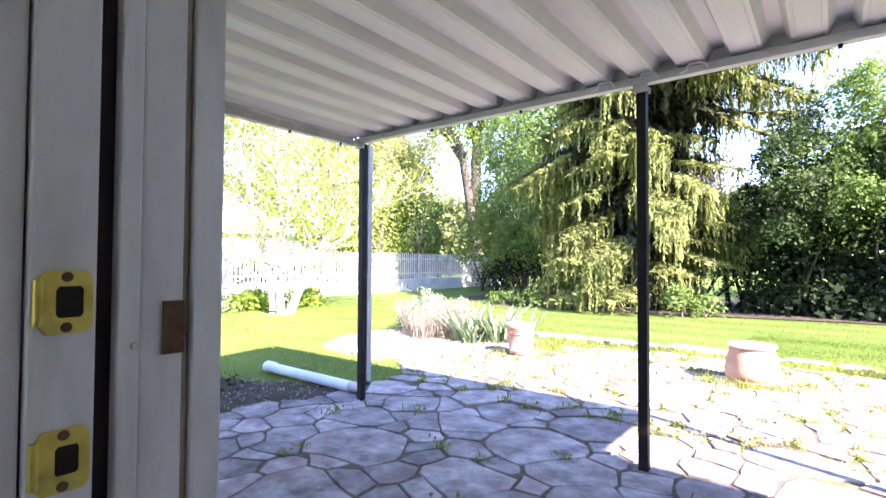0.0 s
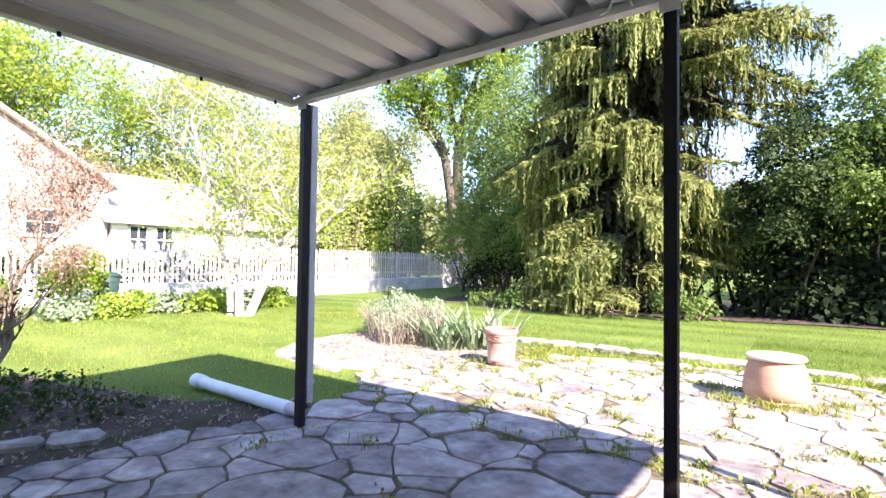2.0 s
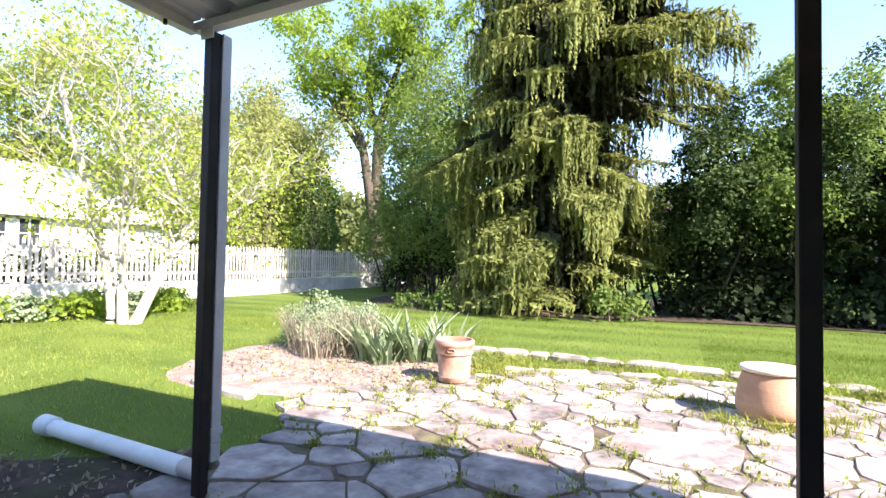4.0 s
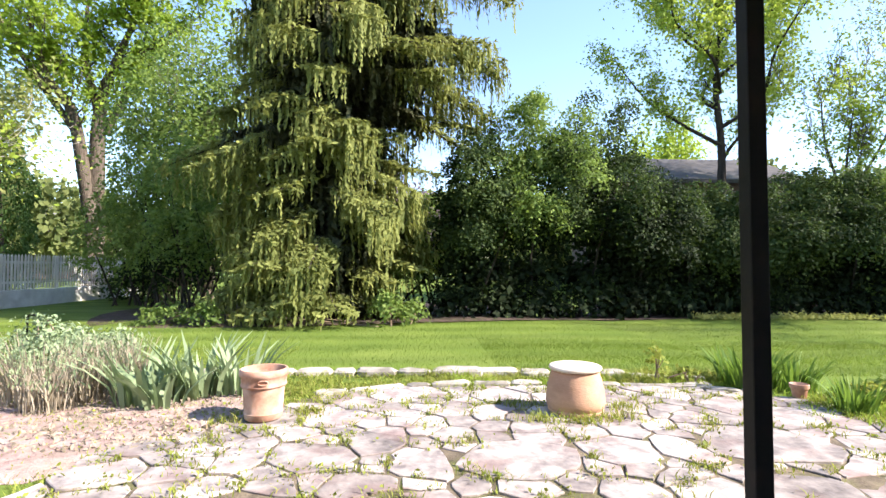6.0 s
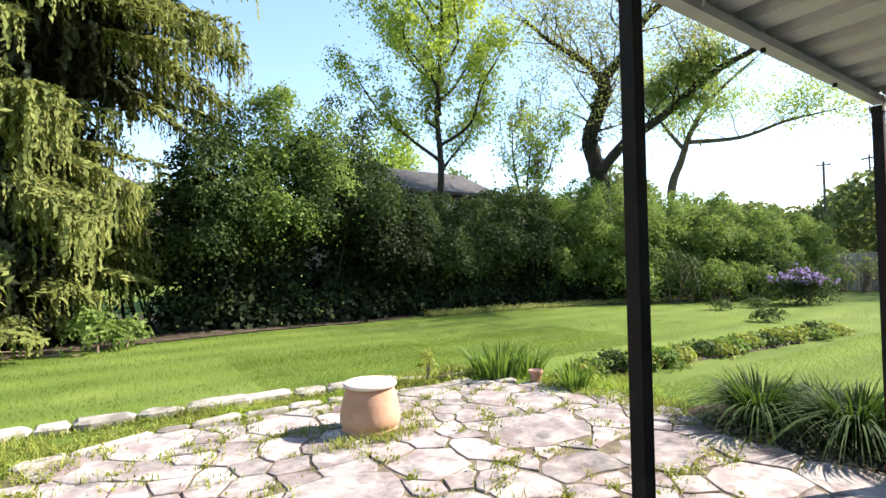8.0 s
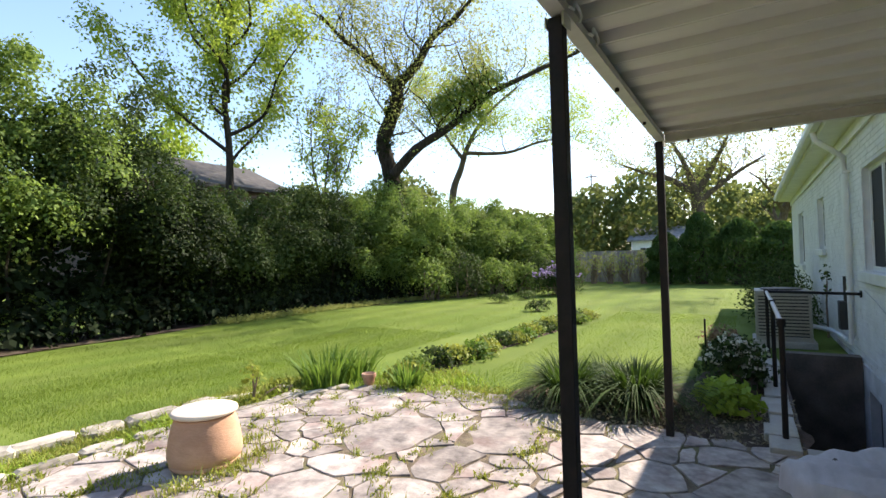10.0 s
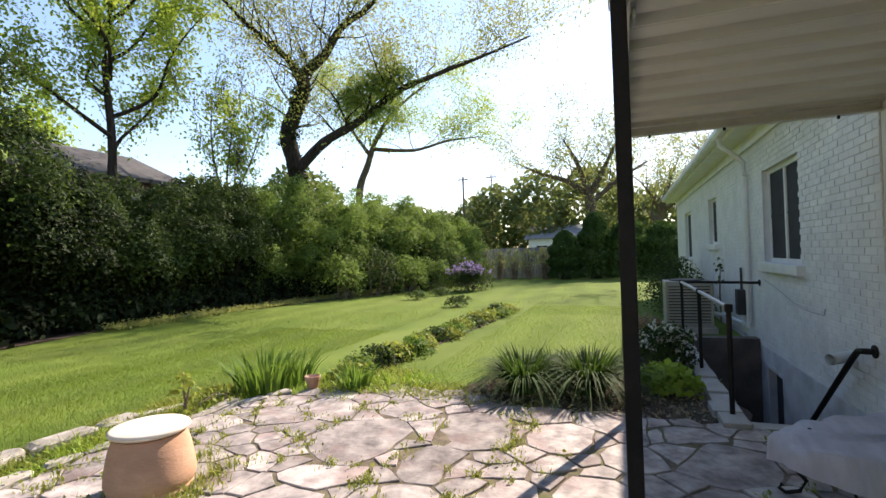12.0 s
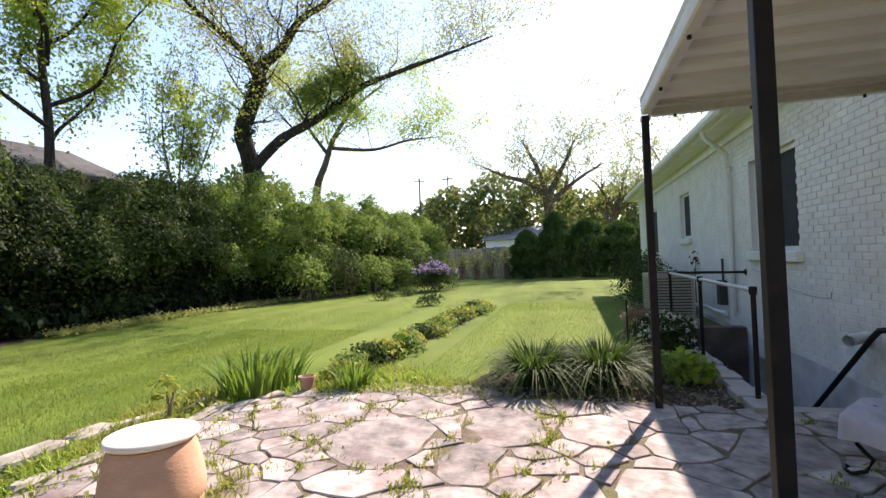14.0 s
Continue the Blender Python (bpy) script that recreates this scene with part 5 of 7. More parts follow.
def bare_shrub():
    """A low leggy shrub of crooked, gnarled, nearly bare stems."""
    t = thing("woody_shrub", "low leggy shrub of crooked brown nearly bare stems", "shrub")
    r = random.Random(77)
    ends = []

    def grow(p, d, length, w, level, b):
        pts, rad = [p.copy()], [w]
        for k in range(4):
            d = (d + Vector((r.uniform(-0.4, 0.4), r.uniform(-0.4, 0.4), r.uniform(-0.05, 0.3)))).normalized()
            p = p + d * length / 4
            pts.append(p.copy())
            rad.append(w * (1 - 0.14 * (k + 1)))
        b.tube(pts, rad, 7 if level < 2 else 4)
        if level >= 3:
            ends.extend(pts[2:])
            return
        for k in range(3):
            q = pts[r.choice((2, 3, 4))]
            grow(q, (d + Vector((r.uniform(-0.8, 0.8), r.uniform(-0.8, 0.8), r.uniform(0.0, 0.6)))).normalized(), length * r.uniform(0.55, 0.75), w * 0.58, level + 1, b)

    for k in range(7):
        a = k * 0.9 + 0.3
        b = Build()
        grow(Vector((-5.75 + 0.18 * math.cos(a), 1.62 + 0.18 * math.sin(a), -0.03)), Vector((0.6 * math.cos(a), 0.6 * math.sin(a) + 0.1, 0.75)).normalized(), 0.6, 0.045, 0, b)
        part("stem", b, TWIG, t)
    g = np.random.default_rng(5)
    c = np.array([tuple(e) for e in ends])
    c = c[g.permutation(len(c))[:140]]
    c = (c[:, None, :] + g.normal(size=(len(c), 3, 3)) * 0.04).reshape(-1, 3)
    part("new_leaves", leaf_mesh("new_leaves", c, 0.04, 0.022, HEDGE_LEAF, None, 1, 5), HEDGE_LEAF, t, "few small green spring leaves")


bare_shrub()
leafy("ground_cover", "patch of low dark green ground cover on the soil", "plant", [mound(-5.3, 2.1, 0.5, 0.14), mound(-6.0, 2.4, 0.5, 0.14), mound(-4.85, 2.5, 0.3, 0.1), mound(-6.6, 1.9, 0.5, 0.16)], HEDGE_LEAF, 0.05, 1500, 95, stems=0, clump_size=0.07, per=14)


# ---- grass ----
def lawn_blades():
    g = np.random.default_rng(3)
    pts = []
    for x0, x1, y0, y1, n in ((-12, 9, 7.6, 13.4, 70000), (-1, 6, 7.6, 10.4, 40000), (2.4, 11, 2.9, 5.6, 26000), (9, 20, 2.5, 12.5, 30000)):
        x, y = g.uniform(x0, x1, n), g.uniform(y0, y1, n)
        for p, q in zip(x, y):
            if inside(p, q, [(-6.6, 5.0), (-3.0, 5.0), (-3.0, 7.3), (-6.6, 7.3)]) or (1.6 < p < 3.2 and 2.2 < q < 4.9) or inside(p, q, SOIL_RIM) or (p > -6.2 and q < 3.4 and p < -3.6):
                continue
            pts.append((p, q, ground_z(p, q) - 0.035))
    # mown in lanes: the blades lie away in one and towards in the next
    lay = [math.pi / 2 if int((q[1] - 0.04 * q[0] + 40) / 0.56) % 2 else -math.pi / 2 for q in pts]
    ob = new("grass", blade_mesh("grass", pts, np.full(len(pts), 0.045), 0.5, 0.009, GRASS_LEAF, 8, 1, 0.4, lay))
    tagged(ob, "short mown green grass blades over the lawn", "grass", kind="stuff")


def thin_grass():
    """Thin, paler grass between the patio and the fence border."""
    g = np.random.default_rng(31)
    pts = []
    for p, q in zip(g.uniform(-13, -3.8, 40000), g.uniform(2.6, 9.5, 40000)):
        if inside(p, q, [(-6.6, 5.0), (-3.0, 5.0), (-3.0, 7.3), (-6.6, 7.3)]) or inside(p, q, SOIL_RIM) or inside(p, q, PATIO):
            continue
        pts.append((p, q, ground_z(p, q) - 0.035))
    ob = new("thin_grass", blade_mesh("thin_grass", pts, np.full(len(pts), 0.05), 0.7, 0.012, WEED_LEAF, 32, 1, 0.4))
    tagged(ob, "thin pale yellow-green grass near the fence border", "grass", kind="stuff")


thin_grass()


def weeds():
    """Weeds in the joints, thick along the outer rim, and the weedy strip before the kerb."""
    g = np.random.default_rng(12)
    r = random.Random(6)
    pts, hs = [], []
    tufts = [(x, y) for x, y in JOINTS if y > 3.9 or r.random() < 0.05]
    for x, y in tufts:
        p = 0.13 if y > 4.2 else 0.35
        if y > 6.2 or x < -2.4:
            p = 0.3
        if r.random() < p:
            n = r.randint(5, 26)
            s = r.uniform(0.015, 0.06)
            h = r.uniform(0.025, 0.075)
            for k in range(n):
                px, py = x + r.gauss(0, s * 1.3), y + r.gauss(0, s)
                pts.append((px, py, ground_z(px, py) - 0.005))
                hs.append(h)
    for x, y, n in ((-0.95, 5.75, 90), (-0.6, 5.7, 110), (-0.3, 5.8, 80), (-0.15, 6.1, 60), (-2.9, 6.0, 60), (-3.5, 5.8, 40), (-1.1, 6.2, 40)):
        for k in range(n):
            px, py = x + r.gauss(0, 0.09), y + r.gauss(0, 0.06)
            pts.append((px, py, ground_z(px, py) - 0.005))
            hs.append(r.uniform(0.06, 0.15))
    for k in range(13000):
        x = r.uniform(-3.6, 1.6)
        y = r.uniform(6.95, 7.6) if x > -2.6 else r.uniform(6.3, 7.6)
        pts.append((x, y, ground_z(x, y) - 0.04))
        hs.append(r.uniform(0.04, 0.12) * (1.3 if noise.noise(Vector((x * 2, y * 2, 0))) > 0.1 else 0.8))
    for k in range(2500):
        x, y = r.uniform(-6.2, -3.2), r.uniform(4.9, 6.6)
        if r.random() < 0.5 + noise.noise(Vector((x * 2.5, y * 2.5, 4))):
            pts.append((x, y, ground_z(x, y) - 0.02))
            hs.append(r.uniform(0.02, 0.07))
    for k in range(1500):
        x, y = r.gauss(0.7, 0.5), r.gauss(7.2, 0.12)
        pts.append((x, y, ground_z(x, y) - 0.03))
        hs.append(r.uniform(0.08, 0.2))
    for k in range(3200):
        x, y = r.uniform(1.75, 2.9), r.uniform(4.85, 6.6)
        if x > 2.3 and y < 5.7:
            continue
        pts.append((x, y, ground_z(x, y) - 0.03))
        hs.append(r.uniform(0.05, 0.14))
    lush = []
    for k in range(5200):
        x = r.uniform(-1.6, 1.7)
        y = r.uniform(6.98, 7.42) - 0.1 * max(0, x - 0.6)
        if noise.noise(Vector((x * 1.7, y * 1.7, 8))) > -0.12:
            lush.append((x, y, ground_z(x, y) - 0.035))
    for k in range(2600):
        x, y = r.gauss(2.2, 0.26), r.gauss(6.05, 0.34)
        lush.append((x, y, ground_z(x, y) - 0.03))
    tagged(new("lush_weeds", blade_mesh("lush_weeds", lush, [r.uniform(0.05, 0.15) for q in lush], 0.9, 0.014, HOSTA_LEAF, 17, 2, 0.8)), "lush lime-green weeds along the patio's rim", "weeds", kind="stuff")
    dry = [q for k, q in enumerate(pts) if k % 4 == 1]
    tagged(new("dry_grass", blade_mesh("dry_grass", [(a + r.gauss(0, 0.02), c + r.gauss(0, 0.02), z) for a, c, z in dry], np.array(hs)[1::4] * 0.9, 1.0, 0.008, STRAW_LEAF, 14, 2, 0.8)), "straw-yellow dry grass among the weeds", "weeds", kind="stuff")
    ob = new("weeds", blade_mesh("weeds", pts, np.array(hs), 0.8, 0.009, WEED_LEAF, 9, 2, 0.7))
    tagged(ob, "yellow-green weeds in the paving joints and before the kerb", "weeds", kind="stuff")
    c = [(p[0], p[1], p[2] + r.uniform(0.01, 0.06)) for p in pts[::6]]
    ob = new("clover", leaf_mesh("clover", c, 0.03, 0.022, WEED_LEAF, (0, 0, 0.3), 1.0, 10))
    tagged(ob, "small broad weed leaves among the paving", "weeds", kind="stuff")
    lit = []
    for k in range(2600):
        x, y = r.uniform(-6.3, -3.4), r.uniform(5.2, 7.2)
        lit.append((x, y, ground_z(x, y) + 0.008))
    for k in range(2200):
        x, y = r.uniform(1.7, 3.3), r.uniform(2.3, 4.8)
        lit.append((x, y, ground_z(x, y) + 0.008))
    for k in range(1800):
        x, y = r.uniform(-6.4, -3.7), r.uniform(0.8, 4.0)
        if inside(x, y, SOIL_RIM):
            lit.append((x, y, ground_z(x, y) + 0.003))
    ob = new("litter", leaf_mesh("litter", lit, 0.05, 0.02, DRY_LEAF, None, 1.0, 13))
    tagged(ob, "dry leaf litter and bark scraps on the beds", "leaf litter", kind="stuff")


lawn_blades()
weeds()


# ---- trees and hedge ----
def branchy(name, label, x, y, height, trunk, seed, bark, leaf_mat=None, leaf=0.12, leaves=6000, spread=0.6, levels=4, forks=3, first=0.35, lean=(0, 0), sigma=0.35, upward=0.25, guides=None, kids=4, z0=-0.1, category="tree", crook=0.16, main=None, twig=1.6, per=36, start=2):
    """A broadleaf tree: a tapered trunk, limbs that fork down to twigs, and loose leaves round the twigs."""
    t = thing(name, label, category)
    r = random.Random(seed)
    tb, lb = Build(), Build()
    ends = []

    def grow(p, d, length, w, level, b):
        n = 6 if level == 0 else 5
        pts, rad = [p.copy()], [w]
        for k in range(n):
            d = (d + Vector((r.gauss(0, crook), r.gauss(0, crook), r.gauss(0, crook * 0.6) + (upward * 0.12 if level else 0)))).normalized()
            p = p + d * length / n
            pts.append(p.copy())
            rad.append(max(0.006, w * (1 - (0.5 if level == 0 else 0.75) * (k + 1) / n)))
        b.tube(pts, rad, 10 if level == 0 else (7 if level == 1 else (5 if level == 2 else 3)), cap=False)
        if level >= levels - 1:
            ends.extend(pts[1:])
        if level < levels:
            count = forks if level == 0 else kids
            for k in range(count):
                i = n if k == 0 else r.randint(max(1, int(n * (first if level == 0 else 0.3))), n)
                az = r.uniform(0, 6.2832) if level else 6.2832 * k / count + r.uniform(-0.5, 0.5)
                out = Vector((math.cos(az), math.sin(az), 0))
                nd = (d * (1 - spread * 0.5) + out * spread * r.uniform(0.7, 1.3) + Vector((0, 0, upward))).normalized()
                grow(pts[i], nd, length * r.uniform(0.5, 0.75) * (1.15 if level == 0 else 1), rad[i] * r.uniform(0.55, 0.78), level + 1, lb)

    z = ground_z(x, y) + z0
    if main:
        for j, (line, w0, w1) in enumerate(main):
            pts = [Vector(q) for q in line]
            if j == 0:
                pts.insert(0, Vector((pts[0].x, pts[0].y, z)))
            fine = []
            for i in range(len(pts) - 1):
                p0, p1, p2, p3 = pts[max(0, i - 1)], pts[i], pts[i + 1], pts[min(len(pts) - 1, i + 2)]
                for s in range(5):
                    u = s / 5
                    fine.append(0.5 * (2 * p1 + (p2 - p0) * u + (2 * p0 - 5 * p1 + 4 * p2 - p3) * u * u + (3 * p1 - p0 - 3 * p2 + p3) * u ** 3))
            fine.append(pts[-1])
            m = len(fine)
            rad = [w0 + (w1 - w0) * i / (m - 1) for i in range(m)]
            rad = [q * (1 + 0.12 * noise.noise(Vector((i * 0.7, j, seed)))) for i, q in enumerate(rad)]
            if j == 0:
                tb.tube(fine, rad, 12, cap=False)
            else:
                part("limb", Build().tube(fine, rad, 9, cap=False), bark, t, smooth=True)
            for i in range(int(m * (0.5 if j == 0 else 0.25)), m):
                az = r.uniform(0, 6.2832)
                d = (fine[min(i + 1, m - 1)] - fine[i - 1]).normalized()
                grow(fine[i], (d * 0.6 + Vector((math.cos(az), math.sin(az), r.uniform(0.1, 0.8))) * 0.9).normalized(), twig * r.uniform(0.6, 1.3), min(0.055, max(0.014, rad[i] * 0.32)), start, lb)
    else:
        grow(Vector((x, y, z)), Vector((lean[0], lean[1], 1)).normalized(), height * 0.45, trunk, 0, tb)
    if guides:
        for g0 in guides:
            pts = [Vector(q) for q in g0[0]]
            m = len(pts)
            rad = [g0[1] * (1 - 0.7 * k / (m - 1)) for k in range(m)]
            lb.tube(pts, rad, 9, cap=False)
            for k in range(1, m):
                for q in range(2):
                    az = r.uniform(0, 6.2832)
                    grow(pts[k], Vector((math.cos(az), math.sin(az), 0.5)).normalized(), height * 0.13, rad[k] * 0.5, 2, lb)
    part("trunk", tb, bark, t, smooth=True)
    part("branchwork", lb, bark, t)
    if leaf_mat:
        g = np.random.default_rng(seed)
        c = np.array([tuple(e) for e in ends])
        c = c[g.integers(0, len(c), max(1, leaves // per))]
        c = c + g.normal(size=c.shape) * sigma * 0.5
        out = g.normal(size=c.shape) * 0.6 + np.array([0.25, -0.15, 0.9])
        p, f = domes(c, out, sigma * g.uniform(0.5, 1.3, len(c)), per, g)
        part("crown", leaf_mesh("crown", p, leaf, leaf * 0.62, leaf_mat, None, 1, seed, 0.35, f, 0.5), leaf_mat, t)
    return t


def spruce(x, y, height, seed):
    """An old Norway spruce: boughs that sag and lift at the tip, hung with curtains of branchlets; uneven, with gaps between the boughs."""
    t = thing("norway_spruce", "tall old spruce with drooping yellow-green branch curtains", "tree")
    r = random.Random(seed)
    part("trunk", Build().tube([(x, y, -0.1), (x + 0.05, y, 2), (x + 0.1, y + 0.1, 6), (x + 0.1, y, height)], [0.42, 0.34, 0.24, 0.03], 12, cap=False), DARK_BARK, t, smooth=True)
    levels = [0, 2, 4, 5.5, 8, 13, 20]
    east, west, front = [2.3, 2.5, 2.9, 3.9, 4.2, 2.8, 0.3], [3.7, 3.5, 3.9, 2.5, 2.1, 1.9, 0.3], [2.5, 2.7, 2.5, 2.5, 2.6, 2.0, 0.3]
    outer, up, hang_p, hang_f, inner, inner_f = [], [], [], [], [], []
    limbs = [(0.45 + 9.8 * (k / 165) ** 0.95, k * 2.39996 + r.uniform(-0.5, 0.5), 1.0) for k in range(165)]
    limbs += [(10.2 + 8.5 * k / 30, k * 2.39996, 1.0) for k in range(30)]
    limbs += [(4.75, math.radians(196), 1.22), (4.7, math.radians(186), 1.0), (2.3, math.radians(207), 1.05), (8.6, math.radians(-12), 1.12), (6.6, math.radians(-25), 1.1)]
    for h, az, stretch in limbs:
        c, s = math.cos(az), math.sin(az)
        e = float(np.interp(h, levels, east if c > 0 else west))
        f = float(np.interp(h, levels, front))
        lump = noise.noise(Vector((c * 1.3, s * 1.3, h * 0.55 + seed)))
        L = (1 / math.sqrt((c / e) ** 2 + (s / f) ** 2)) * min(1.06, (0.98 + 0.62 * lump) * r.uniform(0.82, 1.1)) * stretch
        d, side = Vector((c, s, 0)), Vector((-s, c, 0))
        m = 8
        sag = r.uniform(0.12, 0.5)
        pts = []
        for i in range(m + 1):
            u = i / m
            zz = h + 0.1 * L * math.sin(math.pi * u) - sag * L * u ** 1.5 + 0.12 * L * max(0, u - 0.7) * 3
            pts.append(Vector((x, y, max(0.22, zz))) + d * L * u + side * (0.12 * L * u * u * lump + r.gauss(0, 0.02)))
        part("limb", Build().tube(pts, [0.05 * (1 - 0.85 * i / m) * (0.4 + L / 4.5) for i in range(m + 1)], 5, cap=False), DARK_BARK, t)
        lush = 0.75 + 0.75 * noise.noise(Vector((c * 2.1, s * 2.1, h * 0.9)))
        count = int(L / 0.125)
        for i in range(count):
            u = 0.22 + 0.78 * (i + r.random()) / count
            q = min(u, 0.999) * m
            a = pts[int(q)].lerp(pts[int(q) + 1], q - int(q))
            for sg in (-1, 1):
                bl = (0.3 + 0.7 * (1 - u) + 0.12 * (u > 0.5)) * r.uniform(0.5, 1.2) * min(1, L / 2.2)
                bd = (d * r.uniform(0.4, 1.0) + side * sg * r.uniform(0.5, 1.1)).normalized()
                # Near the trunk, foliage takes the shade-coloured copy.
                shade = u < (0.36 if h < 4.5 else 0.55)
                for j in range(max(2, int(bl / 0.075))):
                    v = (j + r.random()) / max(2, int(bl / 0.075))
                    b = a + bd * bl * v + Vector((r.gauss(0, 0.02), r.gauss(0, 0.02), -0.32 * bl * v * v + r.gauss(0, 0.015)))
                    if b.z < 0.1:
                        continue
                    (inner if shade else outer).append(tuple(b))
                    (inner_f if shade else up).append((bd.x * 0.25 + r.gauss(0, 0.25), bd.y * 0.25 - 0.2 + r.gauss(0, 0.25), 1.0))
                    if r.random() < 0.75 * lush:
                        hang = min(b.z - 0.05, r.choice((0.15, 0.25, 0.4, 0.55, 0.8)) * r.uniform(0.7, 1.3) * lush * 1.25)
                        face = (d.x + r.gauss(0, 0.5), d.y + r.gauss(0, 0.5), 0.25)
                        for w in range(max(1, int(hang / 0.095))):
                            p = b + Vector((r.gauss(0, 0.012), r.gauss(0, 0.012), -0.03 - 0.095 * w))
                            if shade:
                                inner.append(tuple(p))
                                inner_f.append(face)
                            else:
                                hang_p.append(tuple(p))
                                hang_f.append(face)
    # Added fill round the trunk, coloured as shade, hides the sky behind.
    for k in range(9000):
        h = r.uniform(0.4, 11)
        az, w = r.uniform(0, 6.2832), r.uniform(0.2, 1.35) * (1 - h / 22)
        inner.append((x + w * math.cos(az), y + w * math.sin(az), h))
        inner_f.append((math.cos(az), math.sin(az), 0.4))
    part("bough_foliage", leaf_mesh("bough_foliage", outer, 0.17, 0.075, SPRUCE_LEAF, None, 1.0, seed, 0.3, up, 0.35), SPRUCE_LEAF, t, "sunlit yellow-green needled boughs")
    part("needle_foliage", leaf_mesh("needle_foliage", hang_p, 0.15, 0.055, SPRUCE_LEAF, (0, 0, -2.4), 0.5, seed + 2, 0.3, hang_f, 0.3), SPRUCE_LEAF, t, "hanging yellow-green branchlets")
    part("inner_foliage", leaf_mesh("inner_foliage", inner, 0.22, 0.09, SPRUCE_SHADE, (0, 0, -1.2), 0.6, seed + 1, 0.3, inner_f, 0.5), SPRUCE_SHADE, t, "inner branchlets coloured darker for shade")


spruce(-4.35, 14.2, 20.0, 21)
leafy("spruce_undergrowth", "bright ivy and saplings at the spruce's foot", "shrub", [mound(-2.7, 12.3, 0.3, 0.75), mound(-2.2, 12.6, 0.3, 0.5), mound(-6.6, 12.4, 0.4, 0.45), mound(-7.5, 12.7, 0.4, 0.4)], SUNNY_LEAF, 0.09, 2200, 130, stems=8, clump_size=0.14)
leafy("plum_shrub", "dusky purple-grey shrub between the spruce and the hedge", "shrub", [(-2.6, 17.0, 3.0, 0.8, 0.7, 0.9), (-1.8, 16.8, 2.2, 0.7, 0.6, 0.9), (-3.2, 17.4, 4.0, 0.6, 0.6, 0.7)], PLUM_LEAF, 0.09, 4200, 131, DARK_BARK, 9, "", 0.2, 24)

# hedge along the back of the lawn: each bush has a thin foot and a crown that leans out
HEDGE = [(-0.6, 14.3, 1.5, 4.6), (0.9, 14.3, 1.5, 5.5), (2.4, 14.5, 1.5, 5.4), (3.9, 14.7, 1.3, 3.7), (5.3, 14.9, 1.4, 3.4), (6.8, 15.2, 1.5, 3.4), (8.3, 15.3, 1.5, 3.5), (9.8, 15.3, 1.6, 3.9), (11.4, 15.0, 1.6, 4.1), (13.0, 14.6, 1.6, 4.1), (14.6, 14.0, 1.6, 3.9), (16.2, 13.4, 1.6, 3.9), (17.8, 12.8, 1.6, 3.8), (19.4, 12.4, 1.6, 3.6), (21.0, 12.0, 1.5, 3.4), (22.4, 11.3, 1.3, 3.0)]
for k, (x, y, w, h) in enumerate(HEDGE):
    r = random.Random(200 + k)
    bl = []
    # Past this x the sunlight is put into a brighter leaf colour.
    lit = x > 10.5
    for q in range(20):
        u = r.random()
        zz = h * (0.42 + 0.5 * u) if not lit else h * (0.2 + 0.68 * u)
        bl.append((x + r.uniform(-0.7, 0.7) * w, y + r.uniform(-0.95, 0.3) * w * (1 - 0.3 * u), zz, w * r.uniform(0.12, 0.38), w * r.uniform(0.12, 0.36), h * r.uniform(0.05, 0.15)))
    bl.insert(0, (x, y + 0.2, h * 0.55, w * 0.6, w * 0.3, h * 0.34))
    bl.append((x + r.uniform(-0.5, 0.5), y + 0.25, 0.5, w * 0.6, w * 0.3, 0.5))
    for q in range(6):
        bl.append((x + r.uniform(-0.8, 0.8) * w, y + r.uniform(-0.2, 0.4), h * r.uniform(0.86, 1.06), w * r.uniform(0.07, 0.2), w * 0.15, h * r.uniform(0.06, 0.15)))
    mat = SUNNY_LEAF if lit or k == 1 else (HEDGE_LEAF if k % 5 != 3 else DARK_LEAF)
    leafy("hedge_bush", "tall dense green hedge bush at the back of the lawn" if not lit else "rounded hedge bush along the lawn, leaves coloured brighter as sunlit", "bush", bl, mat, 0.08, 20000, 210 + k, DARK_BARK, 1, "hedge along the lawn", 0.2, 70, 0.1)
    # added core: hedge shade put into near-black leaves, so no daylight shows through the foot
    leafy("hedge_shade_core", "added hedge core, leaves coloured near-black for shade", "bush", [(x, y + 1.0, h * 0.4, w * 0.75, 0.5, h * 0.42), (x, y + 0.15, 0.4, w * 0.85, 0.4, 0.55), (x, y + 0.55, 0.8, w * 0.85, 0.4, 0.85)], DARK_LEAF, 0.18, 5000, 240 + k, DARK_BARK, 3, "inner growth of the hedge", 0.22, 30, 0.5)
for k, (x, y, w, h) in enumerate(((12.6, 12.9, 0.8, 1.5), (14.2, 12.2, 0.8, 1.7), (15.6, 11.6, 0.7, 1.4), (17.2, 11.0, 0.7, 1.3), (18.6, 10.8, 0.8, 1.6))):
    leafy("lawn_shrub", "pale green shrub before the hedge", "shrub", [mound(x, y, w, h), mound(x + 0.5, y - 0.2, w * 0.6, h * 0.7)], (SUNNY_LEAF, HEDGE_LEAF, SUNNY_LEAF)[k % 3], 0.08, 3400, 270 + k, stems=12)
g = np.random.default_rng(5)
low = [(x, 14.1 - 0.05 * (x - 6) ** 2 * 0.35 + e, 0.05 + abs(z)) for x, e, z in zip(g.uniform(5, 16, 5000), g.normal(0, 0.22, 5000), g.normal(0, 0.05, 5000))]
tagged(new("low_cover", leaf_mesh("low_cover", low, 0.07, 0.045, HAZE_LEAF, None, 1, 6)), "pale low ground cover along the hedge foot", "ground cover", kind="stuff")

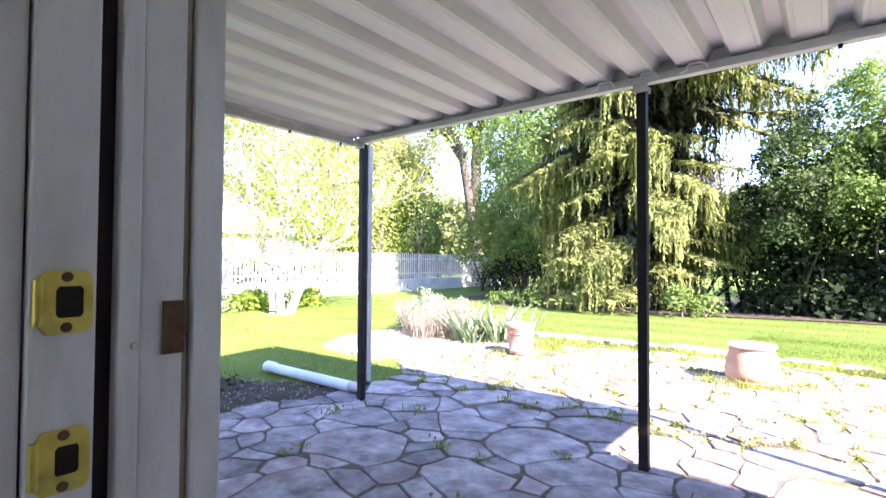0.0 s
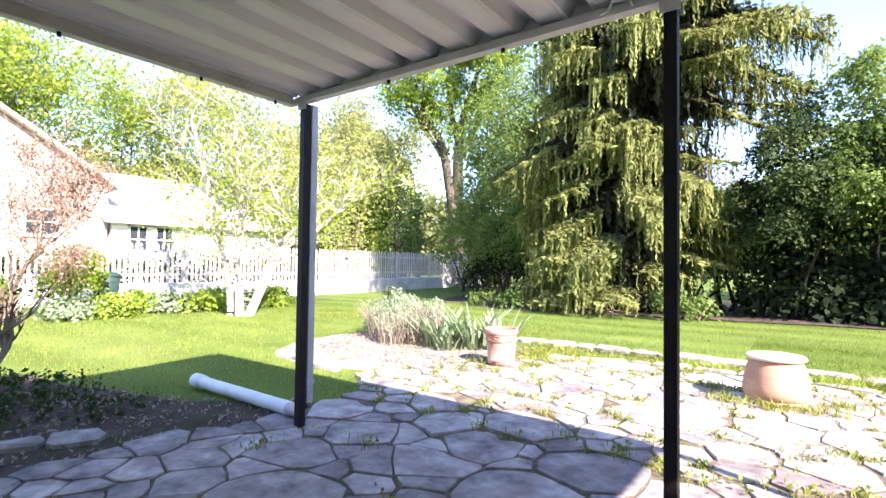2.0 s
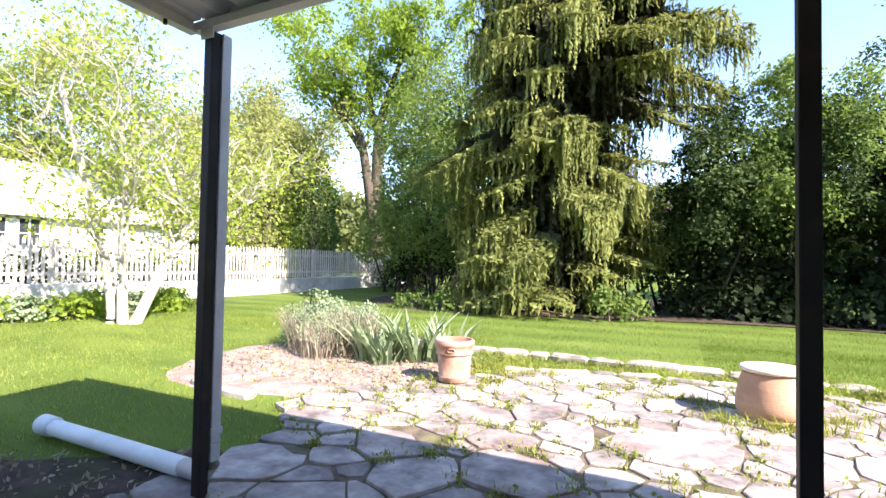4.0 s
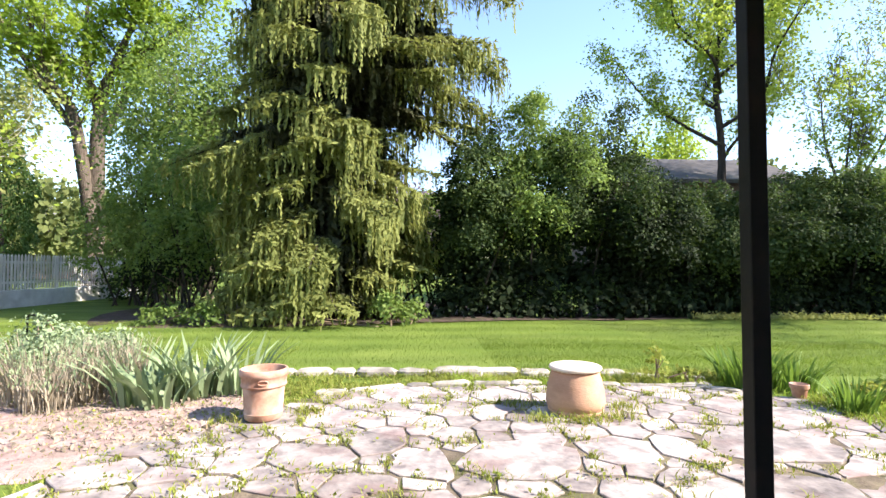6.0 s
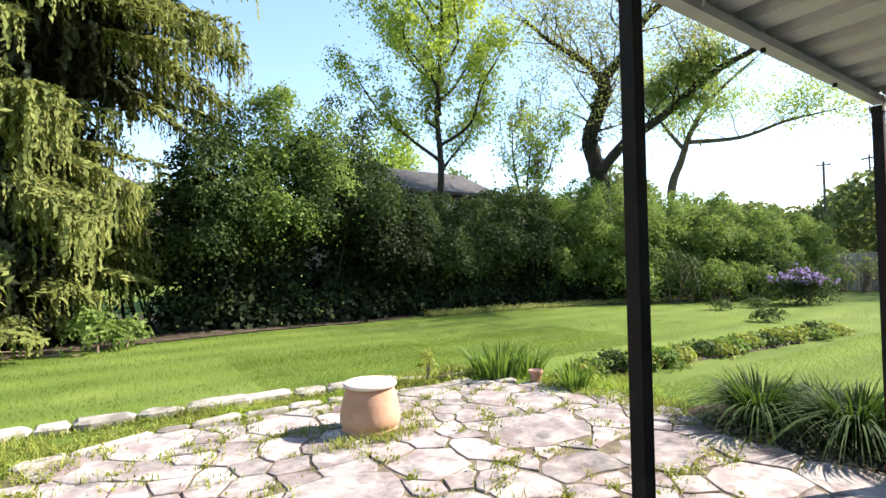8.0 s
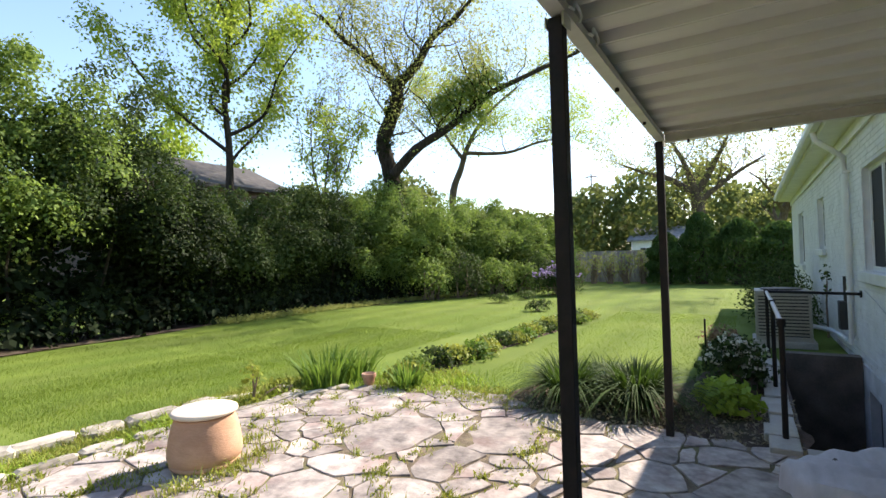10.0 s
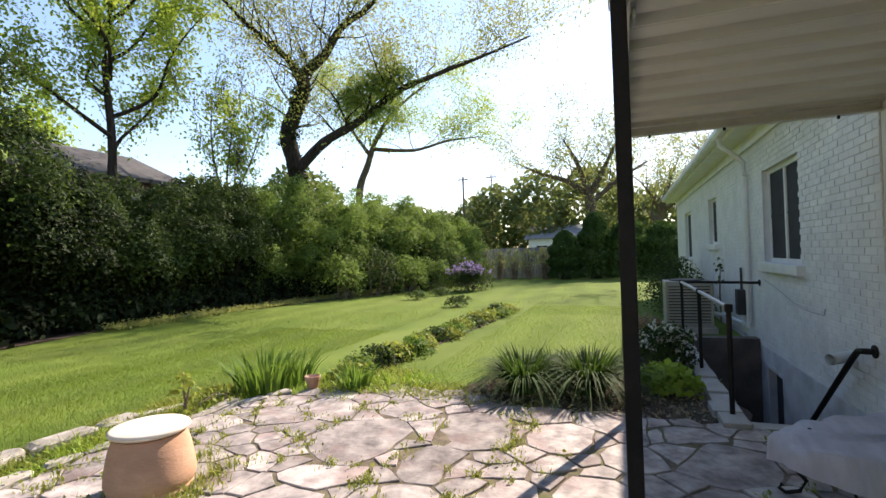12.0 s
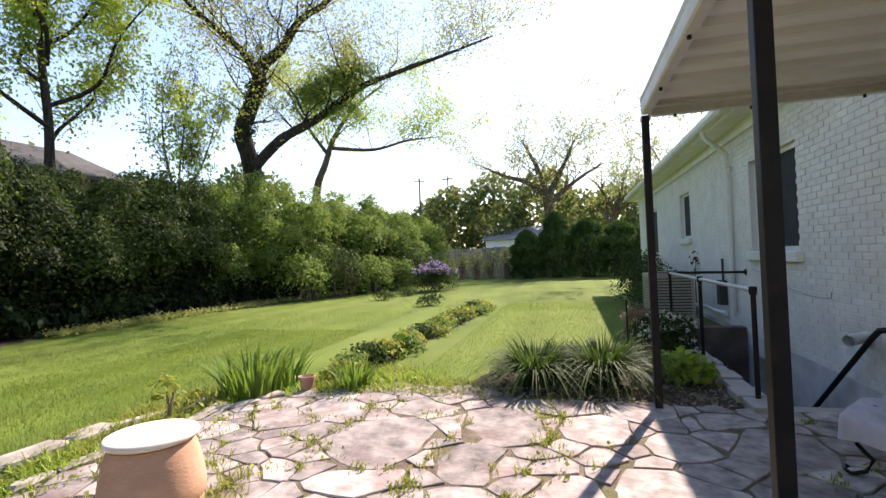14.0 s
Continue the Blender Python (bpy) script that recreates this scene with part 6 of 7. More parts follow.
# the broadleaf trees behind
SIDE_LIMBS = []
for k in range(15):
    z, a = 5.0 + 0.62 * k, k * 2.4 + 0.4
    w = 3.3 * (1 - 0.045 * k) * (0.8 + 0.35 * math.sin(k * 5.1) ** 2)
    SIDE_LIMBS.append(([(8.5, 18.6, z), (8.5 + 0.42 * w * math.cos(a + 0.3), 18.6 + 0.42 * w * math.sin(a + 0.3), z + 0.8), (8.5 + 0.7 * w * math.cos(a - 0.15), 18.6 + 0.7 * w * math.sin(a - 0.15), z + 2.0), (8.5 + w * math.cos(a), 18.6 + w * math.sin(a), z + 3.0 + 0.5 * math.sin(k))], 0.08 - 0.002 * k, 0.014))
branchy("yellow_green_tree", "slender tree in yellow-green spring leaf behind the hedge", 8.5, 18.7, 13, 0.2, 301, DARK_BARK, SPRING_LEAF, 0.12, 44000, 0.6, 4, sigma=0.27, upward=0.3, kids=3, twig=1.2, per=22, start=3,
        main=[([(8.5, 18.7, 2.5), (8.55, 18.65, 5.5), (8.35, 18.6, 8.0), (8.6, 18.5, 11.0), (8.4, 18.4, 15.0)], 0.19, 0.03)] + SIDE_LIMBS)
branchy("bright_tree", "dense fresh green tree behind the brown house", 11.5, 29.5, 8.5, 0.3, 310, BARK, FRESH_LEAF, 0.2, 16000, 0.5, 4, 6, 0.2, sigma=0.6, upward=0.4, per=30)
branchy("young_tree", "young yellow-leaved sapling over the hedge", 11.2, 16.6, 6.6, 0.07, 302, BARK, SPRING_LEAF, 0.11, 5200, 0.4, 4, sigma=0.32, upward=0.6, twig=1.1,
        main=[([(11.2, 16.6, 2.5), (11.1, 16.4, 4.5), (11.3, 16.2, 6.8)], 0.07, 0.015), ([(11.1, 16.5, 3.4), (10.3, 16.2, 5.0), (10.0, 16.0, 6.2)], 0.05, 0.012), ([(11.1, 16.5, 3.4), (12.0, 16.2, 5.0), (12.4, 16.0, 6.4)], 0.05, 0.012)])
branchy("ivy_clad_tree", "big crooked tree with a dark ivy-clad forked trunk", 18.25, 18.44, 13, 0.5, 303, DARK_BARK, HAZE_LEAF, 0.12, 26000, 0.75, 4, sigma=0.5, kids=3, crook=0.24, twig=2.6, per=10,
        main=[([(18.25, 18.44, 4.2), (17.85, 18.5, 6.3), (17.45, 18.55, 7.65), (17.45, 18.0, 8.8), (17.4, 17.5, 9.8), (17.15, 17.5, 10.4)], 0.46, 0.3), ([(17.16, 17.5, 10.3), (17.5, 16.4, 11.2), (17.55, 15.4, 12.4), (17.8, 14.1, 13.2), (17.8, 12.3, 14.6)], 0.28, 0.05),
              ([(17.36, 17.55, 9.8), (16.75, 17.75, 10.85), (15.9, 18.35, 11.6), (14.9, 19.0, 12.4), (14.0, 19.4, 13.2)], 0.2, 0.05), ([(17.4, 17.9, 5.9), (17.7, 16.65, 7.1), (18.3, 15.1, 8.05), (18.8, 13.2, 9.4), (19.3, 11.4, 10.1), (19.7, 9.0, 10.8), (19.9, 6.9, 11.4)], 0.27, 0.03)])
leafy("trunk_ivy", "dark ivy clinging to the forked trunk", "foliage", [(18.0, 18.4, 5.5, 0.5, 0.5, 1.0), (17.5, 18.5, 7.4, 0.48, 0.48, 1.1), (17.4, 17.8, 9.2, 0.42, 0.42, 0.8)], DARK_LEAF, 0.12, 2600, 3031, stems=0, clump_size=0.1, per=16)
branchy("spring_tree", "slim tree in thin spring leaf behind the hedge", 25.8, 19.4, 14, 0.26, 304, BARK, SPRING_LEAF, 0.13, 20000, 0.75, 4, sigma=0.45, kids=3, twig=2.4, per=12,
        main=[([(25.8, 19.4, 5.4), (25.85, 18.7, 7.5), (25.8, 18.0, 9.1), (25.9, 16.7, 10.8), (26.3, 14.7, 12.3)], 0.3, 0.05), ([(25.84, 18.3, 8.5), (27.0, 15.9, 8.4), (27.6, 13.8, 8.9), (28.2, 11.8, 9.1)], 0.14, 0.03), ([(25.8, 18.4, 8.0), (25.2, 19.6, 10.0), (24.6, 20.4, 12.0)], 0.14, 0.03)])
leafy("ivy_mass", "dense green foliage hanging in the tree", "foliage", [(18.6, 14.5, 9.3, 1.2, 1.4, 1.0), (18.9, 13.2, 9.9, 0.9, 1.1, 0.8), (18.3, 15.5, 8.9, 0.8, 0.9, 0.7), (18.7, 14.0, 8.3, 0.7, 0.8, 0.5)], SUNNY_LEAF, 0.12, 9000, 305, stems=0, clump_size=0.3)
BARE = [([(31.1, 5.1, 3.0), (31.0, 5.2, 5.0)], 0.42, 0.34), ([(30.95, 5.2, 5.0), (30.7, 6.6, 6.1), (30.5, 8.0, 6.6), (30.3, 9.6, 7.4)], 0.24, 0.04), ([(30.95, 5.2, 5.0), (30.6, 5.85, 7.1), (30.3, 6.7, 8.8)], 0.24, 0.04), ([(30.95, 5.1, 5.2), (30.7, 4.1, 7.0), (30.5, 3.3, 8.6)], 0.24, 0.04), ([(30.95, 5.1, 4.6), (31.0, 3.3, 6.0), (31.0, 1.6, 7.0)], 0.2, 0.04)]
branchy("bare_tree", "wide bare tree with few new leaves beyond the lawn", 31.1, 5.1, 10.0, 0.4, 306, BARK, HAZE_LEAF, 0.13, 9000, 0.85, 4, sigma=0.5, kids=3, crook=0.24, main=BARE, twig=2.2, per=9)
branchy("bare_tree", "wide bare tree with few new leaves beyond the lawn", 37, 1.0, 11.5, 0.4, 307, BARK, HAZE_LEAF, 0.14, 5200, 0.85, 4, 5, 0.5, sigma=0.35, kids=4, crook=0.22)
branchy("house_tree", "thinly leaved tree rising behind the white house", 22.0, -3.0, 10.5, 0.22, 308, BARK, HAZE_LEAF, 0.13, 3200, 0.8, 4, 4, 0.5, sigma=0.35)
branchy("crown_tree", "tall twin-trunked tree with a bright yellow-green crown", -19.2, 28.0, 17, 0.42, 309, BARK, FRESH_LEAF, 0.22, 26000, 0.6, 4, sigma=0.46, upward=0.3, kids=3, twig=2.4, per=44,
        main=[([(-19.0, 28.1, 5.2), (-18.5, 27.5, 9.5), (-17.5, 27.2, 12.0), (-16.3, 27.0, 14.4)], 0.5, 0.08), ([(-19.2, 28.0, 4.0), (-19.5, 27.0, 8.8), (-20.1, 26.0, 10.5), (-20.4, 25.1, 13.0)], 0.36, 0.06), ([(-18.5, 27.8, 8.2), (-17.4, 27.9, 10.3), (-15.3, 27.9, 13.6)], 0.26, 0.05), ([(-19.4, 27.2, 8.0), (-21.4, 26.8, 11.0), (-22.4, 26.4, 13.2)], 0.2, 0.04), ([(-18.6, 27.6, 9.0), (-19.0, 27.0, 12.0), (-18.6, 26.6, 15.6)], 0.22, 0.04), ([(-20.3, 26.2, 10.0), (-22.6, 26.6, 13.0), (-24.4, 27.0, 16.0)], 0.18, 0.04), ([(-17.6, 27.3, 11.5), (-15.6, 27.6, 13.0), (-13.8, 28.0, 14.6)], 0.16, 0.04)])
branchy("olive_tree", "dull olive-leaved tree beside the tall crown", -10.5, 21.8, 10.2, 0.24, 311, BARK, SUNNY_LEAF, 0.15, 24000, 0.5, 4, 5, 0.2, sigma=0.75, upward=0.5)
branchy("olive_tree", "hazy olive-leaved tree behind the picket fence", -26.5, 27.0, 12.0, 0.3, 312, DARK_BARK, HAZE_LEAF, 0.18, 11000, 0.7, 4, 5, 0.3, sigma=0.5)
for k, (x, y, h) in enumerate(((-30.5, 13.0, 12.5), (-17.2, 16.4, 9.0), (-34.0, 7.0, 14.0), (-24.0, 17.5, 12.0), (-30.0, 10.0, 13.0), (-31.0, 16.0, 13.5), (-29.0, 3.0, 13.0), (-24.5, 22.0, 11.0))):
    branchy("spring_tree", "airy tree in pale yellow spring leaf behind the fence", x, y, h, 0.16, 320 + k, BARK, HAZE_LEAF if k % 2 else SPRING_LEAF, 0.17, 14000, 0.6, 4, 5, 0.2, sigma=0.55, kids=4, per=20)
branchy("white_barked_tree", "three-stemmed pale-barked tree in thin spring leaf before the fence", -10.65, 7.0, 5.0, 0.14, 331, PALE_BARK, SPRING_LEAF, 0.085, 9000, 0.75, 4, sigma=0.3, crook=0.22, twig=1.3, per=10,
        main=[([(-10.65, 7.0, 0.3), (-10.75, 6.9, 1.2), (-10.9, 6.6, 2.6), (-11.0, 6.2, 4.2)], 0.11, 0.05), ([(-10.4, 7.05, -0.05), (-10.4, 7.0, 1.2), (-10.2, 6.9, 2.4), (-10.0, 6.6, 4.0)], 0.1, 0.04),
              ([(-10.25, 7.15, -0.05), (-10.3, 7.85, 1.25), (-10.4, 8.4, 1.85), (-10.45, 7.9, 2.8), (-10.4, 7.2, 3.9)], 0.11, 0.04), ([(-10.3, 8.2, 1.6), (-10.5, 9.2, 2.0), (-10.6, 10.3, 2.8)], 0.07, 0.025)])
branchy("budding_tree", "twiggy small tree with reddish spring buds by the neighbour's wall", -12.6, 3.75, 3.4, 0.06, 333, TWIG, RED_BUD, 0.055, 6500, 0.55, 4, 6, 0.2, sigma=0.14, upward=0.45, kids=4, crook=0.16, per=8)


def arborvitae(name, label, x, y, w, h, seed, mat=YEW_LEAF, n=9000):
    t = thing(name, label, "tree")
    g = np.random.default_rng(seed)
    u = g.uniform(0, 1, n) ** 0.8
    rad = w * np.minimum(1, (1.02 - u) * 2.6) ** 0.6 * (0.8 + 0.25 * g.uniform(size=n)) * (1 + 0.12 * np.sin(u * 23))
    a = g.uniform(0, 6.2832, n)
    c = np.stack([x + rad * np.cos(a), y + rad * np.sin(a), 0.1 + u * h], 1)
    part("foliage", leaf_mesh("foliage", c, 0.2, 0.07, mat, (0, 0, 1.2), 0.8, seed), mat, t)
    part("trunk", Build().tube([(x, y, -0.1), (x, y, h * 0.9)], [w * 0.35, 0.05], 10), DARK_BARK, t)


arborvitae("arborvitae", "tall dark green columnar arborvitae", -20.6, 24.0, 1.35, 7.6, 340)
arborvitae("arborvitae", "narrower sunlit columnar arborvitae", -22.0, 22.8, 1.1, 6.6, 341, FRESH_LEAF)
for k, (x, y, w, h) in enumerate(((24.0, 4.6, 0.85, 3.3), (24.2, 3.0, 1.1, 2.9), (24.4, 1.4, 1.1, 2.7), (24.6, -0.4, 1.1, 2.9), (23.6, 6.1, 0.8, 2.4), (24.8, -2.2, 1.1, 3.0))):
    arborvitae("clipped_yew", "dark clipped evergreen at the lawn's end", x, y, w, h, 345 + k, YEW_LEAF, 6500)
for k in range(5):
    leafy("thin_hedge", "thin brownish hedge plant by the far fence", "shrub", [mound(23.9 + 0.1 * k, 7.2 + 0.85 * k, 0.4, 1.7)], HAZE_LEAF, 0.08, 700, 352 + k, stems=26, group="thin hedge by the far fence")

# far woods all round, beyond the gardens
def far_woods():
    g = np.random.default_rng(44)
    spots = []
    for k in range(70):
        a = math.radians(-95 + 215 * k / 69 + g.uniform(-1, 1))
        d = g.uniform(52, 72)
        h = g.uniform(7, 12) if math.degrees(a) < 45 else g.uniform(7, 11.5)
        spots.append((d * math.sin(a), d * math.cos(a), h))
    pts = []
    for x, y, h in spots:
        n = 2200
        d = g.normal(size=(n, 3))
        d /= np.linalg.norm(d, axis=1)[:, None]
        c = np.array([x, y, h * 0.55]) + d * np.array([3.6, 3.6, h * 0.48]) * g.uniform(0.6, 1.05, n)[:, None]
        pts.append(c)
    pts = np.concatenate(pts)
    tagged(new("far_woods", leaf_mesh("far_woods", pts, 0.58, 0.42, FAR_LEAF, None, 1, 45)), "hazy olive spring woods in the distance", "woods", kind="stuff")


far_woods()


# ---- fence and neighbouring houses ----
def picket_fence():
    root = tagged(new("picket_fence"), "weathered white picket fence on a low pale retaining wall", "fence", "", "structure")
    line = [((-14.9, 24.6), (-14.7, 13.0)), ((-14.7, 13.0), (-15.6, 4.0))]
    pk = Build()
    pk.add([(-0.036, -0.01, 0), (0.036, -0.01, 0), (0.036, -0.01, 1.05), (0, -0.01, 1.12), (-0.036, -0.01, 1.05), (-0.036, 0.01, 0), (0.036, 0.01, 0), (0.036, 0.01, 1.05), (0, 0.01, 1.12), (-0.036, 0.01, 1.05)],
           [(0, 1, 2, 3, 4), (9, 8, 7, 6, 5), (0, 5, 6, 1), (1, 6, 7, 2), (2, 7, 8, 3), (3, 8, 9, 4), (4, 9, 5, 0)])
    me = pk.mesh("picket", PICKET)
    r = random.Random(2)
    for (a, b) in line:
        va, vb = Vector((*a, 0)), Vector((*b, 0))
        L = (vb - va).length
        ang = math.degrees(math.atan2(vb.y - va.y, vb.x - va.x))
        k = 0
        while k * 0.135 < L:
            p = va.lerp(vb, k * 0.135 / L)
            ob = part("picket", me, PICKET, root)
            ob.matrix_basis = pose(p.x, p.y, 0.58 + r.uniform(-0.01, 0.015), 0, r.uniform(-0.8, 0.8), ang)
            k += 1
        m = pose(a[0], a[1], 0, 0, 0, ang)
        for z in (0.76, 1.4):
            part("rail", Build().box(0, -0.05, z, L, -0.012, z + 0.08, m), PICKET, root)
        q = 0.0
        while q < L:
            part("post", Build().box(q - 0.05, -0.15, 0.3, q + 0.05, -0.052, 1.68, m), PICKET, root, bevel=0.006)
            q += 2.4
        wall = structure("retaining_wall", Build().box(-0.1, -0.2, -0.2, L + 0.1, 0.12, 0.56, m), PALE_WALL, "low pale retaining wall under the fence", "wall", bevel=0.03)


picket_fence()


def simple_window(root, m, w, h):
    """A framed pane flat against a wall; m places its lower middle, facing local -y."""
    win = part("window", Build().box(-w / 2, -0.03, 0, -w / 2 + 0.07, 0.05, h, m).box(w / 2 - 0.07, -0.03, 0, w / 2, 0.05, h, m).box(-w / 2, -0.03, h - 0.07, w / 2, 0.05, h, m).box(-w / 2, -0.05, -0.03, w / 2, 0.05, 0.07, m).box(-0.025, -0.025, 0.07, 0.025, 0.04, h - 0.07, m).box(-w / 2 + 0.07, -0.02, h / 2 - 0.02, w / 2 - 0.07, 0.04, h / 2 + 0.02, m), WHITE_PAINT, root)
    part("pane", Build().box(-w / 2 + 0.07, -0.008, 0.07, w / 2 - 0.07, 0.0, h - 0.07, m), GLASS_DARK, win)


GLASS_DARK = material("dark_pane", (0.02, 0.025, 0.03), (0.05, 0.06, 0.07), 1.5, 0.05, 0.0, 4, spec=0.8)


def gable_house(name, label, cx, cy, wx, wy, eave, ridge, wall_mat, roof_mat, along_x, windows, chimney=False):
    """A plain house: walls, pitched roof with overhang, framed windows as (side, offset, z, w, h)."""
    t = thing(name, label, "house", pose(cx, cy, 0))
    b = Build().box(-wx / 2, -wy / 2, -0.2, wx / 2, wy / 2, eave)
    if along_x:
        for s in (-1, 1):
            b.add([(s * wx / 2, -wy / 2, eave), (s * wx / 2, wy / 2, eave), (s * wx / 2, 0, ridge - 0.1), (s * (wx / 2 - 0.2), -wy / 2, eave), (s * (wx / 2 - 0.2), wy / 2, eave), (s * (wx / 2 - 0.2), 0, ridge - 0.1)], [(0, 1, 2), (5, 4, 3), (0, 3, 4, 1), (1, 4, 5, 2), (2, 5, 3, 0)])
    else:
        for s in (-1, 1):
            b.add([(-wx / 2, s * wy / 2, eave), (wx / 2, s * wy / 2, eave), (0, s * wy / 2, ridge - 0.1), (-wx / 2, s * (wy / 2 - 0.2), eave), (wx / 2, s * (wy / 2 - 0.2), eave), (0, s * (wy / 2 - 0.2), ridge - 0.1)], [(0, 1, 2), (5, 4, 3), (0, 3, 4, 1), (1, 4, 5, 2), (2, 5, 3, 0)])
    part("wall", b, wall_mat, t)
    rf = Build()
    o = 0.35
    if along_x:
        k = (ridge - eave) / (wy / 2)
        for s in (-1, 1):
            p = [(-wx / 2 - o, s * (wy / 2 + o), eave - o * k), (wx / 2 + o, s * (wy / 2 + o), eave - o * k), (wx / 2 + o, 0, ridge), (-wx / 2 - o, 0, ridge)]
            rf.add(p + [(a, c, z + 0.14) for a, c, z in p], [(3, 2, 1, 0), (4, 5, 6, 7), (0, 1, 5, 4), (1, 2, 6, 5), (2, 3, 7, 6), (3, 0, 4, 7)])
    else:
        k = (ridge - eave) / (wx / 2)
        for s in (-1, 1):
            p = [(s * (wx / 2 + o), -wy / 2 - o, eave - o * k), (s * (wx / 2 + o), wy / 2 + o, eave - o * k), (0, wy / 2 + o, ridge), (0, -wy / 2 - o, ridge)]
            rf.add(p + [(a, c, z + 0.14) for a, c, z in p], [(3, 2, 1, 0), (4, 5, 6, 7), (0, 1, 5, 4), (1, 2, 6, 5), (2, 3, 7, 6), (3, 0, 4, 7)])
    rp = part("roof", rf, roof_mat, t)
    if chimney:
        part("chimney", Build().box(-0.4, -0.4, ridge - 0.8, 0.4, 0.4, ridge + 0.9), RED_BRICK, rp, bevel=0.02)
    turn = {"-y": (0, -wy / 2, 0), "+x": (wx / 2, 0, 90), "-x": (-wx / 2, 0, -90)}
    for side, off, z, w, h in windows:
        px, py, a = turn[side]
        m = pose(px, py, 0, 0, 0, a) @ pose(off, -0.03, z)
        simple_window(t, m, w, h)
    return t


gable_house("brick_house", "red-brick neighbour house with a pale gabled roof", -26.5, 4.2, 9.0, 8.9, 4.1, 6.9, RED_BRICK, PALE_SHINGLE, True, [("+x", 2.4, 2.0, 1.0, 1.0), ("+x", -1.0, 1.6, 1.1, 1.2)], True)
gable_house("white_wing", "white low wing of the neighbour house with double windows", -25.2, 12.95, 6.4, 8.3, 2.85, 4.9, SIDING, PALE_SHINGLE, False, [("+x", -3.2, 1.45, 0.75, 1.15), ("+x", -2.2, 1.45, 0.75, 1.15), ("+x", 0.1, 1.4, 0.4, 0.25)])
gable_house("far_brick_house", "small far brick house with a grey gable roof", -43.5, 58.5, 10, 8, 5.2, 8.2, RED_BRICK, SHINGLE, True, [("-y", -3.6, 3.2, 1.2, 1.4), ("+x", -1.2, 3.2, 1.0, 1.4)])
gable_house("brown_house", "brown brick house with a grey roof behind the hedge", 9.2, 23.6, 7.2, 6.0, 4.75, 6.1, BROWN_BRICK, DARK_SHINGLE, True, [("-y", -1.7, 2.9, 1.3, 1.3), ("-y", 1.2, 2.9, 1.3, 1.3)])
gable_house("far_pale_house", "low pale house beyond the end of the lawn", 52.0, 9.6, 8.0, 5.5, 2.9, 4.2, SIDING, SHINGLE, False, [("-x", -1.4, 1.0, 1.2, 1.2), ("-x", 1.2, 1.0, 1.2, 1.2)])
ff = tagged(new("board_fence"), "grey board fence closing the far end of the lawn", "fence", "", "structure")
board = Build().box(-0.07, -0.012, 0, 0.07, 0.012, 1.75).mesh("board", GREY_BOARD, 0.004)
for k in range(130):
    ob = part("board", board, GREY_BOARD, ff)
    ob.matrix_basis = pose(26.2, -6 + 0.146 * k, 0, 0, 0, 90)
part("rail", Build().box(26.215, -6.1, 0.4, 26.25, 13, 0.48).box(26.215, -6.1, 1.4, 26.25, 13, 1.48), GREY_BOARD, ff)

# utility poles and wires
POLES = ((53.8, 21.0, 10.8, 0.13), (56.3, 8.4, 10.3, 0.1), (52.5, 17.2, 10.6, 0.09))
for x, y, h, w in POLES:
    t = thing("utility_pole", "dark wooden utility pole carrying wires", "utility pole", group="utility poles")
    part("pole", Build().tube([(x, y, -0.2), (x, y, h)], [w, w * 0.8], 10), POLE_WOOD, t, smooth=True)
    part("crossarm", Build().box(x - 0.06, y - 0.6, h - 0.4, x + 0.06, y + 0.6, h - 0.28), POLE_WOOD, t)
wires = thing("overhead_wires", "thin black overhead wires between poles", "wires")
for dz in (0.3, 0.65):
    for a, b in (((53.8, 21.0, 10.8 - dz), (52.5, 17.2, 10.6 - dz)), ((52.5, 17.2, 10.6 - dz), (56.3, 8.4, 10.3 - dz)), ((56.3, 8.4, 10.3 - dz), (58, -20, 10.5 - dz)), ((53.8, 21.0, 10.8 - dz), (44, 60, 10.5 - dz))):
        pts = [(a[0] + (b[0] - a[0]) * u, a[1] + (b[1] - a[1]) * u, a[2] + (b[2] - a[2]) * u - 1.2 * u * (1 - u)) for u in np.linspace(0, 1, 9)]
        part("wire", Build().tube(pts, 0.02, 4), BLACK_STEEL, wires)
bin_ = thing("rubbish_bin", "dark green plastic bin by the neighbour's wall", "bin", pose(-13.4, 5.55, 0.2))
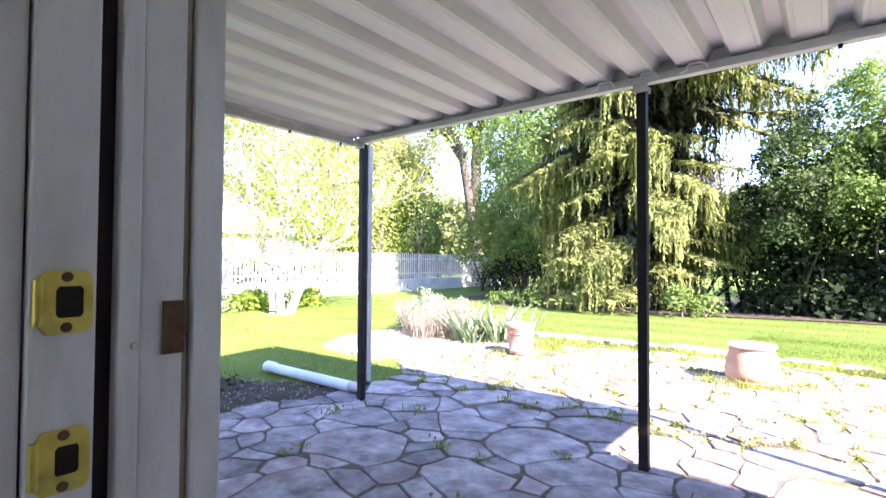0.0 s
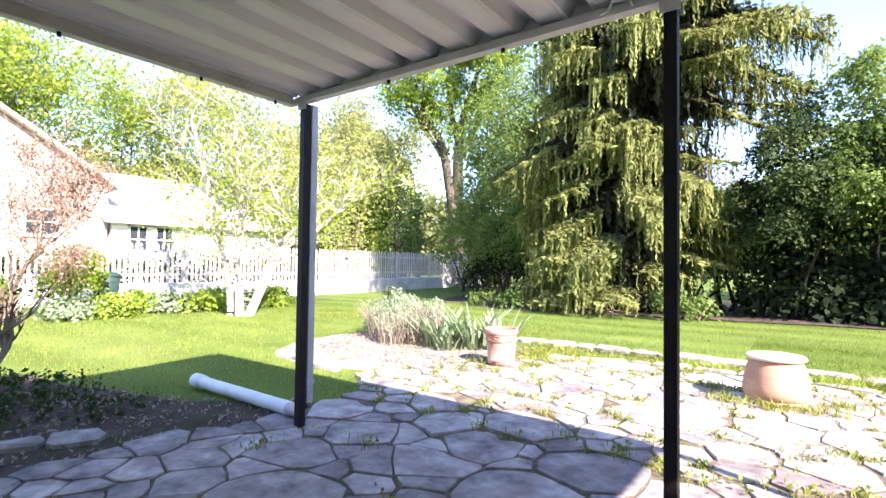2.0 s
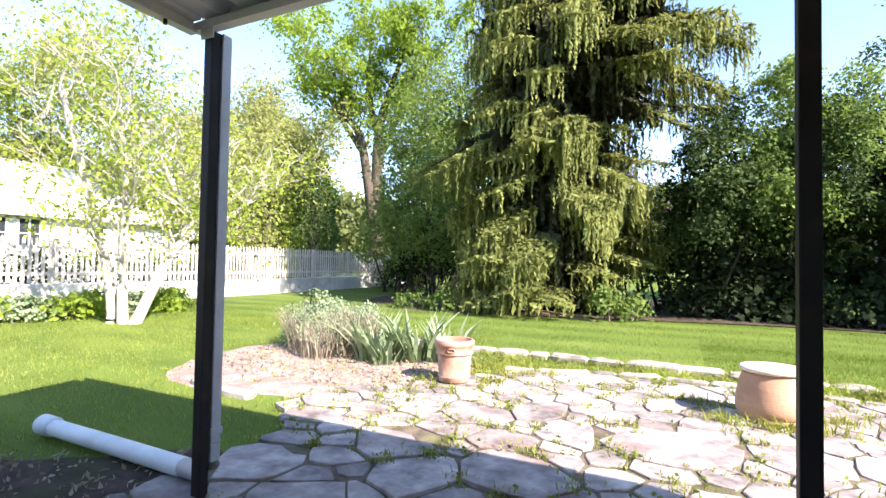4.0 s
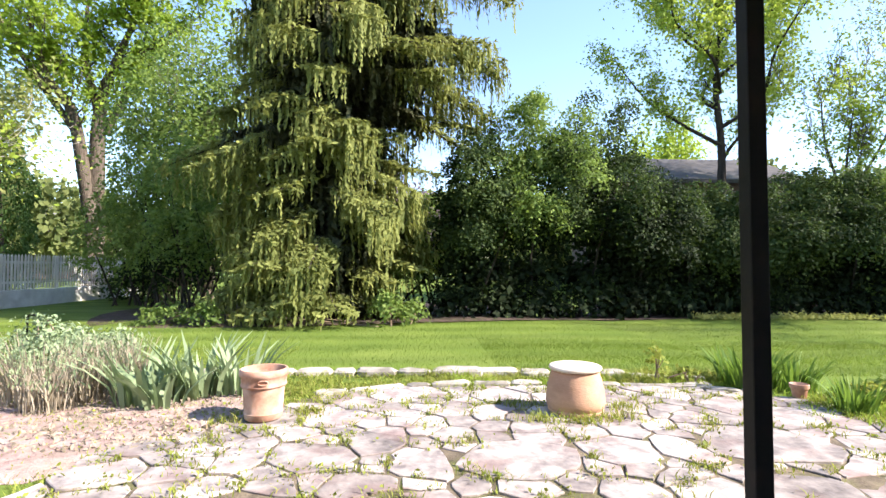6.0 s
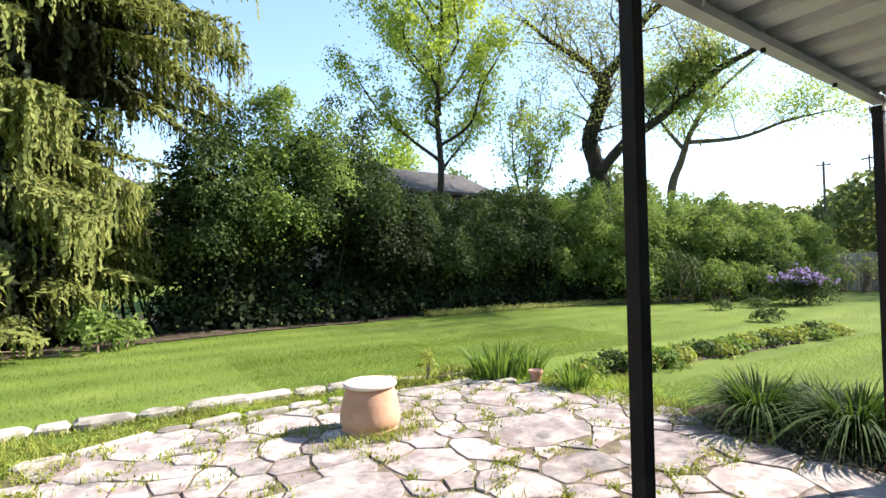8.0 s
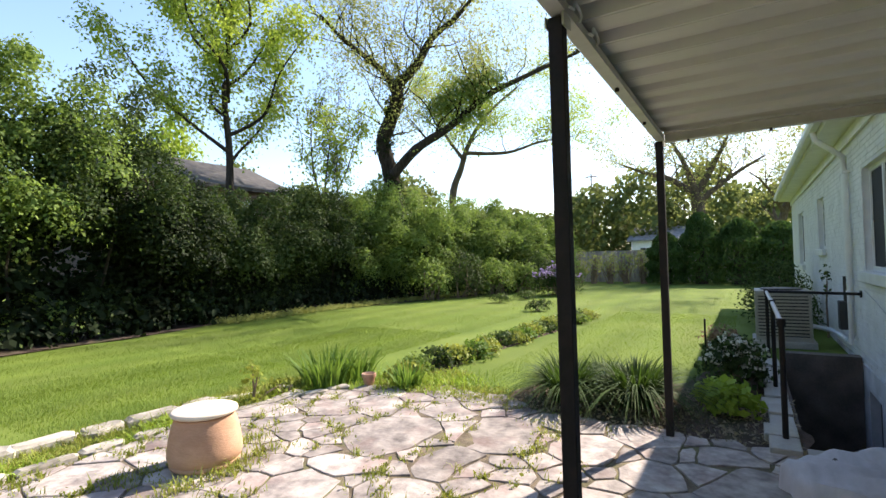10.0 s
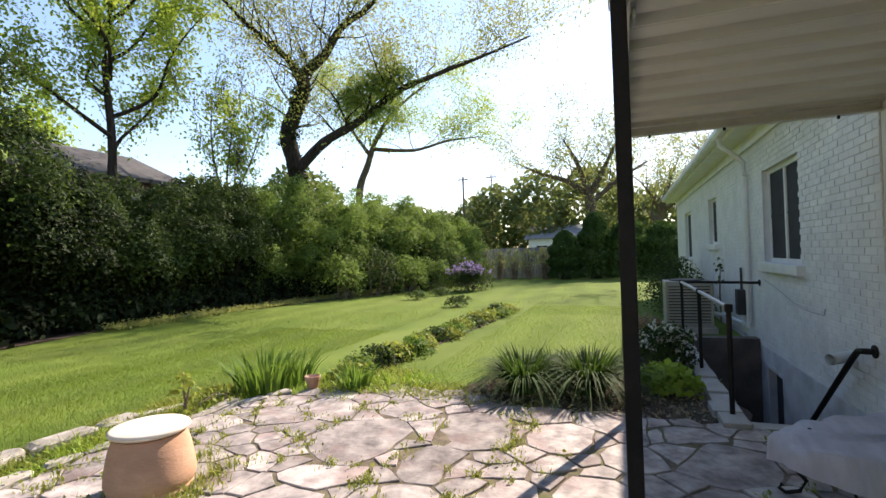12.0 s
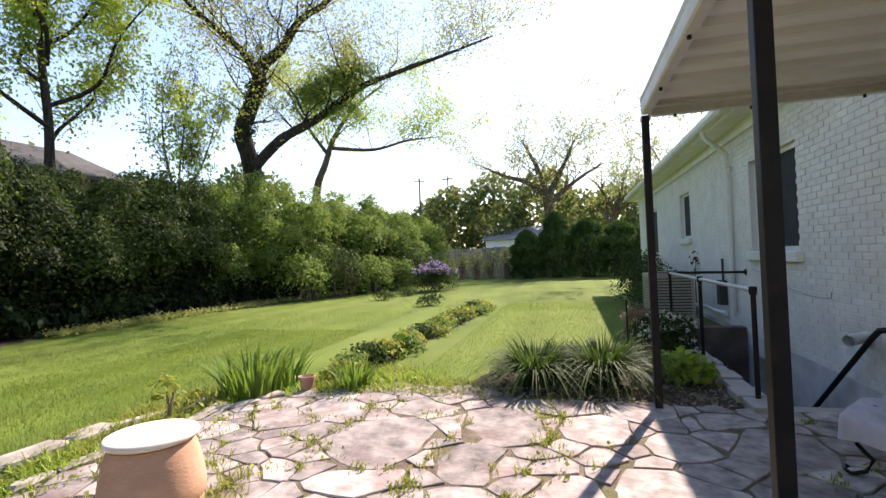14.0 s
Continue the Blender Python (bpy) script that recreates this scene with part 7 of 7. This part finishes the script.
part("body", Build().lathe([(0, 0), (0.22, 0), (0.28, 0.6), (0.27, 0.62), (0, 0.62)], 20), GREEN_BIN, bin_, smooth=True)
part("lid", Build().lathe([(0.0, 0.625), (0.3, 0.625), (0.3, 0.66), (0.2, 0.72), (0, 0.74)], 20), GREEN_BIN, bin_, smooth=True)
for k, (x, y, w, h) in enumerate(((-12.9, 4.75, 0.5, 1.35), (-13.2, 3.2, 0.6, 0.8))):
    leafy("round_shrub", "bright green rounded shrub by the neighbour's wall", "shrub", [mound(x, y, w, h)], FRESH_LEAF, 0.08, 3000, 370 + k, stems=6)
for k in range(9):
    leafy("border_plant", "leafy border plant along the fence", "plant", [mound(-12.2 + 0.35 * math.sin(k * 2.1), 4.6 + 0.6 * k, 0.45, 0.4)], (IRIS_LEAF, SPRING_LEAF, FRESH_LEAF)[k % 3], 0.1, 900, 380 + k, stems=4, group="border along the fence", per=20)
for k in range(5):
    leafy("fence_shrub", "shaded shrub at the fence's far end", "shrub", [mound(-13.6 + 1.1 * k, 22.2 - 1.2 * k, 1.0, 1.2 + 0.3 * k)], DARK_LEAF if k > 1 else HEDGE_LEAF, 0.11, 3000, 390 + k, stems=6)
for k, (x, y, w, h) in enumerate(((-9.8, 17.4, 1.6, 5.2), (-8.2, 16.4, 1.4, 4.4), (-11.4, 18.6, 1.5, 4.6), (-7.6, 19.0, 1.6, 6.4), (-2.4, 16.2, 1.5, 3.4))):
    leafy("dark_bush", "dark green tall bush beside the spruce", "bush", [(x, y, h * 0.5, w, w, h * 0.5), (x - 0.4, y - 0.5, h * 0.35, w * 0.8, w * 0.7, h * 0.35), (x + 0.5, y, h * 0.8, w * 0.5, w * 0.5, h * 0.22)], SUNNY_LEAF, 0.1, 9000, 400 + k, DARK_BARK, 8)

for k in range(9):
    leafy("fence_backing", "dim shrub behind the picket fence", "shrub", [mound(-16.6 + 0.2 * math.sin(k * 3), 4.6 + 1.3 * k, 0.75, 1.25)], HEDGE_LEAF, 0.1, 1400, 420 + k, stems=5, group="shrubs behind the fence", clump_size=0.2, per=24)
bricks()
